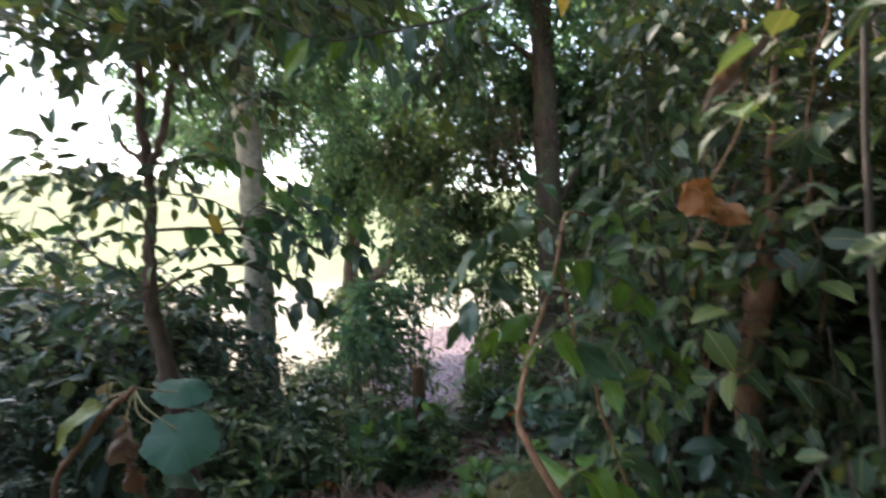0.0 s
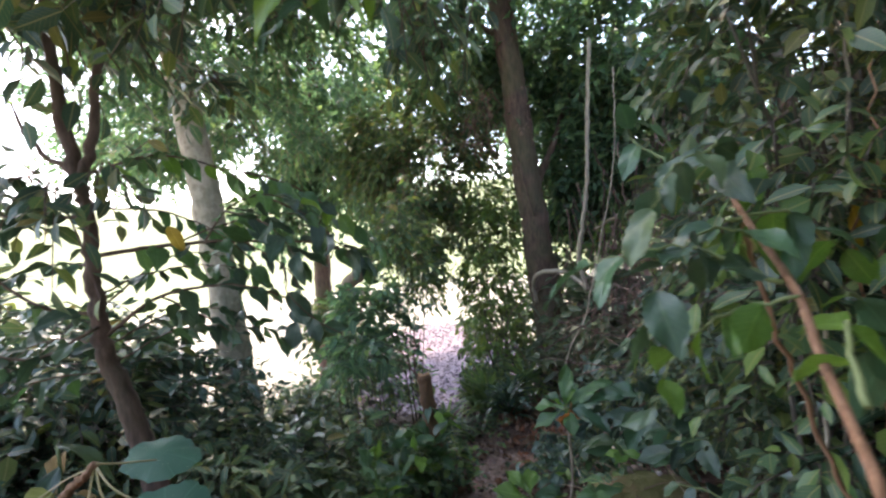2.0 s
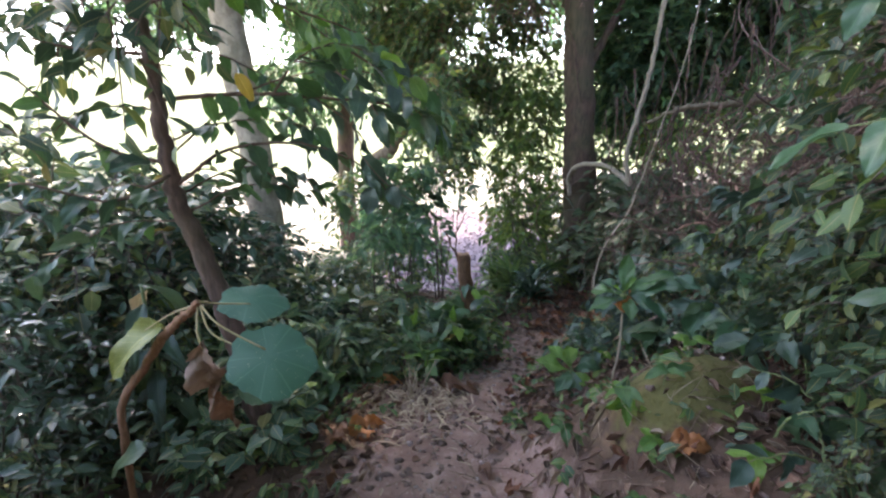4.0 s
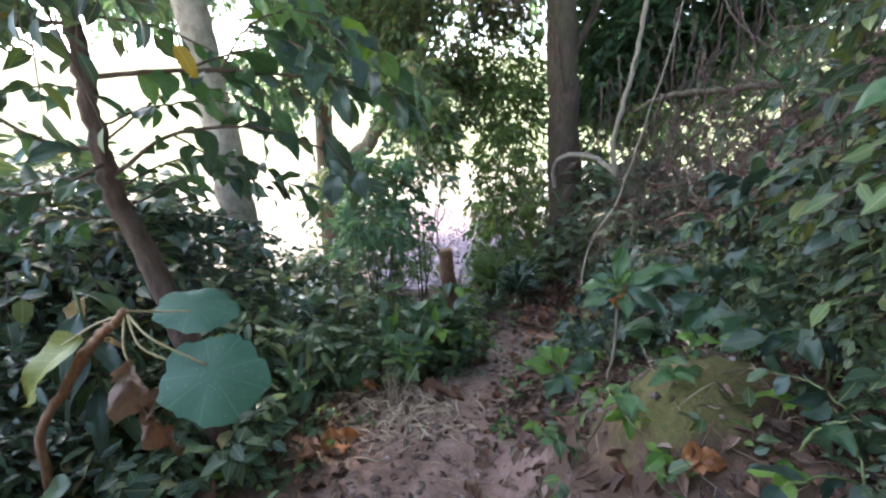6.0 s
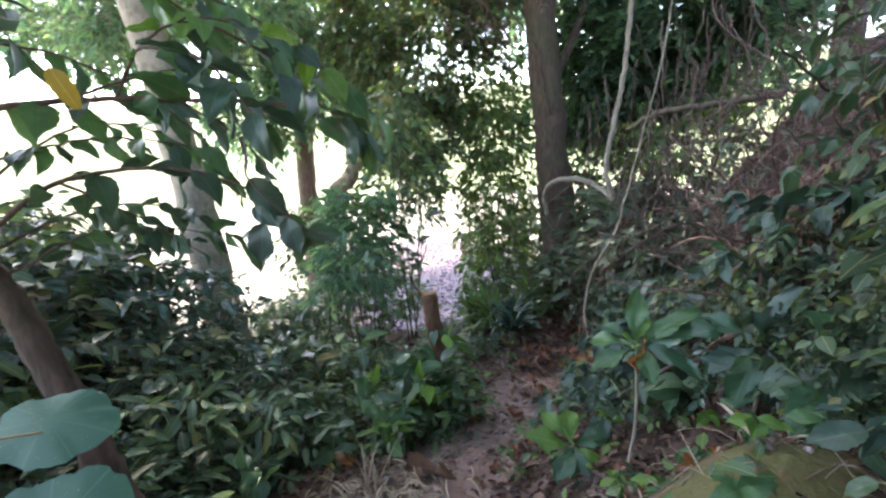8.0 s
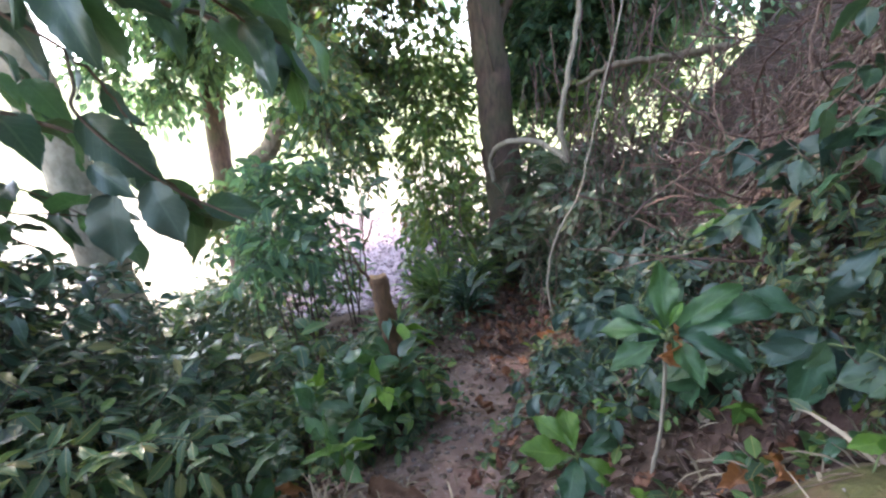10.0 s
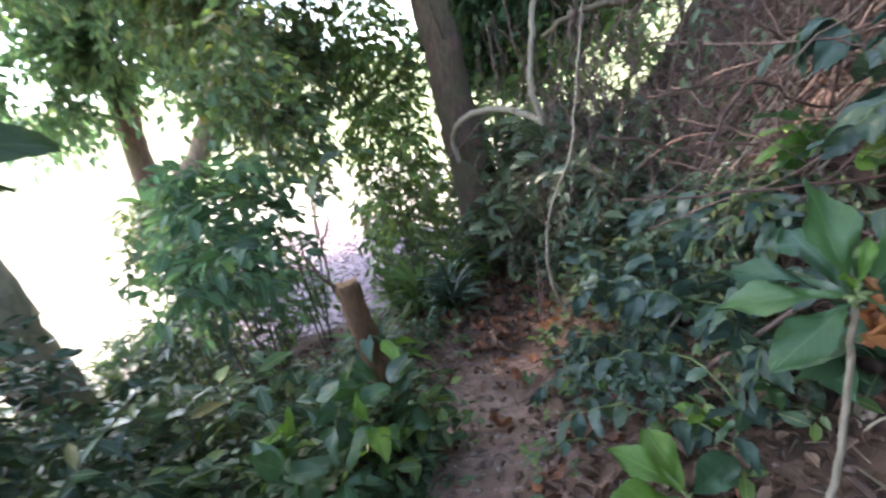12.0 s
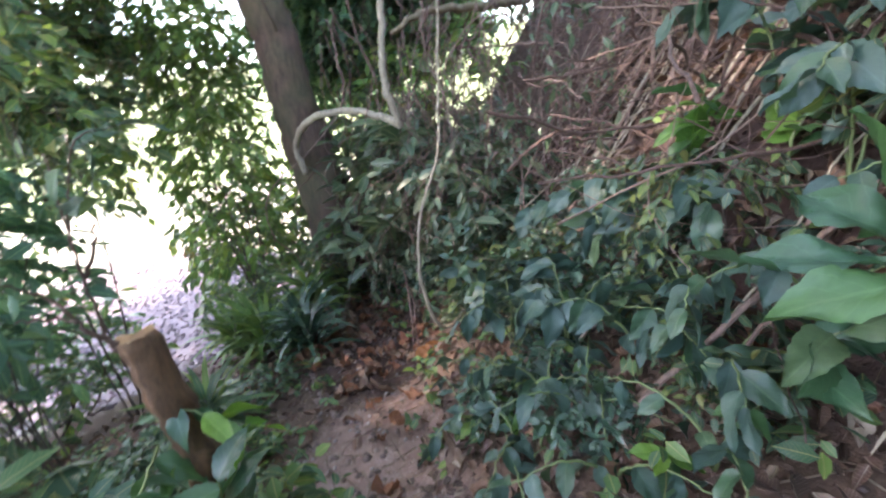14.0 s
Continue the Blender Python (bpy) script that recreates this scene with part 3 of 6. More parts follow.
def build_ground():
    xs, ys = graded(-3.0, 3.4, 0.07, -900, 900), graded(-0.5, 8.5, 0.07, -900, 1500)
    X, Y = np.meshgrid(xs, ys, indexing="ij")
    Z = ground_z(X, Y)
    nx, ny = X.shape
    i, j = np.meshgrid(np.arange(nx - 1), np.arange(ny - 1), indexing="ij")
    a = i * ny + j
    f = np.stack([a, a + ny, a + ny + 1, a + 1], -1).reshape(-1, 4)
    ob = mesh_ob("ground", np.stack([X, Y, Z], -1).reshape(-1, 3), f, GROUND)
    d = path_gap(X, Y)
    half = interp(Y, [(-5, 0.5), (2.0, 0.5), (3.0, 0.58), (3.6, 0.58), (4.5, 0.48), (5.2, 0.3), (6.5, 0.25), (8, 0.15)])
    lawn = smooth(lawn_side(X, Y), -0.3, 0.8)
    fields = {
        "trodden": (1 - smooth(np.abs(d), half * 0.7, half * 1.35)) * (1 - smooth(Y, 4.5, 5.3)),
        "red_bank": smooth(d, 0.9, 1.8) * (1 - lawn) + (1 - smooth(np.hypot((X - 0.85) / 0.7, (Y - 5.7) / 1.3), 0.5, 1.0)),
        "mossy": np.minimum(1.0, 1.5 * mound_shape(X, Y)),
        "lawn": lawn,
        "dry_earth": lawn * (1 - smooth(np.hypot(X + 3, Y), 24, 34)),
        "gravelly": (1 - smooth(np.hypot((X + 0.2) / 2.3, (Y - 11.7) / 4.2), 0.85, 1.1)) * smooth(Y, 7.2, 8.2),
    }
    for name, val in fields.items():
        at = ob.data.attributes.new(name, "FLOAT", "POINT")
        at.data.foreach_set("value", np.clip(val, 0, 1).astype(np.float32).ravel())
    return tagged(ob, "trodden earth path, leafy bank, gravel and pale sunlit field", "ground", kind="structure")


build_ground()

# ---- trees ----
tree("slender_tree", [(-1.62, 2.78, -0.85), (-1.70, 2.76, -0.2), (-1.74, 2.75, 0.13), (-1.80, 2.75, 0.42), (-1.87, 2.75, 0.69), (-1.885, 2.75, 0.95), (-1.88, 2.75, 1.2), (-1.87, 2.75, 1.42), (-1.89, 2.75, 1.58)],
     [0.072, 0.06, 0.05, 0.038, 0.033, 0.03], "dark brown slender tree forking among broad leaves", BARK_DARK,
     [(-1.9, 2.8, 2.45, 0.7, 0.5, 0.4, 110), (-2.75, 3.0, 1.5, 0.4, 0.5, 0.35, 26), (-1.9, 2.75, 1.62, 0.16, 0.2, 0.1, 22), (-3.1, 3.2, 2.5, 0.9, 0.7, 0.4, 90), (-1.0, 2.5, 2.55, 0.8, 0.6, 0.3, 110), (-0.2, 2.7, 2.75, 0.7, 0.6, 0.3, 80)], 21, leaf=0.13, mat_=LEAF_DARK, wide=0.5, tpl=LEAF8, per=5,
     limbs=[([(-1.89, 2.75, 1.55), (-1.92, 2.75, 1.9), (-1.93, 2.75, 2.36), (-1.95, 2.75, 3.0)], [0.035, 0.02]),
            ([(-1.89, 2.75, 1.55), (-1.80, 2.75, 1.78), (-1.72, 2.75, 2.1), (-1.6, 2.75, 2.6)], [0.03, 0.015]),
            ([(-1.9, 2.75, 1.6), (-2.1, 2.75, 1.8), (-2.2, 2.8, 2.0)], [0.015, 0.006]),
                        ])

tree("pale_tree", [(-3.12, 6.98, -1.75), (-3.15, 6.94, -0.6), (-3.19, 6.94, 0.7), (-3.28, 6.94, 2.06), (-3.4, 6.94, 3.4), (-3.53, 6.94, 4.8), (-3.6, 6.9, 7.5)],
     [0.27, 0.24, 0.21, 0.2, 0.19, 0.17, 0.12], "pale grey smooth-barked tree at the field's edge", BARK_PALE,
     # clumps (-2.3, 5.3), (-1.2, 4.4), (-2.0, 6.6), (-3.8, 6.2): unseen overhead, kept as sun blockers
     [(-3.5, 6.8, 6.8, 1.6, 1.6, 0.9, 420), (-4.6, 5.9, 4.9, 1.2, 1.0, 0.6, 350), (-2.3, 6.6, 4.6, 1.1, 1.0, 0.7, 400), (-4.6, 8.3, 3.3, 0.9, 0.7, 0.55, 330), (-3.7, 7.9, 4.2, 1.0, 0.8, 0.6, 350), (-2.8, 8.2, 3.4, 0.8, 0.7, 0.7, 260), (-6.2, 7.5, 5.2, 1.4, 1.2, 0.7, 350), (-2.3, 5.3, 5.4, 1.7, 1.3, 0.7, 700), (-1.2, 4.4, 4.6, 1.0, 0.9, 0.5, 320), (-3.0, 7.8, 4.7, 1.5, 1.1, 0.7, 520), (-3.4, 6.6, 8.2, 1.8, 1.8, 0.6, 500), (-2.0, 6.6, 6.6, 1.4, 1.2, 0.6, 400), (-5.0, 7.8, 7.6, 1.3, 1.1, 0.6, 330), (-4.4, 9.6, 7.9, 1.3, 1.1, 0.6, 300), (-3.8, 6.2, 5.9, 1.0, 0.9, 0.5, 420), (-5.2, 9.6, 3.4, 1.0, 0.8, 0.55, 420), (-6.4, 9.8, 3.9, 1.0, 0.8, 0.55, 380)], 22, leaf=0.16, twig=0.45, thin=0.85,
     limbs=[([(-3.45, 6.94, 4.2), (-4.0, 6.5, 4.8), (-4.7, 6.0, 5.3)], [0.07, 0.03]), ([(-3.5, 6.94, 4.6), (-2.9, 6.7, 5.2), (-2.3, 6.4, 5.6)], [0.06, 0.03])])

tree("vine_hung_tree", [(-2.95, 11.55, -2.3), (-2.9, 11.5, -0.5), (-2.83, 11.5, 0.6), (-2.75, 11.5, 1.6), (-2.6, 11.5, 3.5), (-2.5, 11.4, 6.5)],
     [0.26, 0.2, 0.2, 0.19, 0.16, 0.1], "dark tree hung with drooping leafy vines", BARK_RED,
     [(-3.5, 11.2, 2.3, 0.9, 0.7, 0.65, 300), (-2.1, 11.0, 2.3, 0.9, 0.8, 0.8, 340), (-3.6, 11.4, 3.6, 1.5, 1.0, 1.0, 560), (-1.6, 11.0, 3.4, 1.2, 1.0, 1.2, 560),
      (-2.6, 11.2, 5.2, 2.4, 1.4, 1.2, 720), (-5.4, 12.2, 5.4, 1.7, 1.4, 0.9, 380), (0.2, 11.2, 5.0, 1.5, 1.2, 1.1, 520), (-1.0, 10.4, 2.1, 0.6, 0.6, 0.8, 200),
      # rear clumps beyond y = 14, and their limb, are added to shade path and gravel
      (-0.6, 10.9, 7.0, 2.8, 1.6, 1.0, 480), (2.6, 11.6, 4.6, 1.6, 1.2, 1.2, 400), (-4.4, 11.6, 7.2, 2.4, 1.6, 0.9, 420), (-3.0, 14.6, 4.4, 1.7, 1.5, 1.0, 700), (-4.6, 16.2, 6.6, 2.0, 1.8, 0.9, 600), (-1.6, 14.2, 3.4, 1.2, 1.1, 0.8, 380), (-2.6, 15.6, 6.0, 1.6, 1.5, 0.9, 420)], 23, leaf=0.2, droop=0.5, twig=0.5, wide=0.5, thin=0.6,
     limbs=[([(-2.75, 11.5, 1.8), (-3.3, 11.3, 2.8), (-4.4, 11.8, 4.2)], [0.08, 0.03]), ([(-2.7, 11.5, 2.9), (-2.8, 12.8, 3.8), (-3.2, 14.4, 4.6), (-4.2, 15.8, 6.2)], [0.1, 0.03]), ([(-2.7, 11.5, 2.4), (-1.8, 11.2, 3.4), (-0.4, 11.1, 4.6)], [0.08, 0.03])])

tree("leaning_tree", [(-2.05, 8.45, -1.9), (-1.78, 8.4, 0.09), (-1.44, 8.4, 0.52), (-1.05, 8.4, 1.1), (-0.75, 8.4, 1.6), (-0.4, 8.5, 2.6), (-0.2, 8.6, 3.8)],
     [0.14, 0.125, 0.12, 0.11, 0.09, 0.05], "leaning thin tree with light brown bark", BARK_TAN,
     [(-0.3, 8.5, 2.3, 0.8, 0.6, 0.9, 620), (-0.2, 8.7, 1.25, 0.5, 0.5, 0.6, 300), (-1.0, 8.8, 2.7, 0.8, 0.6, 0.7, 450), (0.4, 8.6, 3.5, 1.1, 0.8, 0.8, 620), (0.5, 8.7, 2.3, 0.5, 0.5, 0.8, 260), (-2.0, 8.0, -0.4, 0.3, 0.4, 0.45, 130), (-0.45, 8.3, 0.75, 0.45, 0.4, 0.5, 170), (0.0, 8.3, 0.9, 0.4, 0.4, 0.5, 110)], 24, thin=0.75, leaf=0.14, wide=0.5, mat_=LEAF_MID, twig=0.4, droop=0.5,
     limbs=[([(-0.97, 8.4, 1.12), (-0.5, 8.5, 1.5), (0.0, 8.6, 1.4)], [0.04, 0.012])])

tree("leaning_trunk_tree", [(1.72, 7.35, -1.5), (1.62, 7.3, -0.3), (1.55, 7.3, 0.4), (1.52, 7.3, 1.1), (1.45, 7.3, 1.8), (1.42, 7.3, 2.6), (1.3, 7.3, 4.5), (1.2, 7.2, 7.0)],
     [0.33, 0.25, 0.22, 0.21, 0.2, 0.18, 0.15], "large dark-barked tree leaning over the path", BARK_RED,
     # the last two clumps, above the view, are added to keep sun off the bank
     [(1.6, 7.3, 5.4, 2.2, 1.6, 1.0, 900), (0.6, 7.8, 4.2, 0.9, 0.7, 0.7, 400), (3.2, 7.6, 4.0, 1.4, 1.1, 1.0, 800), (2.5, 8.4, 2.2, 0.7, 0.6, 0.9, 500), (3.8, 8.2, 2.2, 1.2, 0.9, 1.3, 800), (2.1, 8.2, 3.4, 0.9, 0.6, 0.6, 400), (5.2, 8.6, 2.8, 1.4, 1.0, 1.4, 700), (2.5, 8.8, 0.7, 0.6, 0.5, 0.6, 260), (3.1, 7.9, 1.7, 0.9, 0.6, 1.0, 800), (4.2, 7.4, 2.6, 1.0, 0.7, 1.0, 700), (-0.3, 7.7, 6.5, 1.1, 0.9, 0.5, 420), (-0.3, 8.8, 6.8, 1.1, 0.9, 0.5, 380)], 25, leaf=0.17, wide=0.5, twig=0.45, thin=0.85,
     limbs=[([(1.5, 7.3, 1.6), (1.9, 7.4, 2.2), (2.4, 7.7, 3.2)], [0.08, 0.03]), ([(1.34, 7.3, 3.9), (0.9, 7.5, 4.3), (0.5, 7.8, 4.7)], [0.05, 0.02])])

# mostly unseen trees on the bank and behind, added to shade the path
for k, (x, y, h, s) in enumerate(((3.9, 4.4, 7.6, 31), (2.8, 0.8, 7.6, 32), (1.6, -2.2, 7.4, 33), (-1.9, -1.8, 7.0, 34), (5.6, 7.2, 9.0, 35), (5.2, 5.4, 8.6, 37), (4.6, -1.2, 8.4, 36))):
    z0 = gz(x, y)
    tree("shade_tree", [(x, y, z0 - 0.2), (x - 0.1, y, z0 + 1.5), (x - 0.25, y + 0.1, z0 + 3.2), (x - 0.3, y + 0.1, z0 + h)], [0.2, 0.15, 0.13, 0.06],
         "tall tree with dense crown, mostly unseen, added to block light", BARK_GREY,
         [(x - 0.5, y, z0 + h * 0.8, 2.0, 1.9, 0.8, 330), (x - 1.6, y + 0.8, z0 + h * 0.72, 1.5, 1.4, 0.6, 170), (x + 0.8, y - 0.6, z0 + h * 0.76, 1.6, 1.5, 0.7, 200), (x, y, z0 + h, 1.8, 1.8, 0.7, 260)] + ([(x, y - 0.3, z0 + 2.0, 1.2, 0.8, 0.9, 420), (x - 0.3, y - 0.4, z0 + 3.6, 1.4, 1.0, 0.8, 380)] if y < 0 else []),
         s, leaf=0.15, twig=0.5, group="shade trees on the bank", per=6, wide=0.5, thin=1.0 if y < 0 else 1.1 if x < 3.5 else 0.85,
         limbs=[([(x - 0.25, y + 0.1, z0 + 3.0), (x - 0.9, y + 0.4, z0 + h * 0.55), (x - 1.6, y + 0.8, z0 + h * 0.62)], [0.07, 0.02]),
                ([(x - 0.2, y + 0.1, z0 + 2.8), (x + 0.4, y - 0.3, z0 + h * 0.55), (x + 0.8, y - 0.6, z0 + h * 0.68)], [0.07, 0.02])])

# ---- undergrowth ----

def plant_row(kinds, spots, group):
    for k, (x, y, s, lift) in enumerate(spots):
        copy_thing(kinds[k % len(kinds)], pose(x, y, gz(x, y) + lift, 0, 0, (k * 77) % 360) @ Matrix.Diagonal((s, s, s * (0.9 + 0.2 * ((k * 37) % 10) / 10), 1)))


def kind_of(name, h, spread, n, leaf, label, m, seed, group, **kw):
    return shrub(name, (0, 0, 0), h, spread, n, leaf, label, m, seed, group=group, **kw)


def remove_kind(kinds):
    for k in kinds:
        for o in (*k.children_recursive, k):
            bpy.data.objects.remove(o)


LEFT = "undergrowth on the field side of the path"
under = [kind_of("undergrowth_shrub", 0.5, 0.34, 50, 0.12, "mid-green undergrowth shrub beside the path", LEAF_UNDER, 44, LEFT, wide=0.6),
         kind_of("undergrowth_shrub", 0.6, 0.36, 62, 0.125, "low leafy green undergrowth shrub beside the path", LEAF_MID, 41, LEFT, wide=0.62),
         kind_of("undergrowth_shrub", 0.5, 0.4, 55, 0.15, "low bluish-green undergrowth shrub beside the path", LEAF_UNDER, 42, LEFT, wide=0.55),
         kind_of("undergrowth_shrub", 0.75, 0.32, 75, 0.11, "low narrow-leaved undergrowth shrub beside the path", LEAF_UNDER, 43, LEFT, wide=0.38, per=7)]
spots = []
r_ = np.random.default_rng(5)
for y in np.arange(2.7, 8.3, 0.36):
    for x in np.arange(-4.4, 1.2, 0.42):
        xx, yy = x + r_.uniform(-0.16, 0.16), y + r_.uniform(-0.15, 0.15)
        d = float(path_gap(xx, yy))
        lim = float(interp(yy, [(2, 0.95), (3.2, 1.0), (3.7, 0.95), (4.2, 0.75), (5, 0.58), (9, 0.5)]))
        if -d > lim and lawn_side(xx, yy) < 0.9 and not (yy < 3.3 and xx > -1.5):
            if yy > 4.9 and -1.6 < xx + 0.12 * (yy - 5) < 0.7:
                if yy > 5.9:
                    continue
                spots.append((xx, yy, 0.45, -0.04))
                continue
            spots.append((xx, yy, r_.choice([0.55, 0.75, 0.9, 1.0, 1.25]) * (0.75 if -d < lim + 0.3 else 1.0), -0.04))
spots += [(-0.52, 4.16, 0.75, -0.04), (-0.3, 4.14, 0.6, -0.03), (-0.42, 4.05, 0.55, -0.03)]
near = [s_ for s_ in spots if s_[1] < 3.9 and s_[0] < -1.0]
plant_row(under, [s_ for s_ in spots if s_ not in near], LEFT)
plant_row([under[2], under[3], under[0]], near, LEFT)
remove_kind(under)

EDGE = "bushes at the field's edge"
edge = [kind_of("edge_bush", 0.9, 0.5, 150, 0.1, "leafy bush at the edge of the bright field", LEAF_MID, 51, EDGE),
        kind_of("edge_bush", 1.0, 0.45, 150, 0.09, "yellow-green sunlit bush at the edge of the field", LEAF_FRESH, 52, EDGE),
        kind_of("edge_bush", 1.1, 0.45, 150, 0.1, "dark drooping bush at the edge of the field", LEAF_DARK, 53, EDGE, droop=0.6)]
plant_row(edge, [(-1.35, 7.2, 1.0, 0), (2.3, 8.4, 1.8, 0), (-1.6, 6.5, 0.65, 0), (-1.6, 5.7, 0.6, 0), (1.05, 8.7, 1.3, 0), (1.35, 7.0, 0.6, 0), (2.2, 7.9, 1.3, 0), (0.6, 7.2, 0.5, 0), (2.3, 7.0, 0.9, 0),
                 (-1.15, 7.9, 1.3, 0), (0.35, 6.9, 0.45, 0), (2.6, 7.0, 1.1, 0), (2.75, 7.6, 2.1, 0), (3.3, 7.2, 2.0, 0), (1.05, 9.0, 1.5, 0), (2.9, 8.6, 1.6, 0)], EDGE)
remove_kind(edge)

shrub("spindly_shrub", (-1.0, 6.1, gz(-1.0, 6.1) - 0.03), 2.1, 0.34, 110, 0.14, "spindly leafy shrub before the gravel", LEAF_CANOPY, 55, group=EDGE, wide=0.5, low=0.66, up=0.2, droop=0.35)
shrub("spindly_shrub", (-1.2, 6.5, gz(-1.2, 6.5) - 0.03), 1.7, 0.36, 120, 0.13, "spindly leafy shrub before the gravel", LEAF_CANOPY, 56, group=EDGE, wide=0.5, low=0.62, up=0.2, droop=0.35)
shrub("spindly_shrub", (-1.12, 5.4, gz(-1.12, 5.4) - 0.03), 1.6, 0.28, 75, 0.14, "spindly mid-green shrub before the gravel", LEAF_CANOPY, 59, group=EDGE, wide=0.42, low=0.6, up=0.2, droop=0.35)
shrub("sunlit_shrub", (0.9, 8.2, gz(0.9, 8.2) - 0.03), 3.9, 0.42, 300, 0.125, "tall yellow-green sunlit shrub beside the trunk", LEAF_FRESH, 57, group=EDGE, wide=0.5, low=0.3, up=0.0, droop=0.5)
shrub("sunlit_shrub", (1.1, 9.0, gz(1.1, 9.0) - 0.03), 4.6, 0.5, 300, 0.13, "tall yellow-green sunlit shrub beside the trunk", LEAF_MID, 58, group=EDGE, wide=0.5, low=0.3, up=0.0, droop=0.5)
shrub("sunlit_shrub", (0.75, 7.7, gz(0.75, 7.7) - 0.03), 2.7, 0.32, 170, 0.115, "yellow-green sunlit shrub leaning over the gravel", LEAF_FRESH, 63, group=EDGE, wide=0.5, low=0.25, up=0.0, droop=0.5)
shrub("spindly_shrub", (-0.6, 6.9, gz(-0.6, 6.9) - 0.03), 3.3, 0.42, 150, 0.13, "tall spindly mid-green shrub before the gravel", LEAF_MID, 64, group=EDGE, wide=0.55, low=0.5, up=0.1, droop=0.4)

DARKB = "dark glossy bushes"
dark = [kind_of("glossy_bush", 1.15, 0.5, 220, 0.075, "dark glossy-leaved bush against the bright field", LEAF_BLUISH, 61, DARKB, wide=0.42, up=0.2),
        kind_of("glossy_bush", 1.1, 0.5, 200, 0.085, "dark broad-leaved bush against the bright field", LEAF_DARK, 62, DARKB, up=0.2)]
plant_row(dark, [(x, y, s, 0) for x, y, s in ((-3.0, 4.3, 1.85), (-3.75, 4.4, 2.15), (-2.55, 4.7, 1.55), (-4.5, 4.1, 2.3), (-3.5, 3.6, 1.65), (-2.9, 3.5, 1.4), (-4.3, 3.2, 1.9), (-5.2, 4.6, 2.4), (-4.6, 5.2, 2.2), (-3.5, 4.65, 2.2), (-4.2, 4.8, 2.4), (-3.2, 3.9, 1.75), (-3.4, 4.9, 1.8), (-2.4, 3.9, 1.2), (-2.6, 2.2, 0.95), (-2.35, 1.6, 0.75), (-3.2, 2.5, 1.3), (-2.0, 1.15, 0.55), (-2.7, 2.9, 0.9), (-3.1, 1.5, 1.1))], DARKB)
remove_kind(dark)

RIGHT = "thicket on the bank"
thick = [kind_of("thicket_shrub", 0.75, 0.42, 62, 0.14, "dense dark green thicket shrub on the bank, some unseen to block light", LEAF_DARK, 71, RIGHT, wide=0.52),
         kind_of("thicket_shrub", 0.7, 0.42, 62, 0.14, "dense glossy thicket shrub on the bank, some unseen to block light", LEAF_BLUISH, 72, RIGHT, wide=0.5),
         kind_of("thicket_shrub", 0.8, 0.4, 62, 0.13, "dense dull green thicket shrub on the bank", LEAF_DULL, 73, RIGHT, wide=0.42, per=6)]
spots = []
for y in np.arange(1.3, 7.3, 0.3):
    for x in np.arange(0.0, 3.6, 0.32):
        xx, yy = x + r_.uniform(-0.12, 0.12), y + r_.uniform(-0.12, 0.12)
        d = float(path_gap(xx, yy))
        lim = float(interp(yy, [(1.2, 1.0), (1.6, 1.25), (2.0, 1.4), (2.45, 1.65), (2.8, 1.6), (3.1, 1.4), (3.6, 1.2), (4.2, 1.0), (4.8, 0.8), (5.2, 0.66), (6.5, 0.5)]))
        if d < lim or math.hypot(xx - 1.1, yy - 5.9) < 0.6 or math.hypot(xx - 0.42, yy - 2.72) < 0.33:
            continue
        if 2.7 < yy < 4.8 and d > 1.4:
            continue
        if d < lim + 0.75 or r_.uniform() < 0.1 or (yy < 3.0 and d < 3.2):
            spots.append((xx, yy, r_.uniform(0.45, 0.8) * (0.6 if d < lim + 0.25 else 1.0), -0.05))
plant_row(thick, spots, RIGHT)
plant_row(thick[2:], [(1.85, 5.5, 1.2, -0.03), (2.0, 6.0, 1.5, -0.03), (2.15, 6.5, 1.6, -0.03), (1.75, 6.35, 0.9, -0.03), (1.85, 5.1, 1.0, -0.03), (2.3, 5.8, 1.2, -0.03), (2.5, 6.6, 1.5, -0.03)], RIGHT)
low = []
while len(low) < 26:
    xx, yy = r_.uniform(-0.3, 2.0), r_.uniform(2.2, 4.7)
    d = float(path_gap(xx, yy))
    if (0.78 if yy > 3.2 else 0.85) < d < 1.75 and math.hypot(xx - 0.42, yy - 2.15) > 0.62 and math.hypot(xx - 0.42, yy - 2.72) > 0.16:
        low.append((xx, yy, r_.uniform(0.18, 0.3), -0.02))
plant_row(thick[:2], low, RIGHT)
fine_kind = [kind_of("thicket_shrub", 0.75, 0.42, 120, 0.085, "dense small-leaved thicket shrub by the path", LEAF_DARK, 74, RIGHT, wide=0.5, droop=0.7, up=0.1),
             kind_of("thicket_shrub", 0.75, 0.42, 120, 0.08, "dense small-leaved deep green thicket shrub by the path", LEAF_DARK, 75, RIGHT, wide=0.55, droop=0.7, up=0.1)]
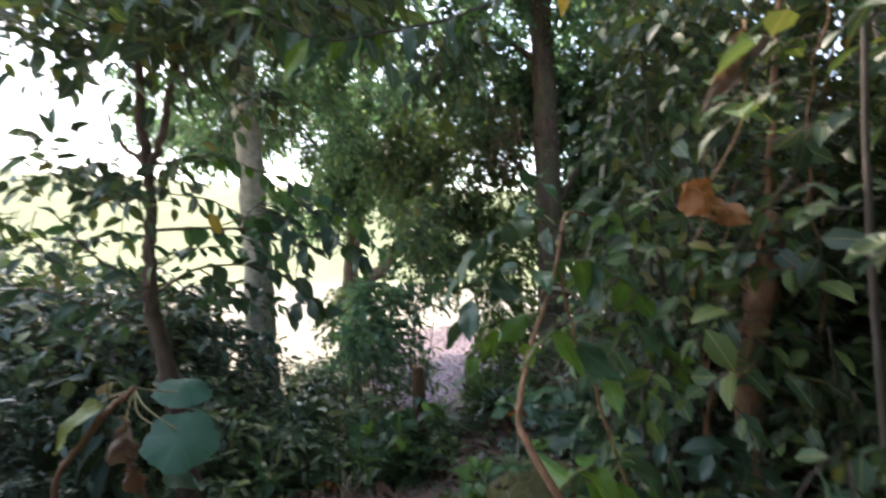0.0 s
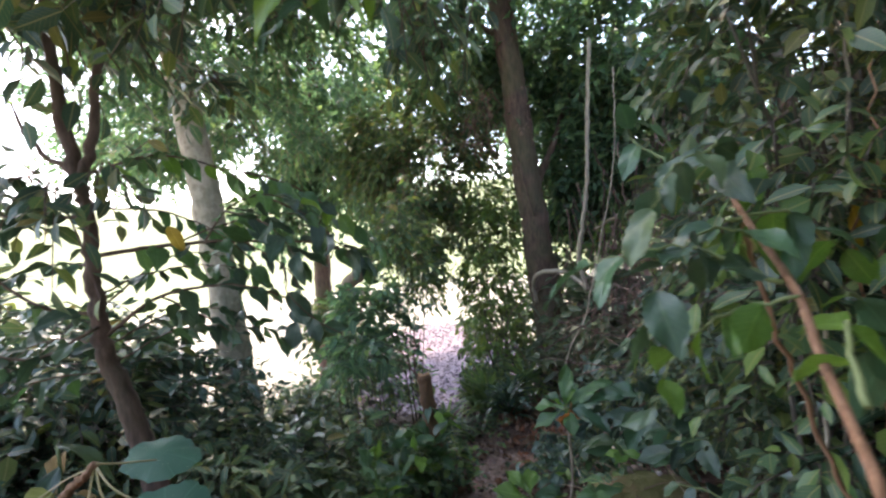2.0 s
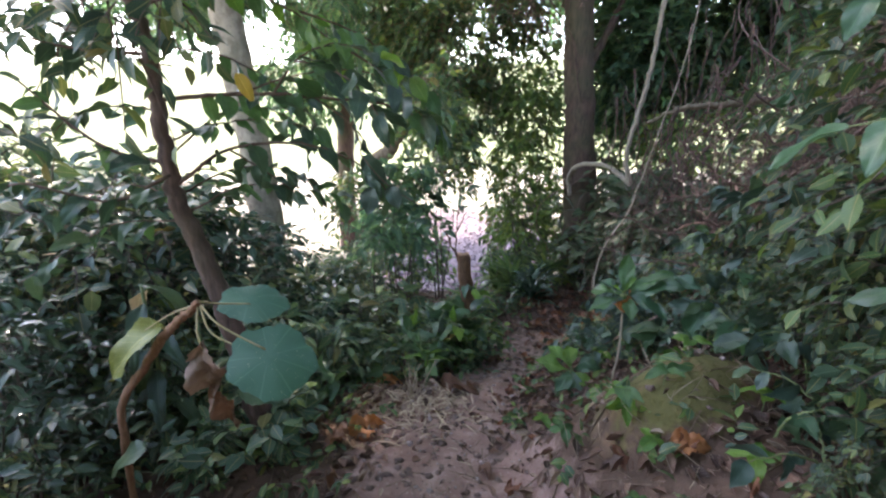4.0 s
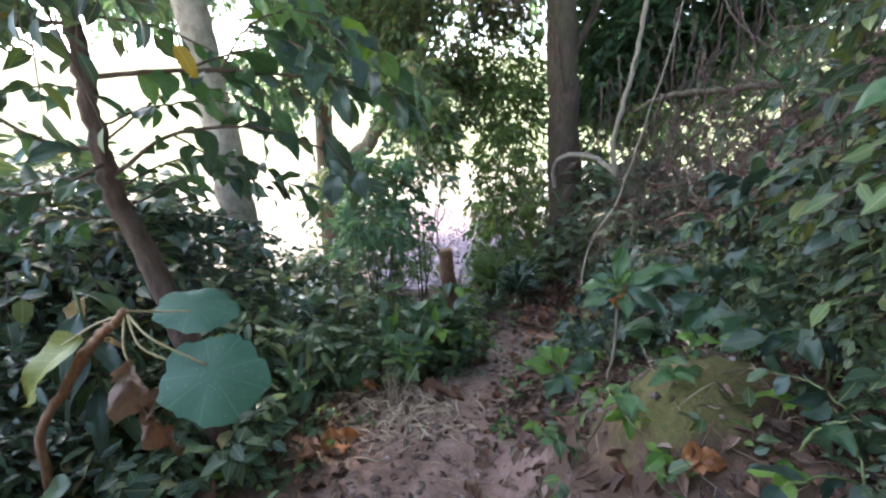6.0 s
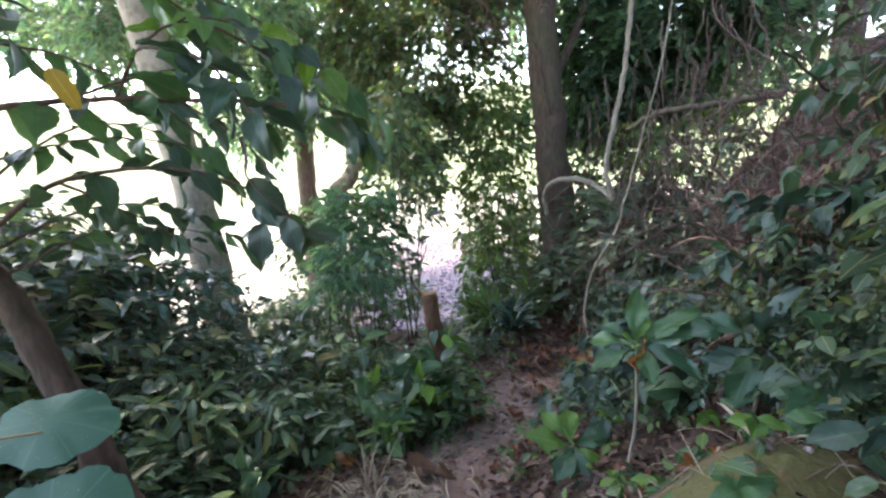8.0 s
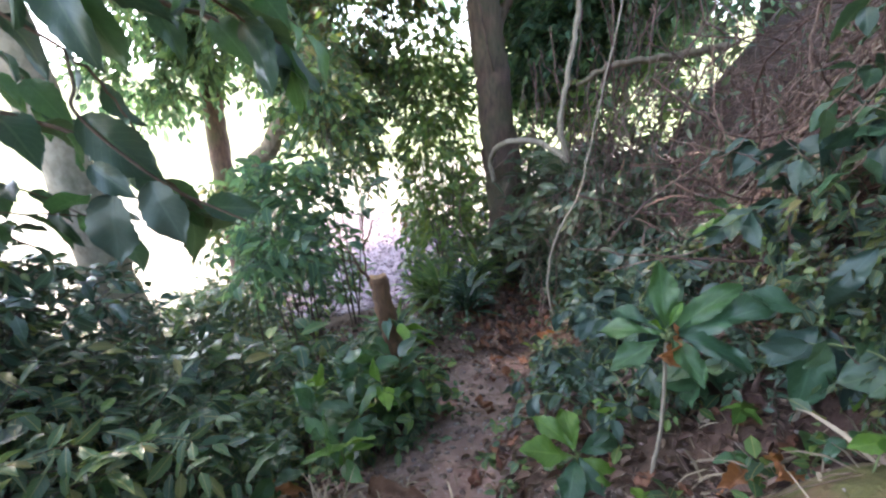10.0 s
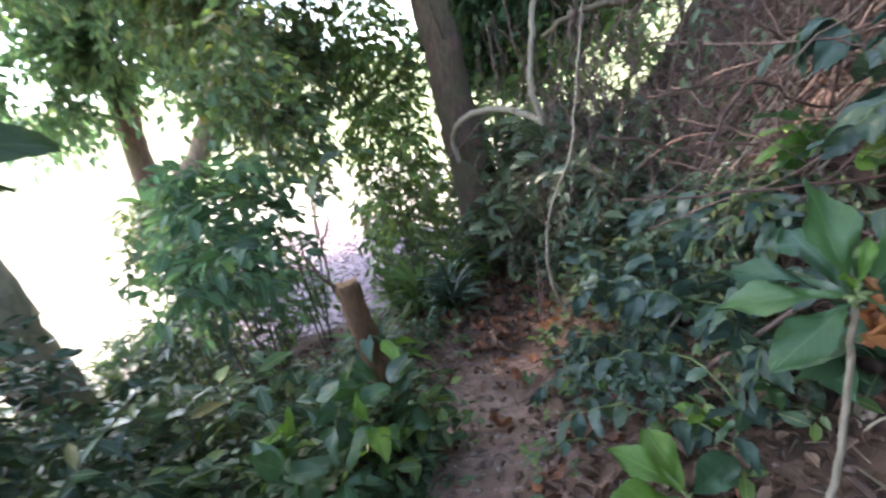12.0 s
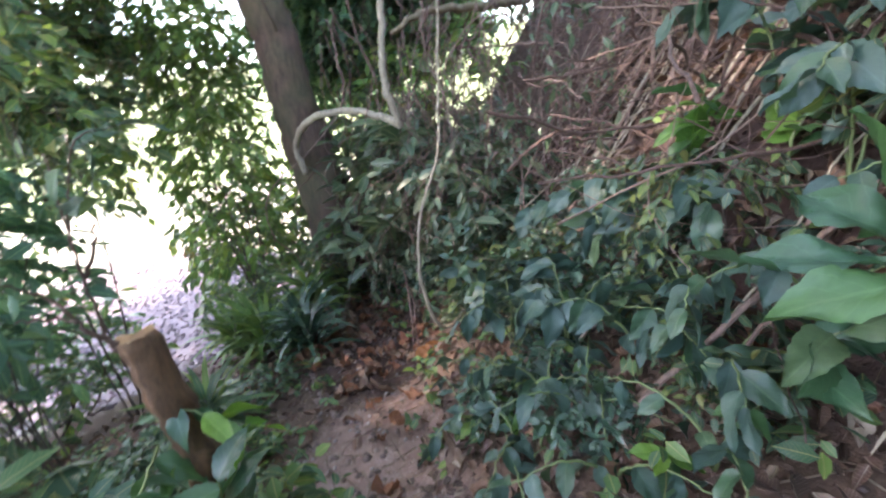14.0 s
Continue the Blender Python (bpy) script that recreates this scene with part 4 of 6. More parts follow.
plant_row(fine_kind, [(0.32, 1.3, 0.22, -0.02), (0.5, 1.08, 0.28, -0.02), (0.18, 1.52, 0.18, -0.02), (0.78, 1.0, 0.34, -0.02), (0.45, 1.36, 0.24, -0.02), (0.88, 2.05, 0.32, -0.02), (0.6, 1.42, 0.3, -0.02), (0.62, 1.2, 0.32, -0.02), (0.88, 1.55, 0.45, -0.02), (0.95, 0.75, 0.6, -0.03), (1.1, 1.0, 0.65, -0.03), (1.25, 0.8, 0.75, -0.03), (0.9, 1.1, 0.55, -0.03), (1.1, 0.55, 0.65, -0.03), (0.85, 2.3, 0.34, -0.02), (0.95, 2.1, 0.45, -0.02), (1.05, 2.4, 0.45, -0.02), (1.0, 2.6, 0.5, -0.03), (1.2, 2.75, 0.55, -0.03), (0.72, 1.25, 0.5, -0.03), (1.15, 1.9, 0.7, -0.03), (0.95, 1.75, 0.6, -0.03), (1.15, 2.2, 0.6, -0.03), (0.85, 1.35, 0.5, -0.03), (1.3, 1.5, 0.8, -0.03), (1.05, 3.25, 0.5, -0.03)], RIGHT)
# unseen large shrubs around the rear of the start, added to cut fill light
plant_row(thick[:2], [(x, y, 1.9, -0.05) for x, y in ((-1.6, -1.3), (-0.9, -1.9), (0.3, -2.0), (1.2, -1.2), (1.7, -0.7), (-2.2, -0.6), (-2.7, 0.1), (-0.3, -2.4), (2.2, -1.6))], RIGHT)
remove_kind(thick + fine_kind)

# tall bushes close beside the start of the path, and unseen light-blocking ones behind
NEAR = "tall bushes by the path"
for k, (x, y, h, sp, n, lf, m, lean) in enumerate((
        (1.0, 1.75, 2.1, 0.42, 560, 0.062, LEAF_DARK, (0.0, 0.1)),
        (1.45, 2.05, 2.4, 0.5, 560, 0.07, LEAF_DARK, (0.0, 0.15)),
        (1.0, 0.95, 2.3, 0.36, 190, 0.07, LEAF_DARK, (0.1, 0.0)),
        (1.85, 1.2, 2.8, 0.6, 520, 0.07, LEAF_DARK, (0.0, 0.0)),
        (1.5, 0.1, 2.6, 0.55, 340, 0.075, LEAF_DARK, (0.0, 0.0)),
        (1.18, 0.45, 1.7, 0.32, 190, 0.066, LEAF_DARK, (0.05, 0.0)),
        (1.3, 1.3, 1.2, 0.36, 190, 0.07, LEAF_DARK, (0.0, 0.0)),
        (0.75, 1.45, 1.3, 0.26, 120, 0.07, LEAF_MID, (0.0, 0.05)),
        # next four: out of view behind the start, added to darken the right side
        (-2.4, -0.3, 2.8, 0.6, 300, 0.09, LEAF_DARK, (0.0, 0.0)),
        (-1.3, -1.4, 2.8, 0.6, 300, 0.09, LEAF_DARK, (0.0, 0.0)),
        (0.2, -1.7, 2.8, 0.6, 300, 0.09, LEAF_DARK, (0.0, 0.0)),
        (1.3, -0.8, 2.8, 0.55, 300, 0.09, LEAF_DARK, (0.0, 0.0)),
        (2.2, 2.6, 2.0, 0.5, 230, 0.1, LEAF_DARK, (0.1, 0.0)))):
    shrub("tall_bush", (x, y, gz(x, y) - 0.05), h, sp, n, lf, "tall dense dark-leaved bush leaning over the path, some unseen behind to block light", m, 81 + k, group=NEAR, lean=lean, wide=0.55, up=0.1, droop=0.5, low=0.05)


def leafy_branch(parent, pts, radius, n, size, kind, mats, seed, start=0.15, bark=BARK_GREY, width=1.0, hang=0.35, name="branch", splay=0.85):
    """A branch with leaves on both sides, each leaf a part."""
    r = np.random.default_rng(seed)
    line = curve_points(pts, 8, 0.002, r)
    if radius:
        tubes(name, [(line, [radius, radius * 0.35])], bark, parent, sides=6)
    seg = np.linspace(start, 1.0, n)
    tang = unit(np.gradient(line, axis=0))
    for i, s in enumerate(seg):
        f = s * (len(line) - 1)
        a = int(min(f, len(line) - 2))
        p = line[a] + (line[a + 1] - line[a]) * (f - a)
        t = tang[a]
        side = unit(np.cross(t, np.array([0, 0, 1.0])))
        sg = 1 if i % 2 else -1
        d = unit(t * (0.55 if i < n - 1 else 1.0) + side * sg * splay * (1 if i < n - 1 else 0.1) + np.array([0, 0, -hang]) + r.normal(0, 0.42, 3))
        ln = size * r.uniform(0.7, 1.2)
        face = np.array([0, 0, 1.0]) + r.normal(0, 0.55, 3)
        leaf_part(parent, kind, p, p + d * ln, mats[int(r.integers(len(mats)))], width, face, int(r.integers(3)))


# ---- leafy boughs of the slender tree that hang towards the path ----
def boughs():
    b = thing("hanging_bough", (-1.88, 2.75, 1.2), "dark broad-leaved bough hanging across the bright field", "branch", "boughs over the path")
    leafy_branch(b, [(-1.88, 2.75, 1.2), (-1.5, 2.78, 1.22), (-1.15, 2.82, 1.2), (-0.78, 2.86, 1.15), (-0.55, 2.88, 1.02)], 0.012, 17, 0.16, "ovate", [BIG_DARK, BIG_SAP], 101, bark=BARK_DARK)
    leafy_branch(b, [(-1.15, 2.82, 1.2), (-0.98, 2.84, 1.06), (-0.9, 2.84, 0.92), (-0.86, 2.84, 0.72)], 0.005, 6, 0.16, "ovate", [BIG_DARK], 102, bark=BARK_DARK, hang=0.9)
    leafy_branch(b, [(-1.35, 2.8, 1.21), (-1.2, 2.75, 1.36), (-1.0, 2.7, 1.42), (-0.8, 2.68, 1.36)], 0.006, 9, 0.14, "ovate", [BIG_DARK, BIG_FRESH], 103, bark=BARK_DARK)
    AB, AT = (-0.91, 2.66, 0.925), (-0.8, 2.65, 0.79)
    CB, CT = (-0.765, 2.5, 0.81), (-0.735, 2.48, 0.7)
    BB, BT = (-0.89, 2.6, 0.84), (-0.82, 2.56, 0.78)
    DB, DT = (-0.86, 2.58, 0.79), (-0.9, 2.59, 0.65)
    leafy_branch(b, [(-1.0, 2.7, 1.42), (-0.8, 2.75, 1.3), (-0.68, 2.8, 1.15), (-0.55, 2.85, 1.05)], 0.006, 15, 0.15, "ovate", [BIG_DARK, BIG_SAP, BIG_GLOSS], 117, bark=BARK_DARK, hang=0.5)
    leafy_branch(b, [(-1.2, 2.75, 1.36), (-1.0, 2.6, 1.3), (-0.86, 2.5, 1.2), (-0.78, 2.45, 1.08)], 0.006, 13, 0.15, "ovate", [BIG_DARK, BIG_SAP], 118, bark=BARK_DARK, hang=0.5)
    tubes("branch", [(curve_points([(-0.98, 2.84, 1.06), (-0.92, 2.7, 0.98), AB, AT, (-0.66, 2.62, 0.7)], 6), [0.004, 0.0025])], BARK_DARK, b, sides=6)
    for base, tip, w, m_ in ((AB, AT, 1.0, BIG_DARK), (CB, CT, 1.15, BIG_GLOSS), (BB, BT, 0.9, BIG_DARK), (DB, DT, 1.2, BIG_GLOSS)):
        leaf_part(b, "ovate", base, tip, m_, w, (-0.15, -1, 0.35), 0)
    leaf_part(b, "ovate", (-1.47, 2.72, 1.31), (-1.40, 2.70, 1.18), BIG_YELLOW, 0.8, (0.5, -1, 0.3), 1, label="yellowed leaf")
    b = thing("hanging_bough", (-1.86, 2.75, 0.8), "dark broad-leaved bough low over the undergrowth", "branch", "boughs over the path")
    leafy_branch(b, [(-1.86, 2.75, 0.8), (-1.6, 2.8, 0.96), (-1.25, 2.84, 0.98), (-0.95, 2.84, 0.86), (-0.8, 2.84, 0.7)], 0.01, 15, 0.15, "ovate", [BIG_DARK, BIG_SAP], 104, bark=BARK_DARK)
    leafy_branch(b, [(-1.6, 2.8, 0.96), (-1.45, 2.95, 0.8), (-1.3, 3.05, 0.62)], 0.006, 8, 0.14, "ovate", [BIG_DARK], 105, bark=BARK_DARK)
    b = thing("hanging_bough", (-1.87, 2.75, 0.9), "dark leafy bough reaching over the glossy bushes", "branch", "boughs over the path")
    leafy_branch(b, [(-1.87, 2.75, 0.9), (-2.2, 2.75, 1.0), (-2.55, 2.8, 1.3)], 0.012, 13, 0.15, "ovate", [BIG_DARK, BIG_SAP], 106, bark=BARK_DARK)
    leafy_branch(b, [(-1.87, 2.72, 0.85), (-2.1, 2.6, 0.75), (-2.4, 2.5, 0.85), (-2.7, 2.5, 0.8)], 0.01, 13, 0.14, "ovate", [BIG_DARK], 107, bark=BARK_DARK)
    leafy_branch(b, [(-1.88, 2.75, 1.4), (-2.15, 2.7, 1.42), (-2.45, 2.65, 1.5)], 0.01, 11, 0.13, "ovate", [BIG_DARK], 108, bark=BARK_DARK)
    b = thing("hanging_bough", (-1.8, 2.75, 0.6), "dark leafy spray among the slender tree's lower twigs", "branch", "boughs over the path")
    leafy_branch(b, [(-1.84, 2.75, 0.65), (-1.65, 2.9, 0.75), (-1.45, 3.0, 0.75), (-1.2, 3.1, 0.68)], 0.006, 13, 0.14, "ovate", [BIG_DARK, BIG_SAP], 112, bark=BARK_DARK)
    leafy_branch(b, [(-1.88, 2.75, 1.0), (-1.7, 2.85, 1.08), (-1.45, 2.9, 1.1), (-1.2, 2.95, 1.05)], 0.006, 13, 0.13, "ovate", [BIG_DARK, BIG_SAP], 113, bark=BARK_DARK)
    leafy_branch(b, [(-1.85, 2.75, 0.7), (-2.1, 2.85, 0.78), (-2.4, 2.95, 0.75), (-2.7, 3.0, 0.6)], 0.006, 13, 0.13, "ovate", [BIG_DARK], 114, bark=BARK_DARK)
    leafy_branch(b, [(-1.88, 2.75, 1.15), (-2.1, 2.85, 1.18), (-2.4, 2.9, 1.15), (-2.65, 2.95, 1.0)], 0.006, 13, 0.13, "ovate", [BIG_DARK, BIG_SAP], 115, bark=BARK_DARK)
    leafy_branch(b, [(-1.5, 2.78, 1.22), (-1.3, 2.9, 1.3), (-1.05, 3.0, 1.34), (-0.8, 3.1, 1.3), (-0.6, 3.1, 1.22)], 0.006, 15, 0.13, "lance", [BIG_DARK, BIG_MID, BIG_FRESH], 116, bark=BARK_DARK, width=1.3)
    b = thing("hanging_bough", (-1.9, 2.8, 1.55), "fresh green leafy bough before the pale tree", "branch", "boughs over the path")
    leafy_branch(b, [(-1.9, 2.77, 1.6), (-1.55, 2.8, 1.68), (-1.25, 2.8, 1.6), (-1.0, 2.78, 1.42)], 0.008, 15, 0.14, "ovate", [BIG_FRESH, BIG_SAP], 151, bark=BARK_DARK, hang=0.7)
    leafy_branch(b, [(-1.88, 2.8, 1.45), (-1.6, 3.0, 1.4), (-1.35, 3.15, 1.2), (-1.2, 3.2, 0.95)], 0.006, 14, 0.14, "ovate", [BIG_SAP, BIG_DARK, BIG_MID], 153, bark=BARK_DARK, hang=0.6)
    leafy_branch(b, [(-1.25, 2.8, 1.6), (-0.95, 2.9, 1.5), (-0.7, 3.0, 1.32), (-0.5, 3.05, 1.1)], 0.006, 15, 0.14, "ovate", [BIG_DARK, BIG_SAP, BIG_FRESH], 154, bark=BARK_DARK, hang=0.7)
    b = thing("hanging_bough", (-1.87, 2.8, 0.75), "mid-green leafy bough spread before the pale trunk", "branch", "boughs over the path")
    leafy_branch(b, [(-1.87, 2.78, 0.75), (-1.65, 3.0, 0.85), (-1.4, 3.15, 0.8), (-1.15, 3.2, 0.6)], 0.006, 15, 0.14, "ovate", [BIG_SAP, BIG_DARK], 155, bark=BARK_DARK)
    leafy_branch(b, [(-1.87, 2.78, 0.95), (-1.7, 3.05, 1.15), (-1.5, 3.2, 1.15), (-1.3, 3.3, 1.0)], 0.006, 13, 0.14, "ovate", [BIG_SAP, BIG_MID], 156, bark=BARK_DARK)
    leafy_branch(b, [(-1.86, 2.78, 0.6), (-2.15, 2.7, 0.62), (-2.4, 2.65, 0.5), (-2.65, 2.6, 0.35)], 0.006, 14, 0.14, "ovate", [BIG_SAP, BIG_DARK], 157, bark=BARK_DARK)
    b = thing("overhead_bough", (0.5, 2.3, 2.5), "fresh green bough hanging overhead into view", "branch", "boughs over the path")
    leafy_branch(b, [(0.6, 2.5, 2.6), (0.1, 2.2, 2.25), (-0.25, 1.95, 2.05), (-0.5, 1.85, 1.98), (-0.7, 1.8, 2.05)], 0.01, 13, 0.2, "lance", [BIG_FRESH, BIG_DARK, BIG_FRESH], 109, hang=0.8, width=1.1)
    leafy_branch(b, [(-0.25, 1.95, 2.05), (-0.4, 2.1, 2.1), (-0.75, 2.3, 2.05)], 0.006, 9, 0.17, "lance", [BIG_DARK, BIG_MID], 110, hang=0.6, width=1.2)
    b = thing("overhead_bough", (1.25, 2.3, 1.9), "bright green bough above the bank", "branch", "boughs over the path")
    leafy_branch(b, [(1.4, 2.4, 1.75), (1.15, 2.2, 1.8), (0.85, 2.05, 1.72), (0.7, 1.95, 1.55)], 0.008, 10, 0.11, "ovate", [BIG_SAP, BIG_DARK, BIG_DARK], 111, hang=0.5)

    b = thing("bank_bough", (1.7, 3.0, 0.3), "dark broad-leaved bough hanging over the bank", "branch", "boughs over the path")
    for k, (x, y, z) in enumerate(((1.05, 2.75, 0.55), (1.2, 2.95, 0.75), (1.1, 2.6, 0.35), (1.35, 2.95, 1.0), (1.3, 2.8, 0.3), (1.45, 3.1, 0.6), (1.15, 2.85, 1.05))):
        leafy_branch(b, [(1.75, 2.95, 0.25 + 0.05 * k), ((x + 1.75) / 2, (y + 2.9) / 2, z * 0.6 + 0.35), (x + 0.15, y, z + 0.12), (x, y, z)], 0.007, 15, 0.12, "ovate", [BIG_DARK, BIG_DARK, BIG_MID], 120 + k, bark=BARK_DARK)
    tubes("stem", [(curve_points([(1.75, 2.95, gz(1.75, 2.95) - 0.05), (1.78, 2.97, 0.4), (1.75, 2.95, 0.6)], 5, 0.004), [0.016, 0.012])], BARK_DARK, b, sides=8)


boughs()


# ---- round-leaved plant beside the path ----
def round_leaf_plant():
    b = thing("round_leaved_plant", (-1.9, 2.05, gz(-1.9, 2.05)), "young plant with huge round teal leaves and withered ones", "plant")
    tubes("stem", [(curve_points([(-1.93, 2.06, gz(-1.93, 2.06) - 0.05), (-1.86, 2.05, -0.05), (-1.7, 2.05, 0.2), (-1.56, 2.05, 0.37), (-1.45, 2.05, 0.46)], 8, 0.003), [0.014, 0.016, 0.018, 0.013])], BARK_BROWN, b, sides=8, knob=0.12)
    for pts in ([(-1.45, 2.05, 0.45), (-1.36, 2.0, 0.385), (-1.2, 1.98, 0.295)], [(-1.45, 2.05, 0.46), (-1.40, 2.1, 0.43), (-1.32, 2.17, 0.395)], [(-1.45, 2.05, 0.45), (-1.40, 2.0, 0.36), (-1.30, 1.99, 0.30)], [(-1.45, 2.05, 0.45), (-1.55, 2.05, 0.42), (-1.66, 2.03, 0.36)], [(-1.46, 2.05, 0.44), (-1.45, 2.0, 0.36), (-1.43, 1.98, 0.3)]):
        tubes("petiole", [(curve_points(pts, 6), [0.004, 0.003])], STEM_RED, b, sides=6)
    leaf_part(b, "round", (-1.335, 1.97, 0.315), (-1.04, 1.97, 0.225), BIG_TEAL, 0.95, (0.15, -0.58, 0.95), name="leaf", label="large round teal-green leaf with small holes")
    leaf_part(b, "round", (-1.47, 2.22, 0.42), (-1.2, 2.2, 0.385), BIG_TEAL, 0.85, (0.1, -0.25, 1.0), name="leaf", label="large round teal-green leaf")
    leaf_part(b, "ovate", (-1.6, 2.04, 0.38), (-1.92, 2.0, 0.18), BIG_YELLOW_GREEN, 0.75, (-0.3, -0.8, 0.8), 1, label="yellowing spotted leaf")
    leaf_part(b, "dry", (-1.43, 1.98, 0.33), (-1.42, 1.97, 0.1), BIG_DRY, 1.0, (0.2, -1, 0), 2, label="withered brown leaf")
    leaf_part(b, "dry", (-1.42, 1.98, 0.16), (-1.36, 1.96, -0.06), BIG_DRY, 0.55, (0.2, -1, 0), 0, label="withered brown leaf")
    for k, (x, y, z, s) in enumerate(((-1.5, 2.3, -0.1, 0.2), (-1.3, 2.35, -0.2, 0.22), (-1.75, 2.0, -0.15, 0.18), (-1.55, 1.9, -0.3, 0.2))):
        leaf_part(b, "ovate", (x, y, z), (x + s * math.cos(k * 1.7), y + s * math.sin(k * 1.7), z - 0.05), BIG_DARK, 1.1, (0, -0.3, 1), k)


BIG_YELLOW_GREEN = leaf_mat("big_leaf_yellow_green", [(0.0, (0.2, 0.22, 0.05)), (1.0, (0.27, 0.25, 0.06))], 0.5, 0.35, "object", 0.5, True)
round_leaf_plant()


# ---- broad-leaved sapling on the bank ----
def sapling(name, base, node_at, tips, size_w, mats, label, seed, stem=BARK_WHITE, rad=0.0075, kind="obovate", shrink=1.0):
    r = np.random.default_rng(seed)
    b = thing(name, base, label, "sapling")
    mid = [(base[i] + node_at[i]) / 2 + (0.02 if i == 0 else 0) for i in range(3)]
    tubes("stem", [(curve_points([base, mid, node_at], 8, 0.002, r), [rad, rad * 0.8])], stem, b, sides=8, knob=0.06)
    for k, (tip, m_, w) in enumerate(tips):
        start = Vector(node_at) + Vector((0, 0, 0.004 * k))
        tip = tuple(start + (Vector(tip) - start) * shrink)
        d = Vector(tip) - start
        p0 = start + d * 0.09
        tubes("petiole", [(np.array([tuple(start), tuple(p0)]), [0.005, 0.004])], STEM_GREEN, b, sides=6)
        leaf_part(b, kind, p0, tip, m_, w * size_w, (0.1 * r.normal() - 0.15, -0.35, 1.0), k)
    return b


BIG_RIB = leaf_mat("big_leaf_ribbed", [(0.0, (0.045, 0.11, 0.06)), (1.0, (0.06, 0.14, 0.07))], 0.3, 0.3, "object", 0.3, False, 0.25)
N0 = (0.43, 2.72, 0.13)
sap = sapling("broad_leaved_sapling", (0.40, 2.72, gz(0.40, 2.72) - 0.04), N0,
        [((0.50, 2.87, 0.40), BIG_SAP, 0.95), ((0.56, 2.96, 0.27), BIG_RIB, 1.05), ((0.66, 2.68, 0.37), BIG_SAP, 0.95), ((0.76, 2.6, 0.29), BIG_RIB, 0.95), ((0.36, 2.98, 0.20), BIG_RIB, 1.05), ((0.25, 2.90, 0.17), BIG_SAP, 1.05),
         ((0.205, 2.74, 0.05), BIG_SAP, 1.15), ((0.40, 2.50, 0.12), BIG_SAP, 1.2), ((0.62, 2.52, 0.14), BIG_RIB, 1.1), ((0.34, 2.70, 0.24), BIG_FRESH, 0.8), ((0.50, 2.74, 0.27), BIG_FRESH, 0.8), ((0.68, 2.86, 0.2), BIG_SAP, 1.0)],
        0.85, None, "broad-leaved sapling with pale stem and caught dead leaf", 121, shrink=0.83)
leaf_part(sap, "dry", (0.36, 2.66, 0.13), (0.50, 2.70, 0.10), BIG_ORANGE, 0.9, (0, -1, 0.4), 2, "dead_leaf", "orange-brown dead leaf caught in the fork")
leaf_part(sap, "dry", (0.43, 2.70, 0.06), (0.46, 2.69, 0.18), BIG_ORANGE, 0.7, (0, -1, 0.2), 0, "dead_leaf", "orange-brown dead leaf caught in the fork")
N1 = (0.24, 2.92, -0.44)
sapling("fresh_seedling", (0.24, 2.92, gz(0.24, 2.92) - 0.03), N1,
        [((0.03, 2.95, -0.36), BIG_FRESH, 1.1), ((0.12, 2.76, -0.44), BIG_MID, 1.1), ((0.36, 2.76, -0.46), BIG_FRESH, 1.1), ((0.44, 2.95, -0.42), BIG_MID, 1.1), ((0.28, 3.1, -0.34), BIG_FRESH, 1.0), ((0.14, 3.05, -0.30), BIG_FRESH, 0.9), ((0.24, 2.72, -0.52), BIG_MID, 1.1)],
        1.15, None, "bright green seedling beside the path", 122, STEM_GREEN, 0.006)
N3 = (0.88, 2.28, 0.22)
sapling("broad_leaved_sapling", (0.9, 2.3, gz(0.9, 2.3) - 0.04), N3,
        [((0.62, 2.2, 0.12), BIG_MID, 1.15), ((0.66, 2.4, 0.16), BIG_DARK, 1.1), ((0.84, 2.02, 0.14), BIG_DARK, 1.15), ((0.85, 2.55, 0.18), BIG_MID, 1.15), ((1.1, 2.42, 0.22), BIG_DARK, 1.1), ((1.12, 2.15, 0.2), BIG_MID, 1.1), ((0.7, 2.1, 0.3), BIG_DARK, 1.0), ((0.95, 2.35, 0.46), BIG_MID, 0.9), ((0.78, 2.32, 0.44), BIG_MID, 0.9)],
        1.1, None, "dark ribbed broad-leaved sapling on the bank", 124)
N4 = (0.8, 2.56, 0.2)
sapling("broad_leaved_sapling", (0.82, 2.6, gz(0.82, 2.6) - 0.04), N4,
        [((0.55, 2.5, 0.14), BIG_GLOSS, 1.3), ((0.6, 2.42, 0.02), BIG_RIB, 1.3), ((0.78, 2.36, 0.02), BIG_GLOSS, 1.3), ((0.62, 2.7, 0.3), BIG_RIB, 1.2), ((0.74, 2.44, 0.42), BIG_GLOSS, 1.2), ((0.94, 2.44, 0.2), BIG_RIB, 1.2), ((1.02, 2.62, 0.26), BIG_GLOSS, 1.2), ((0.86, 2.8, 0.3), BIG_RIB, 1.2), ((0.84, 2.5, 0.46), BIG_GLOSS, 1.0)],
        0.85, None, "dark glossy ribbed broad-leaved sapling on the bank", 125, shrink=0.85)
N2 = (0.98, 3.02, -0.28)
sapling("fresh_seedling", (0.98, 3.02, gz(0.98, 3.02) - 0.03), N2,
        [((0.84, 2.95, -0.2), BIG_FRESH, 1.2), ((0.88, 2.88, -0.3), BIG_FRESH, 1.2), ((1.06, 2.86, -0.28), BIG_FRESH, 1.2), ((1.13, 3.0, -0.22), BIG_MID, 1.2), ((1.0, 3.16, -0.2), BIG_FRESH, 1.1)],
        1.2, None, "bright green seedling on the leafy bank", 123, STEM_GREEN, 0.006)


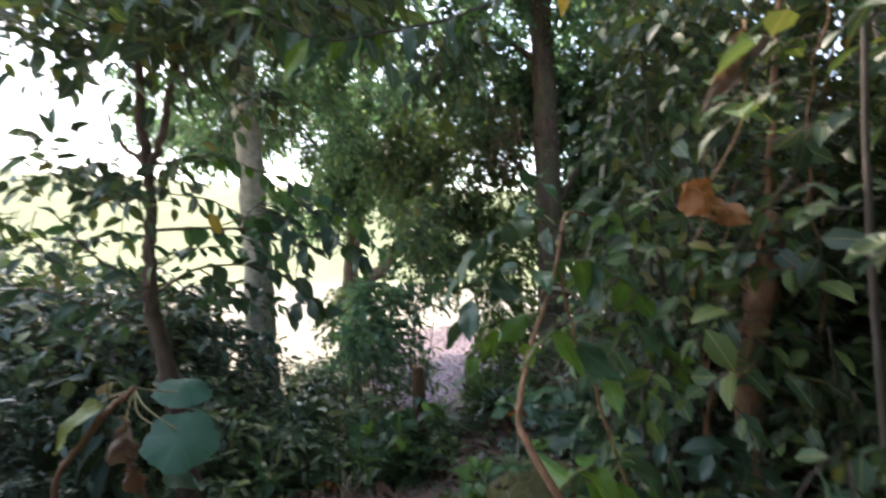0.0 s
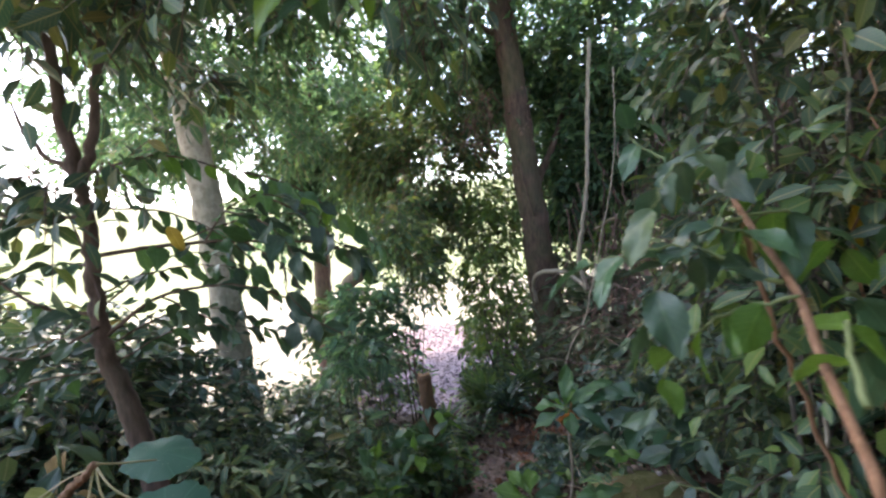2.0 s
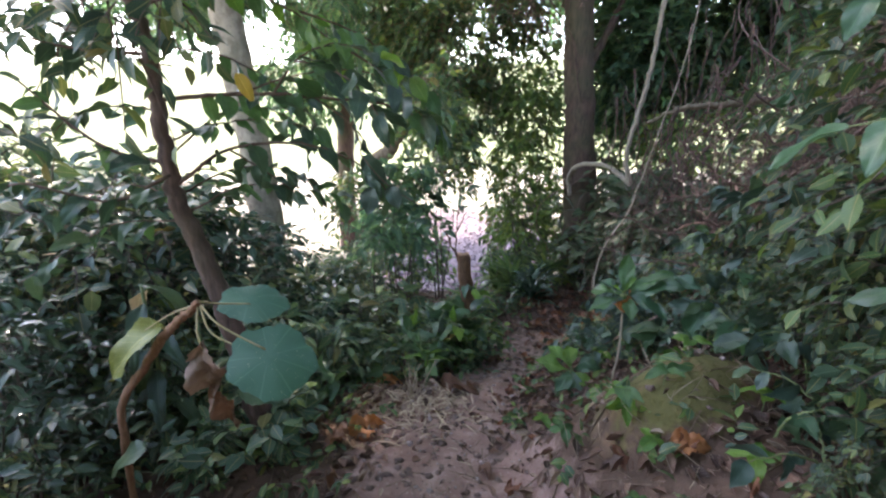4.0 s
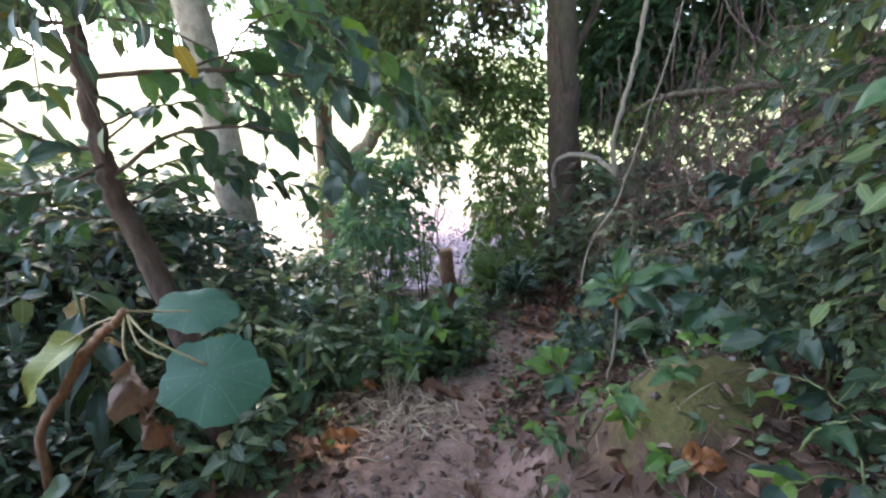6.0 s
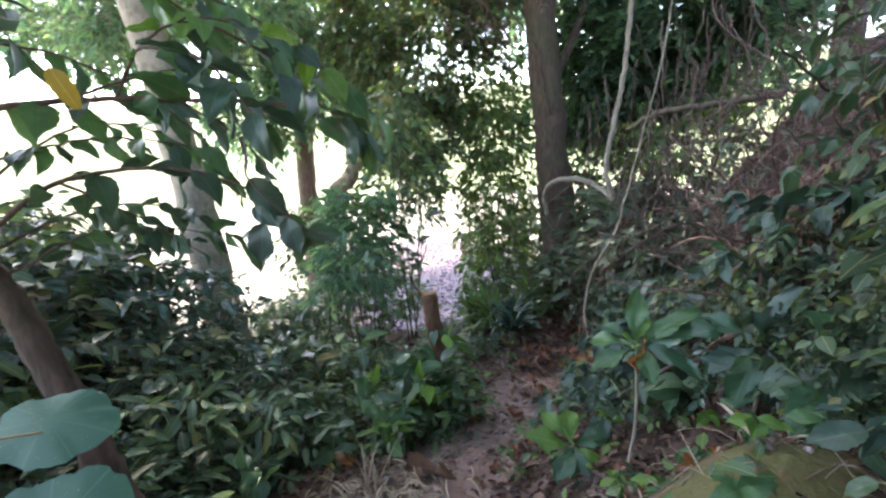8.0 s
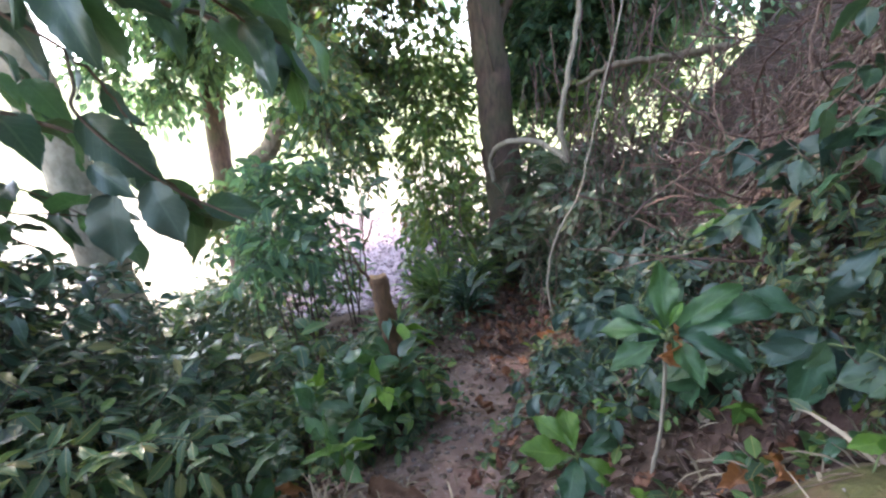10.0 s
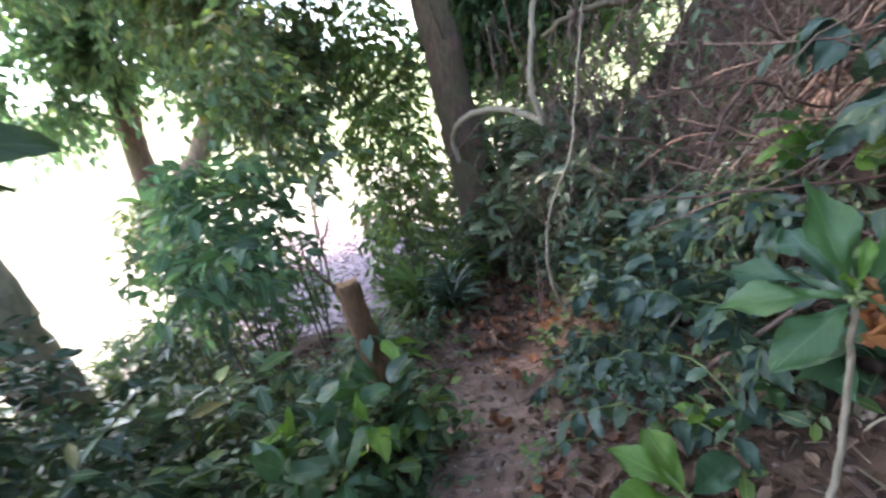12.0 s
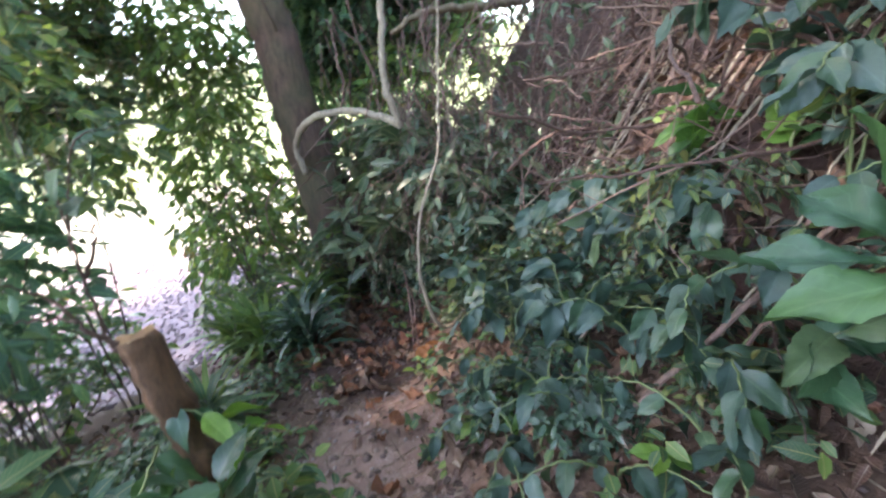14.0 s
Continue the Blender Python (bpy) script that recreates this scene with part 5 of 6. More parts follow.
# ---- cut stump with sprouts ----
def stump():
    z0 = gz(-0.37, 4.37)
    b = thing("tree_stump", (-0.37, 4.37, z0), "thin cut stump with sprouting twigs among undergrowth", "stump")
    tubes("trunk", [(curve_points([(-0.29, 4.25, z0 - 0.1), (-0.305, 4.28, -0.8), (-0.33, 4.33, -0.45), (-0.355, 4.37, -0.13)], 8, 0.003), [0.075, 0.068, 0.062, 0.06])], BARK_STUMP, b, sides=14, knob=0.09)
    a = np.linspace(0, 2 * np.pi, 14, endpoint=False)
    top = [(-0.355 + 0.057 * math.cos(t), 4.37 + 0.057 * math.sin(t), -0.127 + 0.012 * math.sin(3 * t)) for t in a] + [(-0.355, 4.37, -0.118)]
    mesh_ob("cut_face", top, [(14, i, (i + 1) % 14) for i in range(14)], CUT_WOOD, b, label="weathered brown cut wood")
    for k, pts in enumerate(([(-0.40, 4.37, -0.16), (-0.45, 4.36, -0.06), (-0.50, 4.36, 0.06), (-0.56, 4.35, 0.14)], [(-0.42, 4.37, -0.14), (-0.42, 4.37, 0.02), (-0.405, 4.37, 0.2), (-0.38, 4.37, 0.46)], [(-0.47, 4.36, -0.02), (-0.52, 4.4, 0.0), (-0.6, 4.42, 0.02)], [(-0.41, 4.37, 0.1), (-0.36, 4.38, 0.17), (-0.34, 4.38, 0.25)])):
        tubes("sprout", [(curve_points(pts, 6, 0.004), [0.011 if k == 0 else 0.007, 0.003])], BARK_DARK, b, sides=6)
    leafy_branch(b, [(-0.41, 4.37, 0.2), (-0.36, 4.36, 0.36), (-0.3, 4.34, 0.48), (-0.2, 4.3, 0.5)], 0.004, 9, 0.13, "lance", [BIG_DARK], 131, bark=BARK_DARK, width=1.3)
    leafy_branch(b, [(-0.56, 4.35, 0.14), (-0.7, 4.35, 0.2), (-0.85, 4.36, 0.18)], 0.004, 9, 0.13, "ovate", [BIG_DARK, BIG_MID], 132, bark=BARK_DARK)
    leafy_branch(b, [(-0.4, 4.37, -0.3), (-0.28, 4.25, -0.42), (-0.15, 4.15, -0.5)], 0.004, 8, 0.15, "lance", [BIG_FRESH, BIG_MID], 133, bark=STEM_GREEN, width=1.3)
    leafy_branch(b, [(-0.42, 4.33, -0.5), (-0.5, 4.15, -0.52), (-0.6, 3.95, -0.6)], 0.005, 8, 0.17, "ovate", [BIG_DARK, BIG_MID], 134, bark=STEM_GREEN)


stump()

# broad-leaved seedlings at the edge of the path
SEED = "broad-leaved seedlings by the path"
r_ = np.random.default_rng(15)
for k, (x, y, h) in enumerate(((-0.34, 4.12, 0.58), (-0.5, 4.2, 0.62), (-0.42, 3.98, 0.5), (-0.58, 4.12, 0.55), (-0.3, 4.12, 0.42), (-0.7, 3.55, 0.45), (-0.62, 3.75, 0.42), (-0.8, 3.95, 0.5), (-0.45, 4.05, 0.35), (-1.05, 3.6, 0.4), (-1.3, 3.9, 0.5), (-0.9, 4.35, 0.5), (0.5, 3.5, 0.16), (0.95, 3.75, 0.3), (0.62, 3.75, 0.14), (-1.7, 3.5, 0.5), (-1.35, 3.25, 0.35), (1.25, 3.4, 0.4), (0.72, 2.95, 0.25), (0.25, 2.5, 0.16), (0.15, 2.05, 0.16), (0.55, 1.75, 0.2), (0.7, 2.45, 0.2), (1.15, 3.1, 0.3))):
    z0 = gz(x, y)
    b = thing("seedling", (x, y, z0), "dark broad-leaved seedling at the edge of the path", "seedling", SEED)
    leafy_branch(b, [(x, y, z0 - 0.02), (x + 0.02, y - 0.02, z0 + h * 0.6), (x + r_.uniform(-0.08, 0.08), y - 0.08, z0 + h)], 0.006, 11 if h > 0.22 else 7, 0.17 if h > 0.22 else 0.1, "ovate", [BIG_DARK, BIG_MID, BIG_SAP, BIG_FRESH][k % 3:k % 3 + 2], 140 + k, 0.3, STEM_GREEN, hang=0.15)

# low weeds and creepers over the ground
r = np.random.default_rng(155)
P0 = []
while len(P0) < 650:
    x, y = r.uniform(-1.9, 2.4), r.uniform(1.7, 6.6)
    d = abs(float(path_gap(x, y)))
    if d > float(interp(y, [(2, 0.5), (3.4, 0.42), (5, 0.28), (7, 0.2)])) and r.uniform() < (1.0 if d < 1.3 else 0.5) and lawn_side(x, y) < -0.8:
        P0.append((x, y, gz(x, y) + r.uniform(0.01, 0.07)))
O = np.array(P0)
P, D, N, ln = twigs(r, O, np.column_stack([r.normal(0, 1, (len(O), 2)), r.uniform(0.2, 1.2, len(O))]), 0.1, 5, 0.2)
L = 0.06 * r.uniform(0.5, 1.4, len(P))
tagged(leaves("ground_weeds", P, D, N, L, L * 0.6, LEAF_MID), "small green weeds creeping over the earth", "weeds", kind="stuff")

# small seedlings, dry stalks and weeds on the mossy rim of the step
RIM = "seedlings on the mossy rim"
r = np.random.default_rng(158)
for k, (x, y, h) in enumerate(((0.3, 2.0, 0.07), (0.16, 2.0, 0.06), (0.2, 1.84, 0.05), (0.02, 2.3, 0.08), (0.5, 2.2, 0.08), (0.62, 1.9, 0.1), (0.1, 1.72, 0.06), (0.42, 1.66, 0.07), (-0.02, 2.56, 0.1), (0.7, 2.2, 0.1), (0.36, 2.42, 0.06), (0.72, 2.7, 0.12), (0.6, 2.6, 0.1), (0.86, 2.5, 0.12), (0.3, 2.62, 0.08), (0.62, 3.0, 0.12), (0.5, 3.12, 0.1))):
    z0 = gz(x, y)
    b = thing("rim_seedling", (x, y, z0), "tiny bright green seedling on brown mossy earth", "seedling", RIM)
    tubes("stem", [(curve_points([(x, y, z0 - 0.01), (x + 0.005, y, z0 + h * 0.5), (x, y - 0.01, z0 + h)], 4), [0.0025, 0.0015])], STEM_GREEN, b, sides=6)
    for m in range(4):
        a = m * 1.75 + k
        ln = r.uniform(0.055, 0.1)
        leaf_part(b, "ovate", (x, y - 0.01, z0 + h), (x + ln * math.cos(a), y - 0.01 + ln * math.sin(a), z0 + h + r.uniform(-0.02, 0.015)), BIG_FRESH if k % 3 else BIG_SAP, 1.0, (0, -0.3, 1), m)
n = 90
xy = np.column_stack([r.uniform(0.0, 0.85, n), r.uniform(1.55, 2.5, n)])
P = np.column_stack([xy, ground_z(xy[:, 0], xy[:, 1]) - 0.005])
tagged(leaves("dry_stalks", P, np.column_stack([r.normal(0, 0.8, (n, 2)), r.uniform(0.1, 1.1, n)]), r.normal(0, 1, (n, 3)), r.uniform(0.05, 0.17, n), 0.003, STRAW, None, BLADE), "thin dry grass stalks on the mossy earth", "dry grass", kind="stuff")

# glossy plants with drooping overlapping leaves on the bank
GLOSS = "glossy plants on the bank"
for k, (x, y, h, n, sz) in enumerate(((0.76, 3.3, 0.24, 12, 0.11), (0.86, 3.62, 0.36, 13, 0.12), (1.02, 3.38, 0.4, 13, 0.12), (1.12, 2.95, 0.35, 13, 0.12), (1.3, 3.15, 0.45, 15, 0.13), (0.95, 4.0, 0.36, 13, 0.11), (1.2, 3.75, 0.42, 14, 0.12), (1.38, 2.75, 0.35, 15, 0.13), (1.12, 4.3, 0.4, 13, 0.11), (0.45, 3.22, 0.14, 6, 0.1), (0.56, 3.02, 0.16, 6, 0.1), (0.6, 3.38, 0.16, 7, 0.1), (0.74, 3.08, 0.2, 7, 0.1), (0.86, 2.94, 0.22, 8, 0.1), (0.5, 3.58, 0.12, 6, 0.09), (0.68, 3.6, 0.18, 7, 0.1), (0.88, 3.2, 0.24, 8, 0.11), (0.76, 3.85, 0.18, 7, 0.1), (0.62, 4.02, 0.14, 6, 0.09), (0.98, 2.72, 0.22, 8, 0.11), (0.56, 1.56, 0.1, 5, 0.1), (0.72, 1.72, 0.16, 6, 0.1), (0.84, 1.98, 0.22, 8, 0.11), (0.78, 2.25, 0.2, 8, 0.1), (0.34, 3.42, 0.08, 5, 0.08))):
    z0 = gz(x, y)
    b = thing("glossy_plant", (x, y, z0), "dark bluish glossy plant with drooping leaves", "plant", GLOSS)
    for m in range(3):
        a = m * 2.1 + k
        leafy_branch(b, [(x, y, z0 - 0.02), (x + 0.04 * math.cos(a), y + 0.04 * math.sin(a), z0 + h * 0.6), (x + 0.14 * math.cos(a), y + 0.14 * math.sin(a), z0 + h), (x + 0.26 * math.cos(a), y + 0.26 * math.sin(a), z0 + h * 0.9)], 0.005, n, sz, "ovate", [BIG_GLOSS, BIG_GLOSS, BIG_DARK], 300 + 5 * k + m, 0.3, STEM_GREEN, hang=0.55)

# narrow-leaved tufts
TUFT = "narrow-leaved tufts"
for k, (x, y, s, m_) in enumerate(((0.6, 5.85, 0.4, LEAF_BLUISH), (0.7, 6.3, 0.38, LEAF_BLUISH), (0.4, 6.35, 0.5, LEAF_FRESH), (0.25, 6.7, 0.45, LEAF_FRESH), (1.35, 6.75, 0.4, LEAF_DARK), (-0.2, 5.6, 0.4, LEAF_MID), (1.0, 6.75, 0.5, LEAF_FRESH))):
    z0 = gz(x, y)
    r = np.random.default_rng(160 + k)
    n = 70
    b = thing("leaf_tuft", (x, y, z0), "tuft of narrow arching leaves by the path's end", "plant", TUFT)
    a = r.uniform(0, 2 * np.pi, n)
    el = r.uniform(0.2, 1.2, n)
    D = np.stack([np.cos(a) * np.cos(el), np.sin(a) * np.cos(el), np.sin(el)], -1)
    P = np.array([x, y, z0]) + D * 0.05 + np.stack([0 * a, 0 * a, r.uniform(0, 0.5, n) * s * 1.2], -1)
    leaves("leaf_mass", P, D, np.array([0, 0, 1.0]) + r.normal(0, 0.2, (n, 3)), s * r.uniform(0.5, 1, n), s * 0.1, m_, b, BLADE)
    tubes("stem", [([(x, y, z0 - 0.03), (x, y, z0 + s * 0.7)], [0.012, 0.006])], BARK_GREY, b, sides=6)


# strap-leaved plant at the foot of the slender tree
def strap_plant():
    z0 = gz(-2.15, 2.7)
    b = thing("strap_leaved_plant", (-2.15, 2.7, z0), "strap-leaved plant with some dry tan leaves", "plant")
    tubes("stem", [(curve_points([(-2.15, 2.7, z0 - 0.03), (-2.13, 2.68, -0.3), (-2.1, 2.66, 0.3)], 6), [0.014, 0.008])], STEM_GREEN, b, sides=8)
    r = np.random.default_rng(165)
    for k in range(14):
        a = k * 2.4
        z = 0.3 - 0.05 * k
        p = (-2.1 - 0.002 * k, 2.66, z)
        leaf_part(b, "lance", p, (p[0] + 0.3 * math.cos(a), p[1] + 0.3 * math.sin(a), z - r.uniform(-0.05, 0.2)), BIG_TAN if k in (1, 6) else BIG_DARK, 0.9, (0.2 * math.cos(a), 0.2 * math.sin(a), 1), 2)


BIG_TAN = leaf_mat("big_leaf_tan", [(0.0, (0.36, 0.24, 0.14)), (1.0, (0.45, 0.32, 0.2))], 0.7, 0.3, "object", 0.3)
strap_plant()

# withered creeper in front of the large trunk
r = np.random.default_rng(166)
b = thing("withered_creeper", (1.3, 7.35, 2.4), "withered rust-brown creeper hanging on the large trunk", "creeper")
n = 110
O = np.array([0.95, 7.4, 2.75]) + r.normal(0, 1, (n, 3)) * np.array([0.3, 0.22, 0.33])
P, D, N, ln = twigs(r, O, r.normal(0, 1, (n, 3)) + np.array([0, 0, -0.6]), 0.22, 6, 0.5)
leaves("foliage", P, D, N, 0.07 * r.uniform(0.6, 1.3, len(P)), 0.03, LEAF_RUSTY, b, LEAF2)
tagged(twig_mesh("branchwork", ln, 0.005, BARK_LIANA, b), kind="stuff")
tubes("stem", [(curve_points([(1.46, 7.08, 1.2), (1.3, 7.1, 2.0), (1.0, 7.3, 2.6), (0.9, 7.4, 3.2)], 6, 0.01), [0.012, 0.008])], BARK_RED, b, sides=6)


# ---- climbers close to the start ----
def climbers():
    b = thing("woody_climber", (0.36, 0.95, gz(0.36, 0.95)), "reddish-brown climber stem with fresh green leaves", "climber")
    tubes("stem", [(curve_points([(0.5, 0.72, gz(0.5, 0.72) - 0.05), (0.42, 0.74, 0.36), (0.3, 0.77, 0.68), (0.215, 0.83, 0.82), (0.198, 0.86, 0.85), (0.2, 0.88, 0.89), (0.23, 0.96, 0.97), (0.27, 1.04, 1.04), (0.33, 1.2, 1.13), (0.375, 1.34, 1.24), (0.42, 1.42, 1.27), (0.5, 1.5, 1.26)], 8), [0.008, 0.007, 0.0058, 0.005, 0.004])], BARK_BROWN, b, sides=10, knob=0.03)
    leafy_branch(b, [(0.2, 0.88, 0.95), (0.28, 0.98, 1.0), (0.36, 1.02, 0.95), (0.42, 1.02, 0.86)], 0.004, 7, 0.1, "ovate", [BIG_FRESH, BIG_MID], 171, bark=STEM_GREEN, hang=0.5)
    leafy_branch(b, [(0.24, 1.02, 1.05), (0.16, 1.1, 1.1), (0.06, 1.2, 1.08)], 0.004, 6, 0.11, "ovate", [BIG_MID, BIG_DARK], 172, bark=STEM_GREEN, hang=0.4)
    leafy_branch(b, [(0.26, 0.82, 0.76), (0.34, 0.9, 0.76), (0.42, 0.96, 0.68)], 0.004, 7, 0.1, "ovate", [BIG_FRESH], 173, bark=STEM_GREEN, hang=0.5)
    leafy_branch(b, [(0.36, 1.38, 1.23), (0.3, 1.5, 1.32), (0.36, 1.6, 1.4)], 0.004, 7, 0.1, "ovate", [BIG_DARK, BIG_MID], 174, bark=STEM_GREEN, hang=0.4)
    leafy_branch(b, [(0.38, 0.78, 0.52), (0.46, 0.88, 0.52), (0.55, 0.95, 0.44)], 0.004, 8, 0.11, "ovate", [BIG_FRESH, BIG_MID], 175, bark=STEM_GREEN, hang=0.4)
    leafy_branch(b, [(0.3, 1.2, 1.13), (0.42, 1.22, 1.13), (0.55, 1.25, 1.05)], 0.004, 8, 0.11, "ovate", [BIG_FRESH, BIG_DARK, BIG_MID], 176, bark=STEM_GREEN, hang=0.4)
    leafy_branch(b, [(0.4, 0.86, 0.62), (0.48, 0.95, 0.64), (0.56, 1.0, 0.58)], 0.004, 8, 0.08, "ovate", [BIG_FRESH], 177, bark=STEM_GREEN, hang=0.5)
    leafy_branch(b, [(0.46, 0.8, 0.36), (0.54, 0.9, 0.4), (0.62, 0.98, 0.36)], 0.004, 8, 0.08, "ovate", [BIG_FRESH, BIG_MID], 178, bark=STEM_GREEN, hang=0.5)
    leafy_branch(b, [(0.3, 1.12, 1.1), (0.22, 1.12, 1.12), (0.14, 1.1, 1.08), (0.08, 1.08, 1.0)], 0.003, 6, 0.09, "ovate", [BIG_DARK, BIG_MID, BIG_DARK], 180, bark=STEM_GREEN, hang=0.5)
    leafy_branch(b, [(0.26, 1.02, 1.03), (0.2, 1.08, 1.0), (0.14, 1.1, 0.95), (0.1, 1.1, 0.87)], 0.003, 6, 0.085, "ovate", [BIG_DARK, BIG_FRESH], 181, bark=STEM_GREEN, hang=0.6)
    leafy_branch(b, [(0.36, 1.28, 1.2), (0.26, 1.18, 1.24), (0.18, 1.14, 1.22), (0.12, 1.1, 1.16)], 0.003, 7, 0.085, "ovate", [BIG_DARK], 182, bark=STEM_GREEN, hang=0.4)
    leafy_branch(b, [(0.3, 0.77, 0.68), (0.4, 0.95, 0.72), (0.5, 1.1, 0.68), (0.56, 1.15, 0.58)], 0.004, 11, 0.09, "ovate", [BIG_FRESH, BIG_FRESH, BIG_MID], 183, bark=STEM_GREEN, hang=0.6)
    leafy_branch(b, [(0.5, 1.2, 0.98), (0.6, 1.25, 0.94), (0.68, 1.28, 0.84)], 0.004, 9, 0.09, "ovate", [BIG_FRESH, BIG_MID], 184, bark=STEM_GREEN, hang=0.6)
    leafy_branch(b, [(0.42, 1.42, 1.27), (0.52, 1.5, 1.3), (0.6, 1.52, 1.22)], 0.004, 9, 0.09, "ovate", [BIG_FRESH, BIG_DARK], 185, bark=STEM_GREEN, hang=0.6)
    tubes("stem", [(curve_points([(0.62, 1.02, gz(0.62, 1.02) - 0.03), (0.58, 1.12, 0.35), (0.51, 1.22, 0.58), (0.45, 1.24, 0.78), (0.37, 1.22, 0.98), (0.34, 1.22, 1.12)], 7, 0.003), [0.005, 0.004])], BARK_BROWN, b, sides=6, knob=0.05)
    r = np.random.default_rng(179)
    for k in range(9):
        x, y = r.uniform(0.7, 1.3), r.uniform(1.35, 1.75)
        z = gz(x, y)
        b = thing("thin_stem", (x, y, z), "thin bare brown stem rising through the bush", "stem", "stems in the bush")
        top = r.uniform(0.9, 2.2)
        tubes("stem", [(curve_points([(x, y, z - 0.03), (x + r.normal(0, 0.08), y - 0.05, z + top * 0.4), (x + r.normal(0, 0.14), y - 0.12, z + top * 0.75), (x + r.normal(0, 0.22), y - 0.1, z + top)], 7, 0.006, r), [r.uniform(0.003, 0.006), 0.002])], BARK_BROWN, b, sides=6)
    b = thing("dead_sapling", (0.96, 1.36, gz(0.96, 1.36)), "dead dark brown stem standing inside the bush", "dead sapling")
    tubes("stem", [(curve_points([(1.0, 1.38, gz(1.0, 1.38) - 0.05), (0.95, 1.36, 0.5), (0.9, 1.34, 0.8), (0.91, 1.33, 1.0), (0.94, 1.33, 1.16), (0.93, 1.33, 1.26)], 8, 0.004), [0.03, 0.036, 0.034, 0.04, 0.02])], BARK_BROWN, b, sides=10, knob=0.12)
    tubes("stem", [(curve_points([(0.88, 1.38, 0.7), (0.93, 1.4, 0.9), (0.98, 1.4, 1.3), (1.0, 1.42, 1.8), (1.04, 1.42, 2.4)], 8, 0.004), [0.014, 0.009])], BARK_BROWN, b, sides=8, knob=0.06)
    b = thing("bare_climber", (0.75, 1.53, gz(0.75, 1.53)), "thin bare climber with a yellow leaf", "climber")
    tubes("stem", [(curve_points([(0.7, 1.5, gz(0.7, 1.5) - 0.03), (0.74, 1.52, 0.5), (0.76, 1.53, 0.74), (0.8, 1.55, 1.02), (0.86, 1.57, 1.18), (0.92, 1.6, 1.34), (0.96, 1.62, 1.7)], 8, 0.003), [0.006, 0.004])], BARK_WHITE, b, sides=6)
    leaf_part(b, "ovate", (0.82, 1.5, 1.12), (0.83, 1.49, 1.0), BIG_YELLOW, 0.9, (0.2, -1, 0.2), 0, label="bright yellow leaf")
    leaf_part(b, "ovate", (0.84, 1.5, 1.1), (0.95, 1.49, 1.04), BIG_SAP, 1.1, (0.2, -1, 0.4), 1)
    b = thing("dead_leaf_spray", (0.808, 1.253, 1.755), "large orange-brown dead leaves hanging in the bush", "dead leaf")
    tubes("stalk", [(curve_points([(0.808, 1.253, 1.755), (0.779, 1.201, 1.496), (0.675, 1.150, 1.319)], 6), [0.004, 0.003])], BARK_BROWN, b, sides=6)
    leaf_part(b, "dry", (0.616, 1.127, 1.326), (0.727, 1.142, 1.222), BIG_ORANGE, 1.1, (-0.2, -1, 0.5), 1)
    leaf_part(b, "dry", (0.823, 1.246, 1.733), (0.727, 1.216, 1.541), BIG_DRY, 0.7, (0, -1, 0.2), 0)
    b = thing("yellow_hanging_leaf", (0.42, 1.5, 1.98), "yellow-orange dying leaf hanging overhead", "dead leaf")
    leaf_part(b, "lance", (0.42, 1.5, 2.08), (0.40, 1.5, 1.9), BIG_YELLOW, 1.2, (0, -1, 0.1), 0)
    tubes("stalk", [([(0.42, 1.5, 2.07), (0.5, 1.52, 2.25)], [0.003, 0.003])], STEM_GREEN, b, sides=6)


climbers()


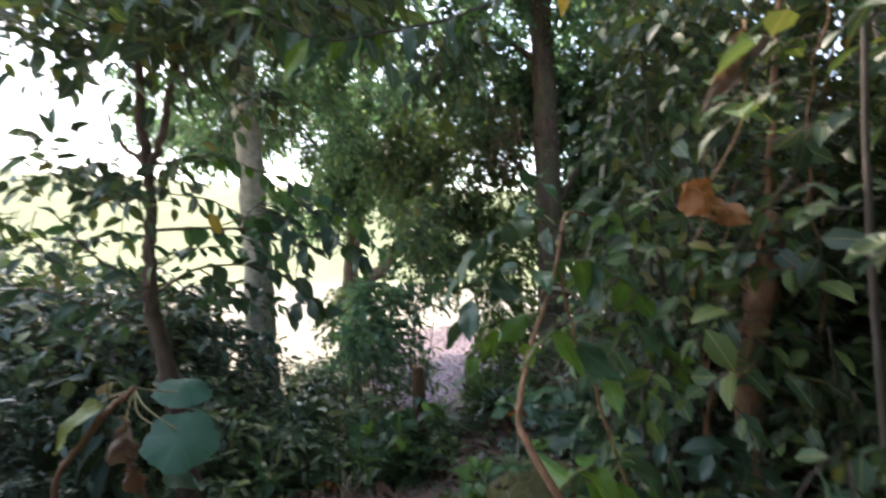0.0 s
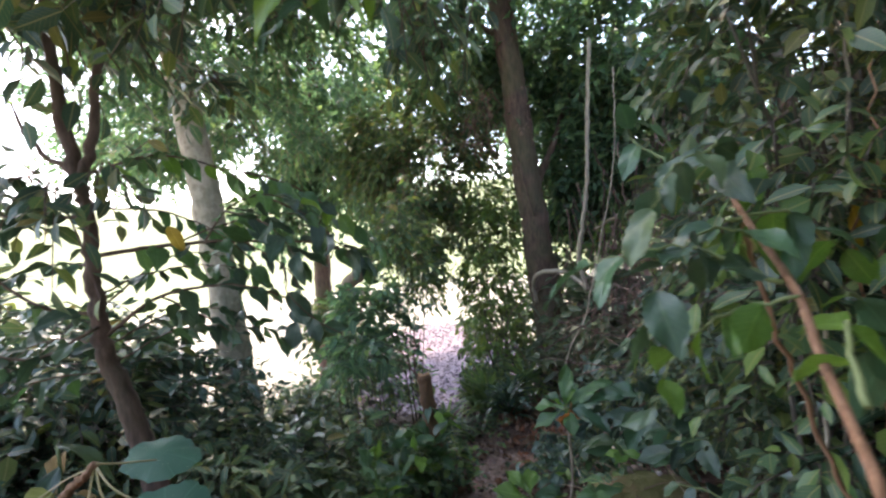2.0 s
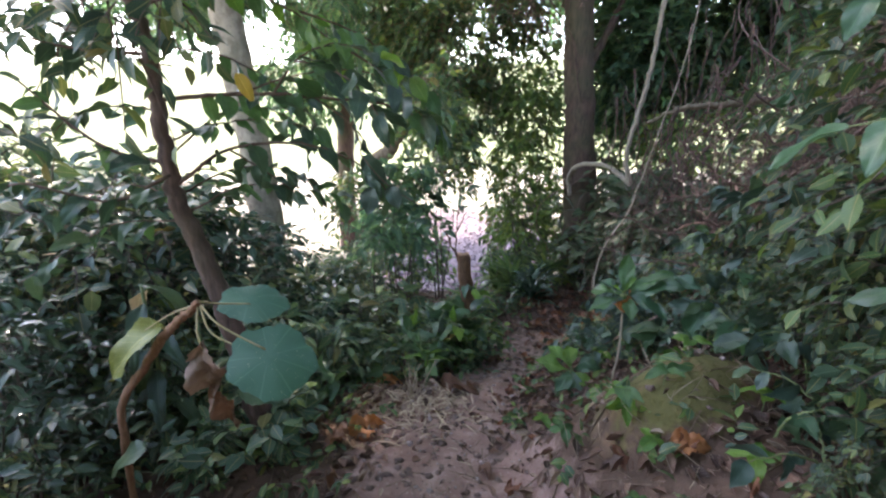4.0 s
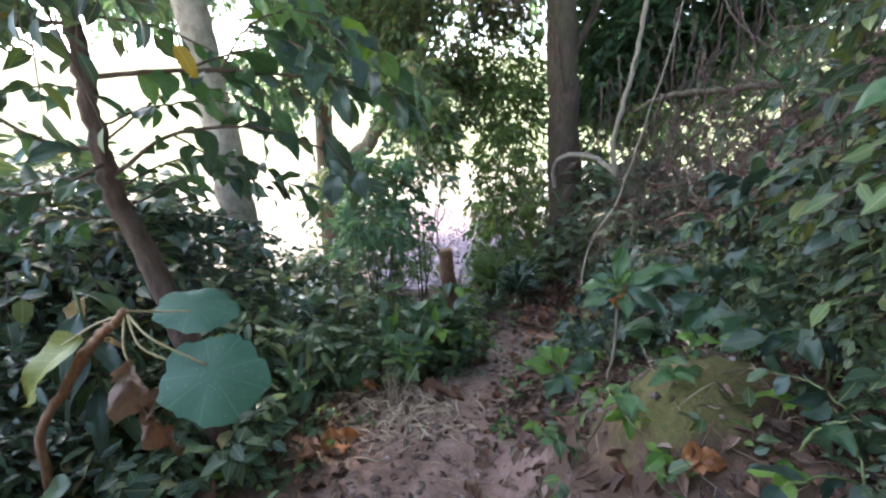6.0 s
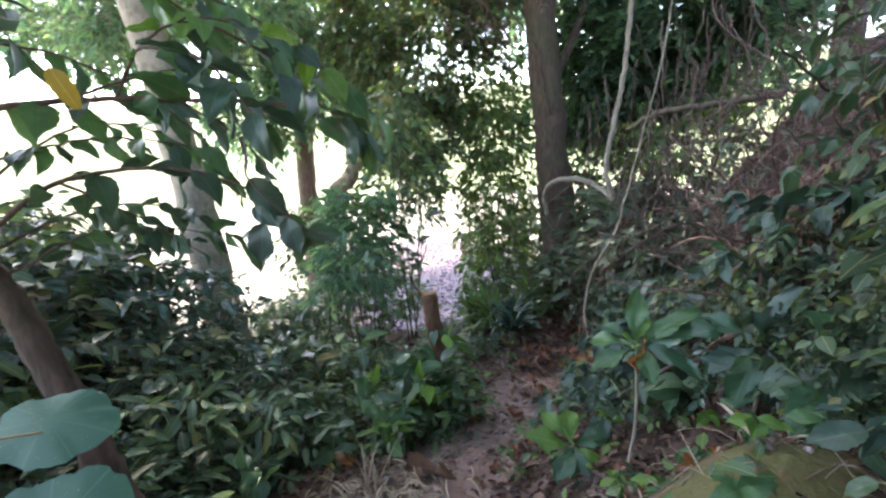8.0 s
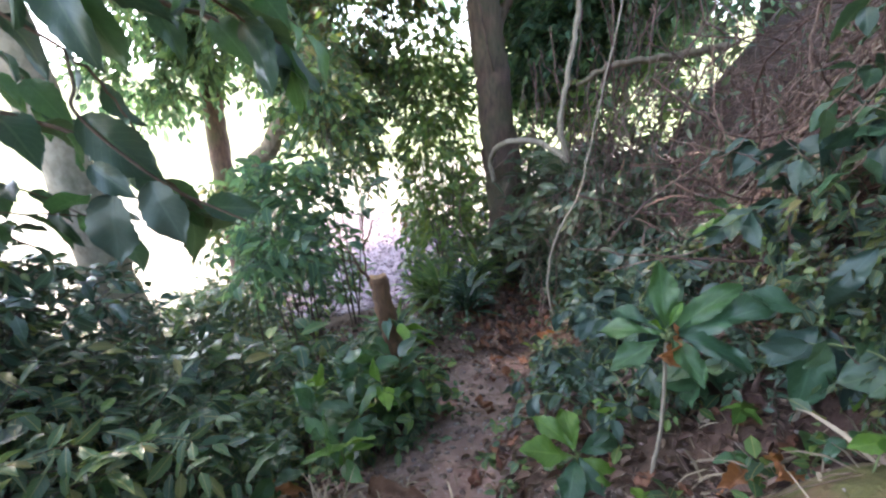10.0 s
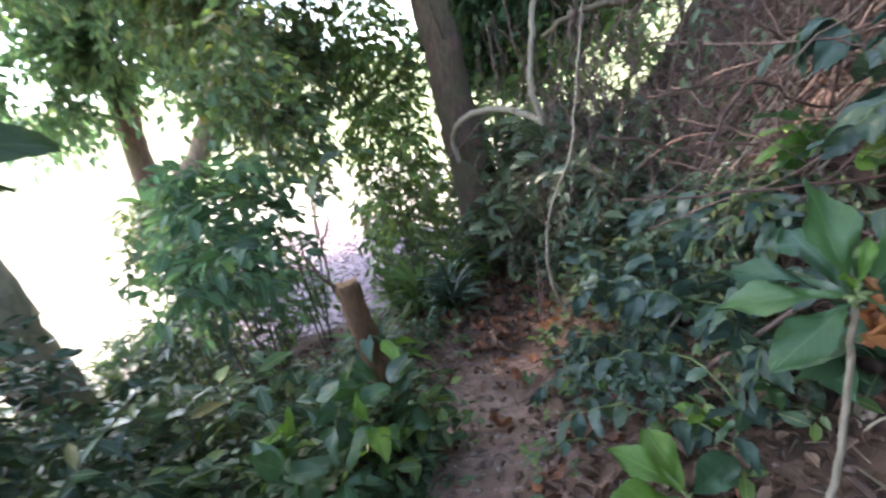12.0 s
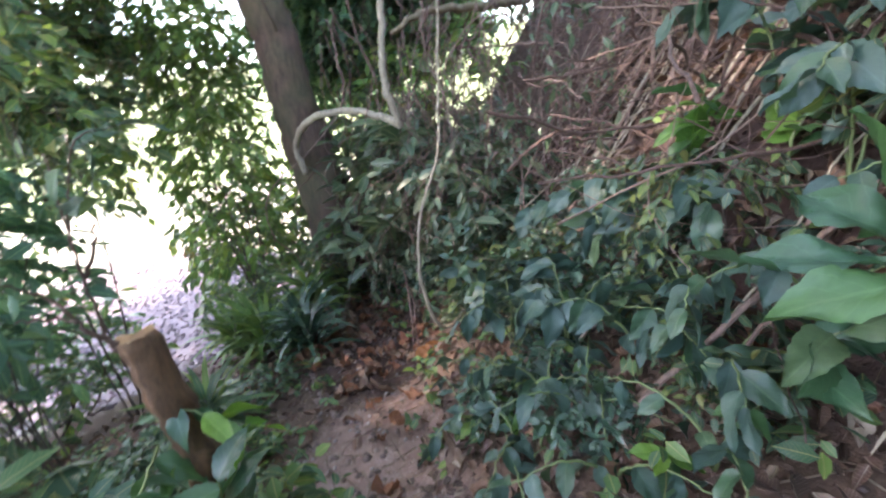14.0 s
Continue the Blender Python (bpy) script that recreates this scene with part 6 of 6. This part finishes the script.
# ---- lianas on the bank ----
def lianas():
    b = thing("arching_liana", (1.32, 7.0, 0.19), "pale arching liana beside the large trunk", "liana")
    tubes("stem", [(curve_points([(1.36, 7.02, -0.1), (1.32, 6.98, 0.19), (1.33, 6.5, 0.41), (1.56, 6.2, 0.42), (1.62, 5.85, 0.34), (1.66, 5.66, 0.27)], 8, 0.004), [0.03, 0.032, 0.028, 0.03])], BARK_WHITE, b, sides=8, knob=0.06)
    tubes("stem", [(curve_points([(1.66, 5.66, 0.24), (1.59, 5.66, 0.6), (1.66, 5.66, 1.0), (1.74, 5.66, 1.4), (1.80, 5.66, 1.95), (1.95, 5.7, 3.2)], 8, 0.005), [0.028, 0.024, 0.022])], BARK_WHITE, b, sides=8, knob=0.06)
    b = thing("hanging_liana", (1.06, 4.8, -0.85), "thin pale liana hanging down to the bank", "liana")
    tubes("stem", [(curve_points([(1.98, 5.2, 2.7), (1.86, 5.1, 1.7), (1.55, 4.95, 0.75), (1.31, 4.8, 0.15), (1.12, 4.8, -0.17), (1.03, 4.8, -0.53), (1.06, 4.8, -0.85), (1.16, 4.8, -0.98), (1.3, 4.82, -0.95), (1.5, 4.85, -0.85)], 8, 0.003), [0.006, 0.008, 0.012, 0.014])], BARK_WHITE, b, sides=6)
    b = thing("fallen_branch", (2.06, 6.0, 1.0), "bleached fallen branch lying across the bank", "branch")
    tubes("stem", [(curve_points([(1.9, 5.9, 0.95), (2.3, 5.95, 1.1), (3.0, 6.0, 1.14), (3.7, 6.0, 1.2)], 8, 0.01), [0.02, 0.035, 0.05])], BARK_TAN, b, sides=8, knob=0.06)
    r = np.random.default_rng(181)
    t = thing("liana_tangle", (2.2, 4.4, gz(2.2, 4.4)), "tangle of bare pinkish-brown lianas over the bank", "liana")
    thin = []
    for k in range(540):
        y0 = r.uniform(2.9, 6.6) if k < 380 else r.uniform(2.7, 4.9)
        x0 = float(interp(y0, PATH_X)) + (r.uniform(1.45, 3.1) if k < 380 else r.uniform(1.5, 3.3))
        c = np.array([x0, y0, gz(x0, y0) + 0.06 + r.uniform(0.0, 0.9) ** 1.5])
        a, el, ln = r.uniform(0, 2 * math.pi), r.uniform(-0.4, 1.3), r.uniform(0.35, 1.5)
        d = np.array([math.cos(a) * math.cos(el), math.sin(a) * math.cos(el), math.sin(el)])
        bow = unit(np.cross(d, r.normal(0, 1, 3))) * abs(r.normal(0, 0.6)) * ln
        pts = []
        for q in (-0.5, -0.17, 0.17, 0.5):
            x, y, z = c + d * ln * q + bow * (0.25 - q * q) + r.normal(0, 0.03, 3)
            pts.append((x, y, max(gz(x, y) + 0.02, z)))
        rad = r.choice([0.002, 0.0035, 0.0065, 0.01], p=[0.46, 0.38, 0.12, 0.04])
        line = curve_points(pts, 6, 0.005, r)
        if rad > 0.006:
            tubes("strand", [(line, [rad, rad * 0.6])], BARK_LIANA if k % 5 == 0 else BARK_VINE, t, sides=6)
        else:
            thin.append((line, [rad, rad * 0.5]))
    for k in range(44):
        y0 = r.uniform(3.0, 5.6)
        x0 = float(interp(y0, PATH_X)) + r.uniform(1.0, 1.9)
        a, ln, bow = r.uniform(0.45, 1.15), r.uniform(1.2, 2.5), r.normal(0.1, 0.22)
        pts = []
        for q in (0, 0.25, 0.5, 0.75, 1):
            across, up = ln * q * math.cos(a), ln * q * math.sin(a) - bow * q * (1 - q) * 2
            x, y = x0 + 0.8 * across + r.normal(0, 0.03), y0 - 0.6 * across + r.normal(0, 0.04)
            pts.append((x, y, gz(x0, y0) + 0.05 + up if q == 0 else max(gz(x, y) + 0.1, gz(x0, y0) + 0.1 + up)))
        line = curve_points(pts, 6, 0.006, r)
        rad = r.uniform(0.004, 0.009)
        tubes("strand", [(line, [rad, rad * 0.5])], BARK_WHITE if k % 2 == 0 else BARK_LIANA, t, sides=6)
        for m in range(3):
            p = line[int(r.uniform(0.2, 0.9) * len(line))]
            q = p + np.array([r.normal(0.05, 0.2), r.normal(-0.05, 0.15), r.normal(0.05, 0.22)])
            thin.append((curve_points([p, (p + q) / 2 + r.normal(0, 0.03, 3), q], 5, 0.003, r), [0.004, 0.002]))
    for k in range(110):
        y0 = r.uniform(4.9, 7.0)
        x0 = float(interp(y0, PATH_X)) + r.uniform(0.6, 1.5)
        zt = gz(x0, y0) + r.uniform(0.7, 1.7)
        x1, y1 = x0 - r.uniform(-0.25, 0.4), y0 + r.normal(0, 0.25)
        z1 = gz(x1, y1) + r.uniform(0.1, 0.8)
        thin.append((curve_points([(x0, y0, zt), (x0 + r.normal(0, 0.15), y0, zt * 0.65 + z1 * 0.35), (x1 + r.normal(0, 0.15), y1, zt * 0.3 + z1 * 0.7), (x1, y1, z1)], 6, 0.012, r), [0.004, 0.003]))
    for k in range(80):
        y0, x0 = r.uniform(5.3, 7.4), r.uniform(1.75, 3.3)
        zt = gz(x0, y0) + r.uniform(1.2, 3.0)
        x1, y1 = x0 + r.normal(-0.15, 0.35), y0 + r.normal(0, 0.25)
        z1 = gz(x1, y1) + r.uniform(0.1, 0.9)
        rad = r.choice([0.004, 0.006, 0.009])
        thin.append((curve_points([(x0, y0, zt), (x0 + r.normal(0, 0.2), y0, zt * 0.65 + z1 * 0.35), (x1 + r.normal(0, 0.2), y1, zt * 0.3 + z1 * 0.7), (x1, y1, z1)], 6, 0.015, r), [rad, rad * 0.7]))
    tagged(tubes("fine_strand", thin[::2], BARK_VINE, t, sides=4), kind="stuff")
    tagged(tubes("fine_strand", thin[1::2], BARK_LIANA, t, sides=4), kind="stuff")
    for k, (cx, cy, n, sp) in enumerate(((1.75, 5.6, 60, 0.4), (1.95, 6.3, 60, 0.45), (1.6, 4.9, 45, 0.35), (2.3, 5.2, 30, 0.5), (1.9, 4.2, 22, 0.5), (2.5, 4.5, 18, 0.5), (2.2, 3.7, 14, 0.4))):
        r = np.random.default_rng(400 + k)
        z0 = gz(cx, cy)
        c = thing("creeper", (cx, cy, z0), "dull green creeper hanging in the bare lianas", "creeper", "creepers in the lianas")
        xy = np.array([cx, cy]) + r.normal(0, sp, (n, 2)) * np.array([0.7, 1.0])
        O = np.column_stack([xy, ground_z(xy[:, 0], xy[:, 1]) + r.uniform(0.15, 1.3, n)])
        P, D, N, ln = twigs(r, O, r.normal(0, 1, (n, 3)) + np.array([0, 0, -0.9]), 0.26, 6, 0.6)
        L = 0.085 * r.uniform(0.4, 1.3, len(P))
        leaves("foliage", P, D, N, L, L * 0.42, LEAF_DULL, c)
        tagged(twig_mesh("branchwork", ln, 0.004, BARK_LIANA, c), kind="stuff")
        for m in range(4):
            e = O[m]
            tubes("stem", [(curve_points([(e[0], e[1], gz(e[0], e[1]) - 0.02), e + np.array([0.06, 0.02, -0.1]), e], 5, 0.004, r), [0.006, 0.004])], BARK_LIANA, c, sides=6)


lianas()


# ---- mound, litter, stones ----
def scatter(n, seed, test, xr, yr):
    r = np.random.default_rng(seed)
    out = []
    while len(out) < n:
        x, y = r.uniform(*xr), r.uniform(*yr)
        if r.uniform() < test(x, y):
            out.append((x, y))
    return out, r


def lie(x, y, r, tilt=0.35):
    e = 0.05
    nx, ny = (gz(x - e, y) - gz(x + e, y)) / (2 * e), (gz(x, y - e) - gz(x, y + e)) / (2 * e)
    return Vector((nx + r.normal(0, tilt), ny + r.normal(0, tilt), 1.0)).normalized()


BIG_RUST = leaf_mat("big_leaf_rust", [(0.0, (0.14, 0.05, 0.03)), (1.0, (0.3, 0.115, 0.055))], 0.7, 0.15, "object", 0.6, False, 0.12)


def litter():
    def dens(x, y):
        d = float(path_gap(x, y))
        w = 0.16 if abs(d) < 0.34 else 1.0
        w *= 1 - 0.8 * float(smooth(mound_shape(x, y), 0.05, 0.3))
        return w * (1.0 if d > -0.9 else 0.4) * (1.0 if lawn_side(x, y) < -0.5 else 0.0)
    spots, r = scatter(70, 191, dens, (-1.6, 1.9), (1.9, 6.4))
    for k, (x, y) in enumerate(spots):
        ln = r.uniform(0.08, 0.2)
        n = lie(x, y, r)
        a = r.uniform(0, 2 * math.pi)
        d = Vector((math.cos(a), math.sin(a), 0))
        d = (d - n * d.dot(n)).normalized()
        p = Vector((x, y, gz(x, y) + 0.02))
        ob = leaf_part(None, "dry", p - d * ln / 2, p + d * ln / 2, BIG_DRY if k % 15 else BIG_ORANGE, r.uniform(0.7, 1.1), n, int(r.integers(4)), "fallen_leaf")
        tagged(ob, "curled dry brown leaf lying on the ground", "dead leaf", "fallen leaves")
    for a, b2, w, k in (((-1.14, 3.7, -0.80), (-0.92, 3.6, -0.84), 0.9, 0), ((-0.58, 3.38, -0.80), (-0.32, 3.22, -0.80), 0.6, 2), ((-1.24, 2.74, -0.68), (-1.06, 2.58, -0.66), 1.1, 3), ((-1.14, 2.76, -0.66), (-0.92, 2.88, -0.62), 1.2, 0), ((-0.2, 4.05, -1.1), (-0.04, 4.1, -1.1), 0.9, 2), ((0.24, 1.8, 0.02), (0.36, 1.76, 0.03), 1.3, 0), ((0.62, 2.55, 0.02), (0.48, 2.5, 0.03), 1.1, 0), ((0.56, 2.42, 0.02), (0.7, 2.5, 0.03), 1.0, 0), ((0.98, 4.95, -0.9), (1.15, 4.9, -0.8), 1.1, 0), ((1.25, 2.75, -0.02), (1.45, 2.6, 0.05), 0.9, 3), ((0.9, 2.6, -0.2), (1.1, 2.5, -0.25), 0.9, 2)):
        ob = leaf_part(None, "dry", (a[0], a[1], gz(a[0], a[1]) + 0.05 if k != 1 else a[2]), (b2[0], b2[1], gz(b2[0], b2[1]) + 0.05 if k != 1 else b2[2]), BIG_ORANGE if k == 0 else BIG_DRY, w, (0, -0.5, 1), k, "fallen_leaf")
        tagged(ob, "large curled rusty-brown leaf on the ground", "dead leaf", "fallen leaves")
    extra, r = scatter(95, 196, lambda x, y: (0.15 if float(mound_shape(x, y)) > 0.25 else 1.0) if 0.25 < float(path_gap(x, y)) < 2.1 else 0.0, (-0.3, 1.5), (1.0, 3.6))
    for k, (x, y) in enumerate(extra):
        ln = r.uniform(0.05, 0.12)
        n = lie(x, y, r, 0.55)
        a = r.uniform(0, 2 * math.pi)
        d = Vector((math.cos(a), math.sin(a), 0))
        d = (d - n * d.dot(n)).normalized()
        p = Vector((x, y, gz(x, y) + 0.025))
        ob = leaf_part(None, "dry", p - d * ln / 2, p + d * ln / 2, BIG_RUST if k % 4 else BIG_DRY, r.uniform(0.7, 1.1), n, int(r.integers(4)), "fallen_leaf")
        tagged(ob, "curled dry rusty leaf lying on the bank", "dead leaf", "fallen leaves")
    hollow, r = scatter(120, 198, lambda x, y: 1.0 if math.hypot((x - 0.95) / 0.5, (y - 5.75) / 0.75) < 1 else 0.7 if y > 4.75 and abs(float(path_gap(x, y))) < 0.3 else (0.25 if 0.1 < float(path_gap(x, y)) < 0.75 and y < 5.6 else 0.0), (0.0, 1.7), (4.0, 6.6))
    for k, (x, y) in enumerate(hollow):
        ln = r.uniform(0.08, 0.17)
        n = lie(x, y, r, 0.5)
        a = r.uniform(0, 2 * math.pi)
        d = Vector((math.cos(a), math.sin(a), 0))
        d = (d - n * d.dot(n)).normalized()
        p = Vector((x, y, gz(x, y) + r.uniform(0.02, 0.05)))
        ob = leaf_part(None, "dry", p - d * ln / 2, p + d * ln / 2, BIG_RUST if k % 3 else BIG_DRY, r.uniform(0.7, 1.1), n, int(r.integers(4)), "fallen_leaf")
        tagged(ob, "curled red-brown leaf heaped in the hollow", "dead leaf", "fallen leaves")
    spots, r = scatter(8500, 192, lambda x, y: dens(x, y) * 1.0, (-2.2, 3.2), (0.8, 7.2))
    more, r = scatter(4800, 195, lambda x, y: 1.0 if math.hypot(x - 0.95, y - 6.0) < 0.55 or float(path_gap(x, y)) > (0.45 if y < 4.5 else 0.9) and float(mound_shape(x, y)) < 0.25 else 0.0, (-0.2, 2.6), (1.7, 6.6))
    s = np.array(spots + more)
    z = ground_z(s[:, 0], s[:, 1]) + r.uniform(0.004, 0.03, len(s))
    a = r.uniform(0, 2 * np.pi, len(s))
    ln = r.uniform(0.02, 0.085, len(s))
    ob = leaves("leaf_litter", np.column_stack([s, z]), np.stack([np.cos(a), np.sin(a), r.normal(0, 0.25, len(s))], -1), np.array([0, 0, 1.0]) + r.normal(0, 0.35, (len(s), 3)), ln, ln * r.uniform(0.3, 0.7, len(s)), LITTER, None, CURLED)
    tagged(ob, "brown crumbled leaf litter over the earth", "leaf litter", kind="stuff")
    spots, r = scatter(1300, 193, lambda x, y: 1.0 if abs(float(path_gap(x, y))) < 1.2 else 0.25, (-1.8, 2.6), (1.2, 6.4))
    lines = []
    for x, y in spots:
        a, l = r.uniform(0, 6.28), r.uniform(0.04, 0.2)
        dx, dy = l * math.cos(a), l * math.sin(a)
        p = [(x + q * dx, y + q * dy, gz(x + q * dx, y + q * dy) + 0.008 + 0.01 * r.uniform()) for q in (0, 0.5, 1)]
        lines.append(p)
    tagged(twig_mesh("twig_litter", np.array(lines), 0.0035, TWIG, None), "thin dry twigs scattered over the path", "twigs", kind="stuff")
    r = np.random.default_rng(194)
    n = 400
    ctr = np.array([(-0.85, 3.15), (-0.6, 3.05), (-0.75, 3.3), (0.6, 2.4), (-0.7, 3.1), (-0.95, 2.95)])[r.integers(6, size=n)]
    xy = ctr + r.normal(0, 0.19, (n, 2))
    a = r.uniform(0, 6.28, n)
    P = np.column_stack([xy, ground_z(xy[:, 0], xy[:, 1]) + 0.01])
    tagged(leaves("straw", P, np.stack([np.cos(a), np.sin(a), r.uniform(-0.1, 0.35, n)], -1), np.array([0, 0, 1.0]) + r.normal(0, 0.3, (n, 3)), r.uniform(0.05, 0.2, n), r.uniform(0.004, 0.015, n), STRAW, None, BLADE), "dry straw lying on the path", "straw", kind="stuff")
    b = thing("dry_grass_tuft", (-0.78, 3.25, gz(-0.78, 3.25)), "upright tuft of dry straw on the path", "grass tuft")
    n = 16
    D = np.stack([r.normal(0, 0.25, n), r.normal(0, 0.25, n), np.ones(n)], -1)
    leaves("blade", np.array([(-0.78, 3.25, gz(-0.78, 3.25) - 0.01)]) + r.normal(0, 0.02, (n, 3)) * np.array([1, 1, 0]), D, r.normal(0, 1, (n, 3)), r.uniform(0.15, 0.34, n), 0.008, STRAW, b, BLADE)


def stones(name, pts, sizes, seed, material, label, lift=0.3):
    r = np.random.default_rng(seed)
    base = np.array([(1, 0, 0), (-1, 0, 0), (0, 1, 0), (0, -1, 0), (0, 0, 1), (0, 0, -1), (0.62, 0.62, 0.5), (-0.6, 0.6, 0.45), (-0.6, -0.62, 0.5), (0.6, -0.6, 0.4)])
    fc = np.array([(4, 0, 6), (4, 6, 2), (4, 2, 7), (4, 7, 1), (4, 1, 8), (4, 8, 3), (4, 3, 9), (4, 9, 0), (0, 2, 6), (2, 1, 7), (1, 3, 8), (3, 0, 9), (5, 2, 0), (5, 1, 2), (5, 3, 1), (5, 0, 3)])
    n = len(pts)
    sc = np.asarray(sizes)[:, None] * r.uniform(0.6, 1.3, (n, 3)) * np.array([1, 1, 0.6])
    a = r.uniform(0, 6.28, n)
    v = base[None] * sc[:, None] * r.uniform(0.85, 1.15, (n, len(base), 1))
    x, y = v[..., 0] * np.cos(a)[:, None] - v[..., 1] * np.sin(a)[:, None], v[..., 0] * np.sin(a)[:, None] + v[..., 1] * np.cos(a)[:, None]
    p = np.asarray(pts)
    z = v[..., 2] + (ground_z(p[:, 0], p[:, 1]) + lift * sc[:, 2])[:, None]
    V = np.stack([x + p[:, :1], y + p[:, 1:2], z], -1).reshape(-1, 3)
    f = (fc[None] + (np.arange(n) * len(base))[:, None, None]).reshape(-1, 3)
    return tagged(mesh_ob(name, V, f, material, smooth_faces=False), label, "stones", kind="stuff")


litter()
pts, r = scatter(1500, 205, lambda x, y: 1.0 if abs(float(path_gap(x, y))) < 0.5 else 0.15, (-1.5, 1.6), (1.5, 6.3))
stones("clods", pts, 0.006 + 0.026 * r.uniform(0, 1, len(pts)) ** 2.5, 206, CLOD, "crumbled brown earth clods on the path", 0.1)
pts, r = scatter(800, 201, lambda x, y: 1.0 if abs(float(path_gap(x, y))) < 0.45 else 0.1, (-1.5, 1.6), (1.5, 6.2))
stones("pebbles", pts, 0.004 + 0.016 * r.uniform(0, 1, len(pts)) ** 2, 202, STONE, "small pale pebbles and clods on the path")
pts, r = scatter(3800, 203, lambda x, y: 1.0 if math.hypot((x + 0.2) / 2.4, (y - 11.7) / 4.3) < 1 else 0.0, (-2.8, 2.4), (7.6, 16))
stones("gravel", pts, r.uniform(0.015, 0.045, len(pts)), 204, GRAVEL, "lilac-grey gravel spread beside the field")
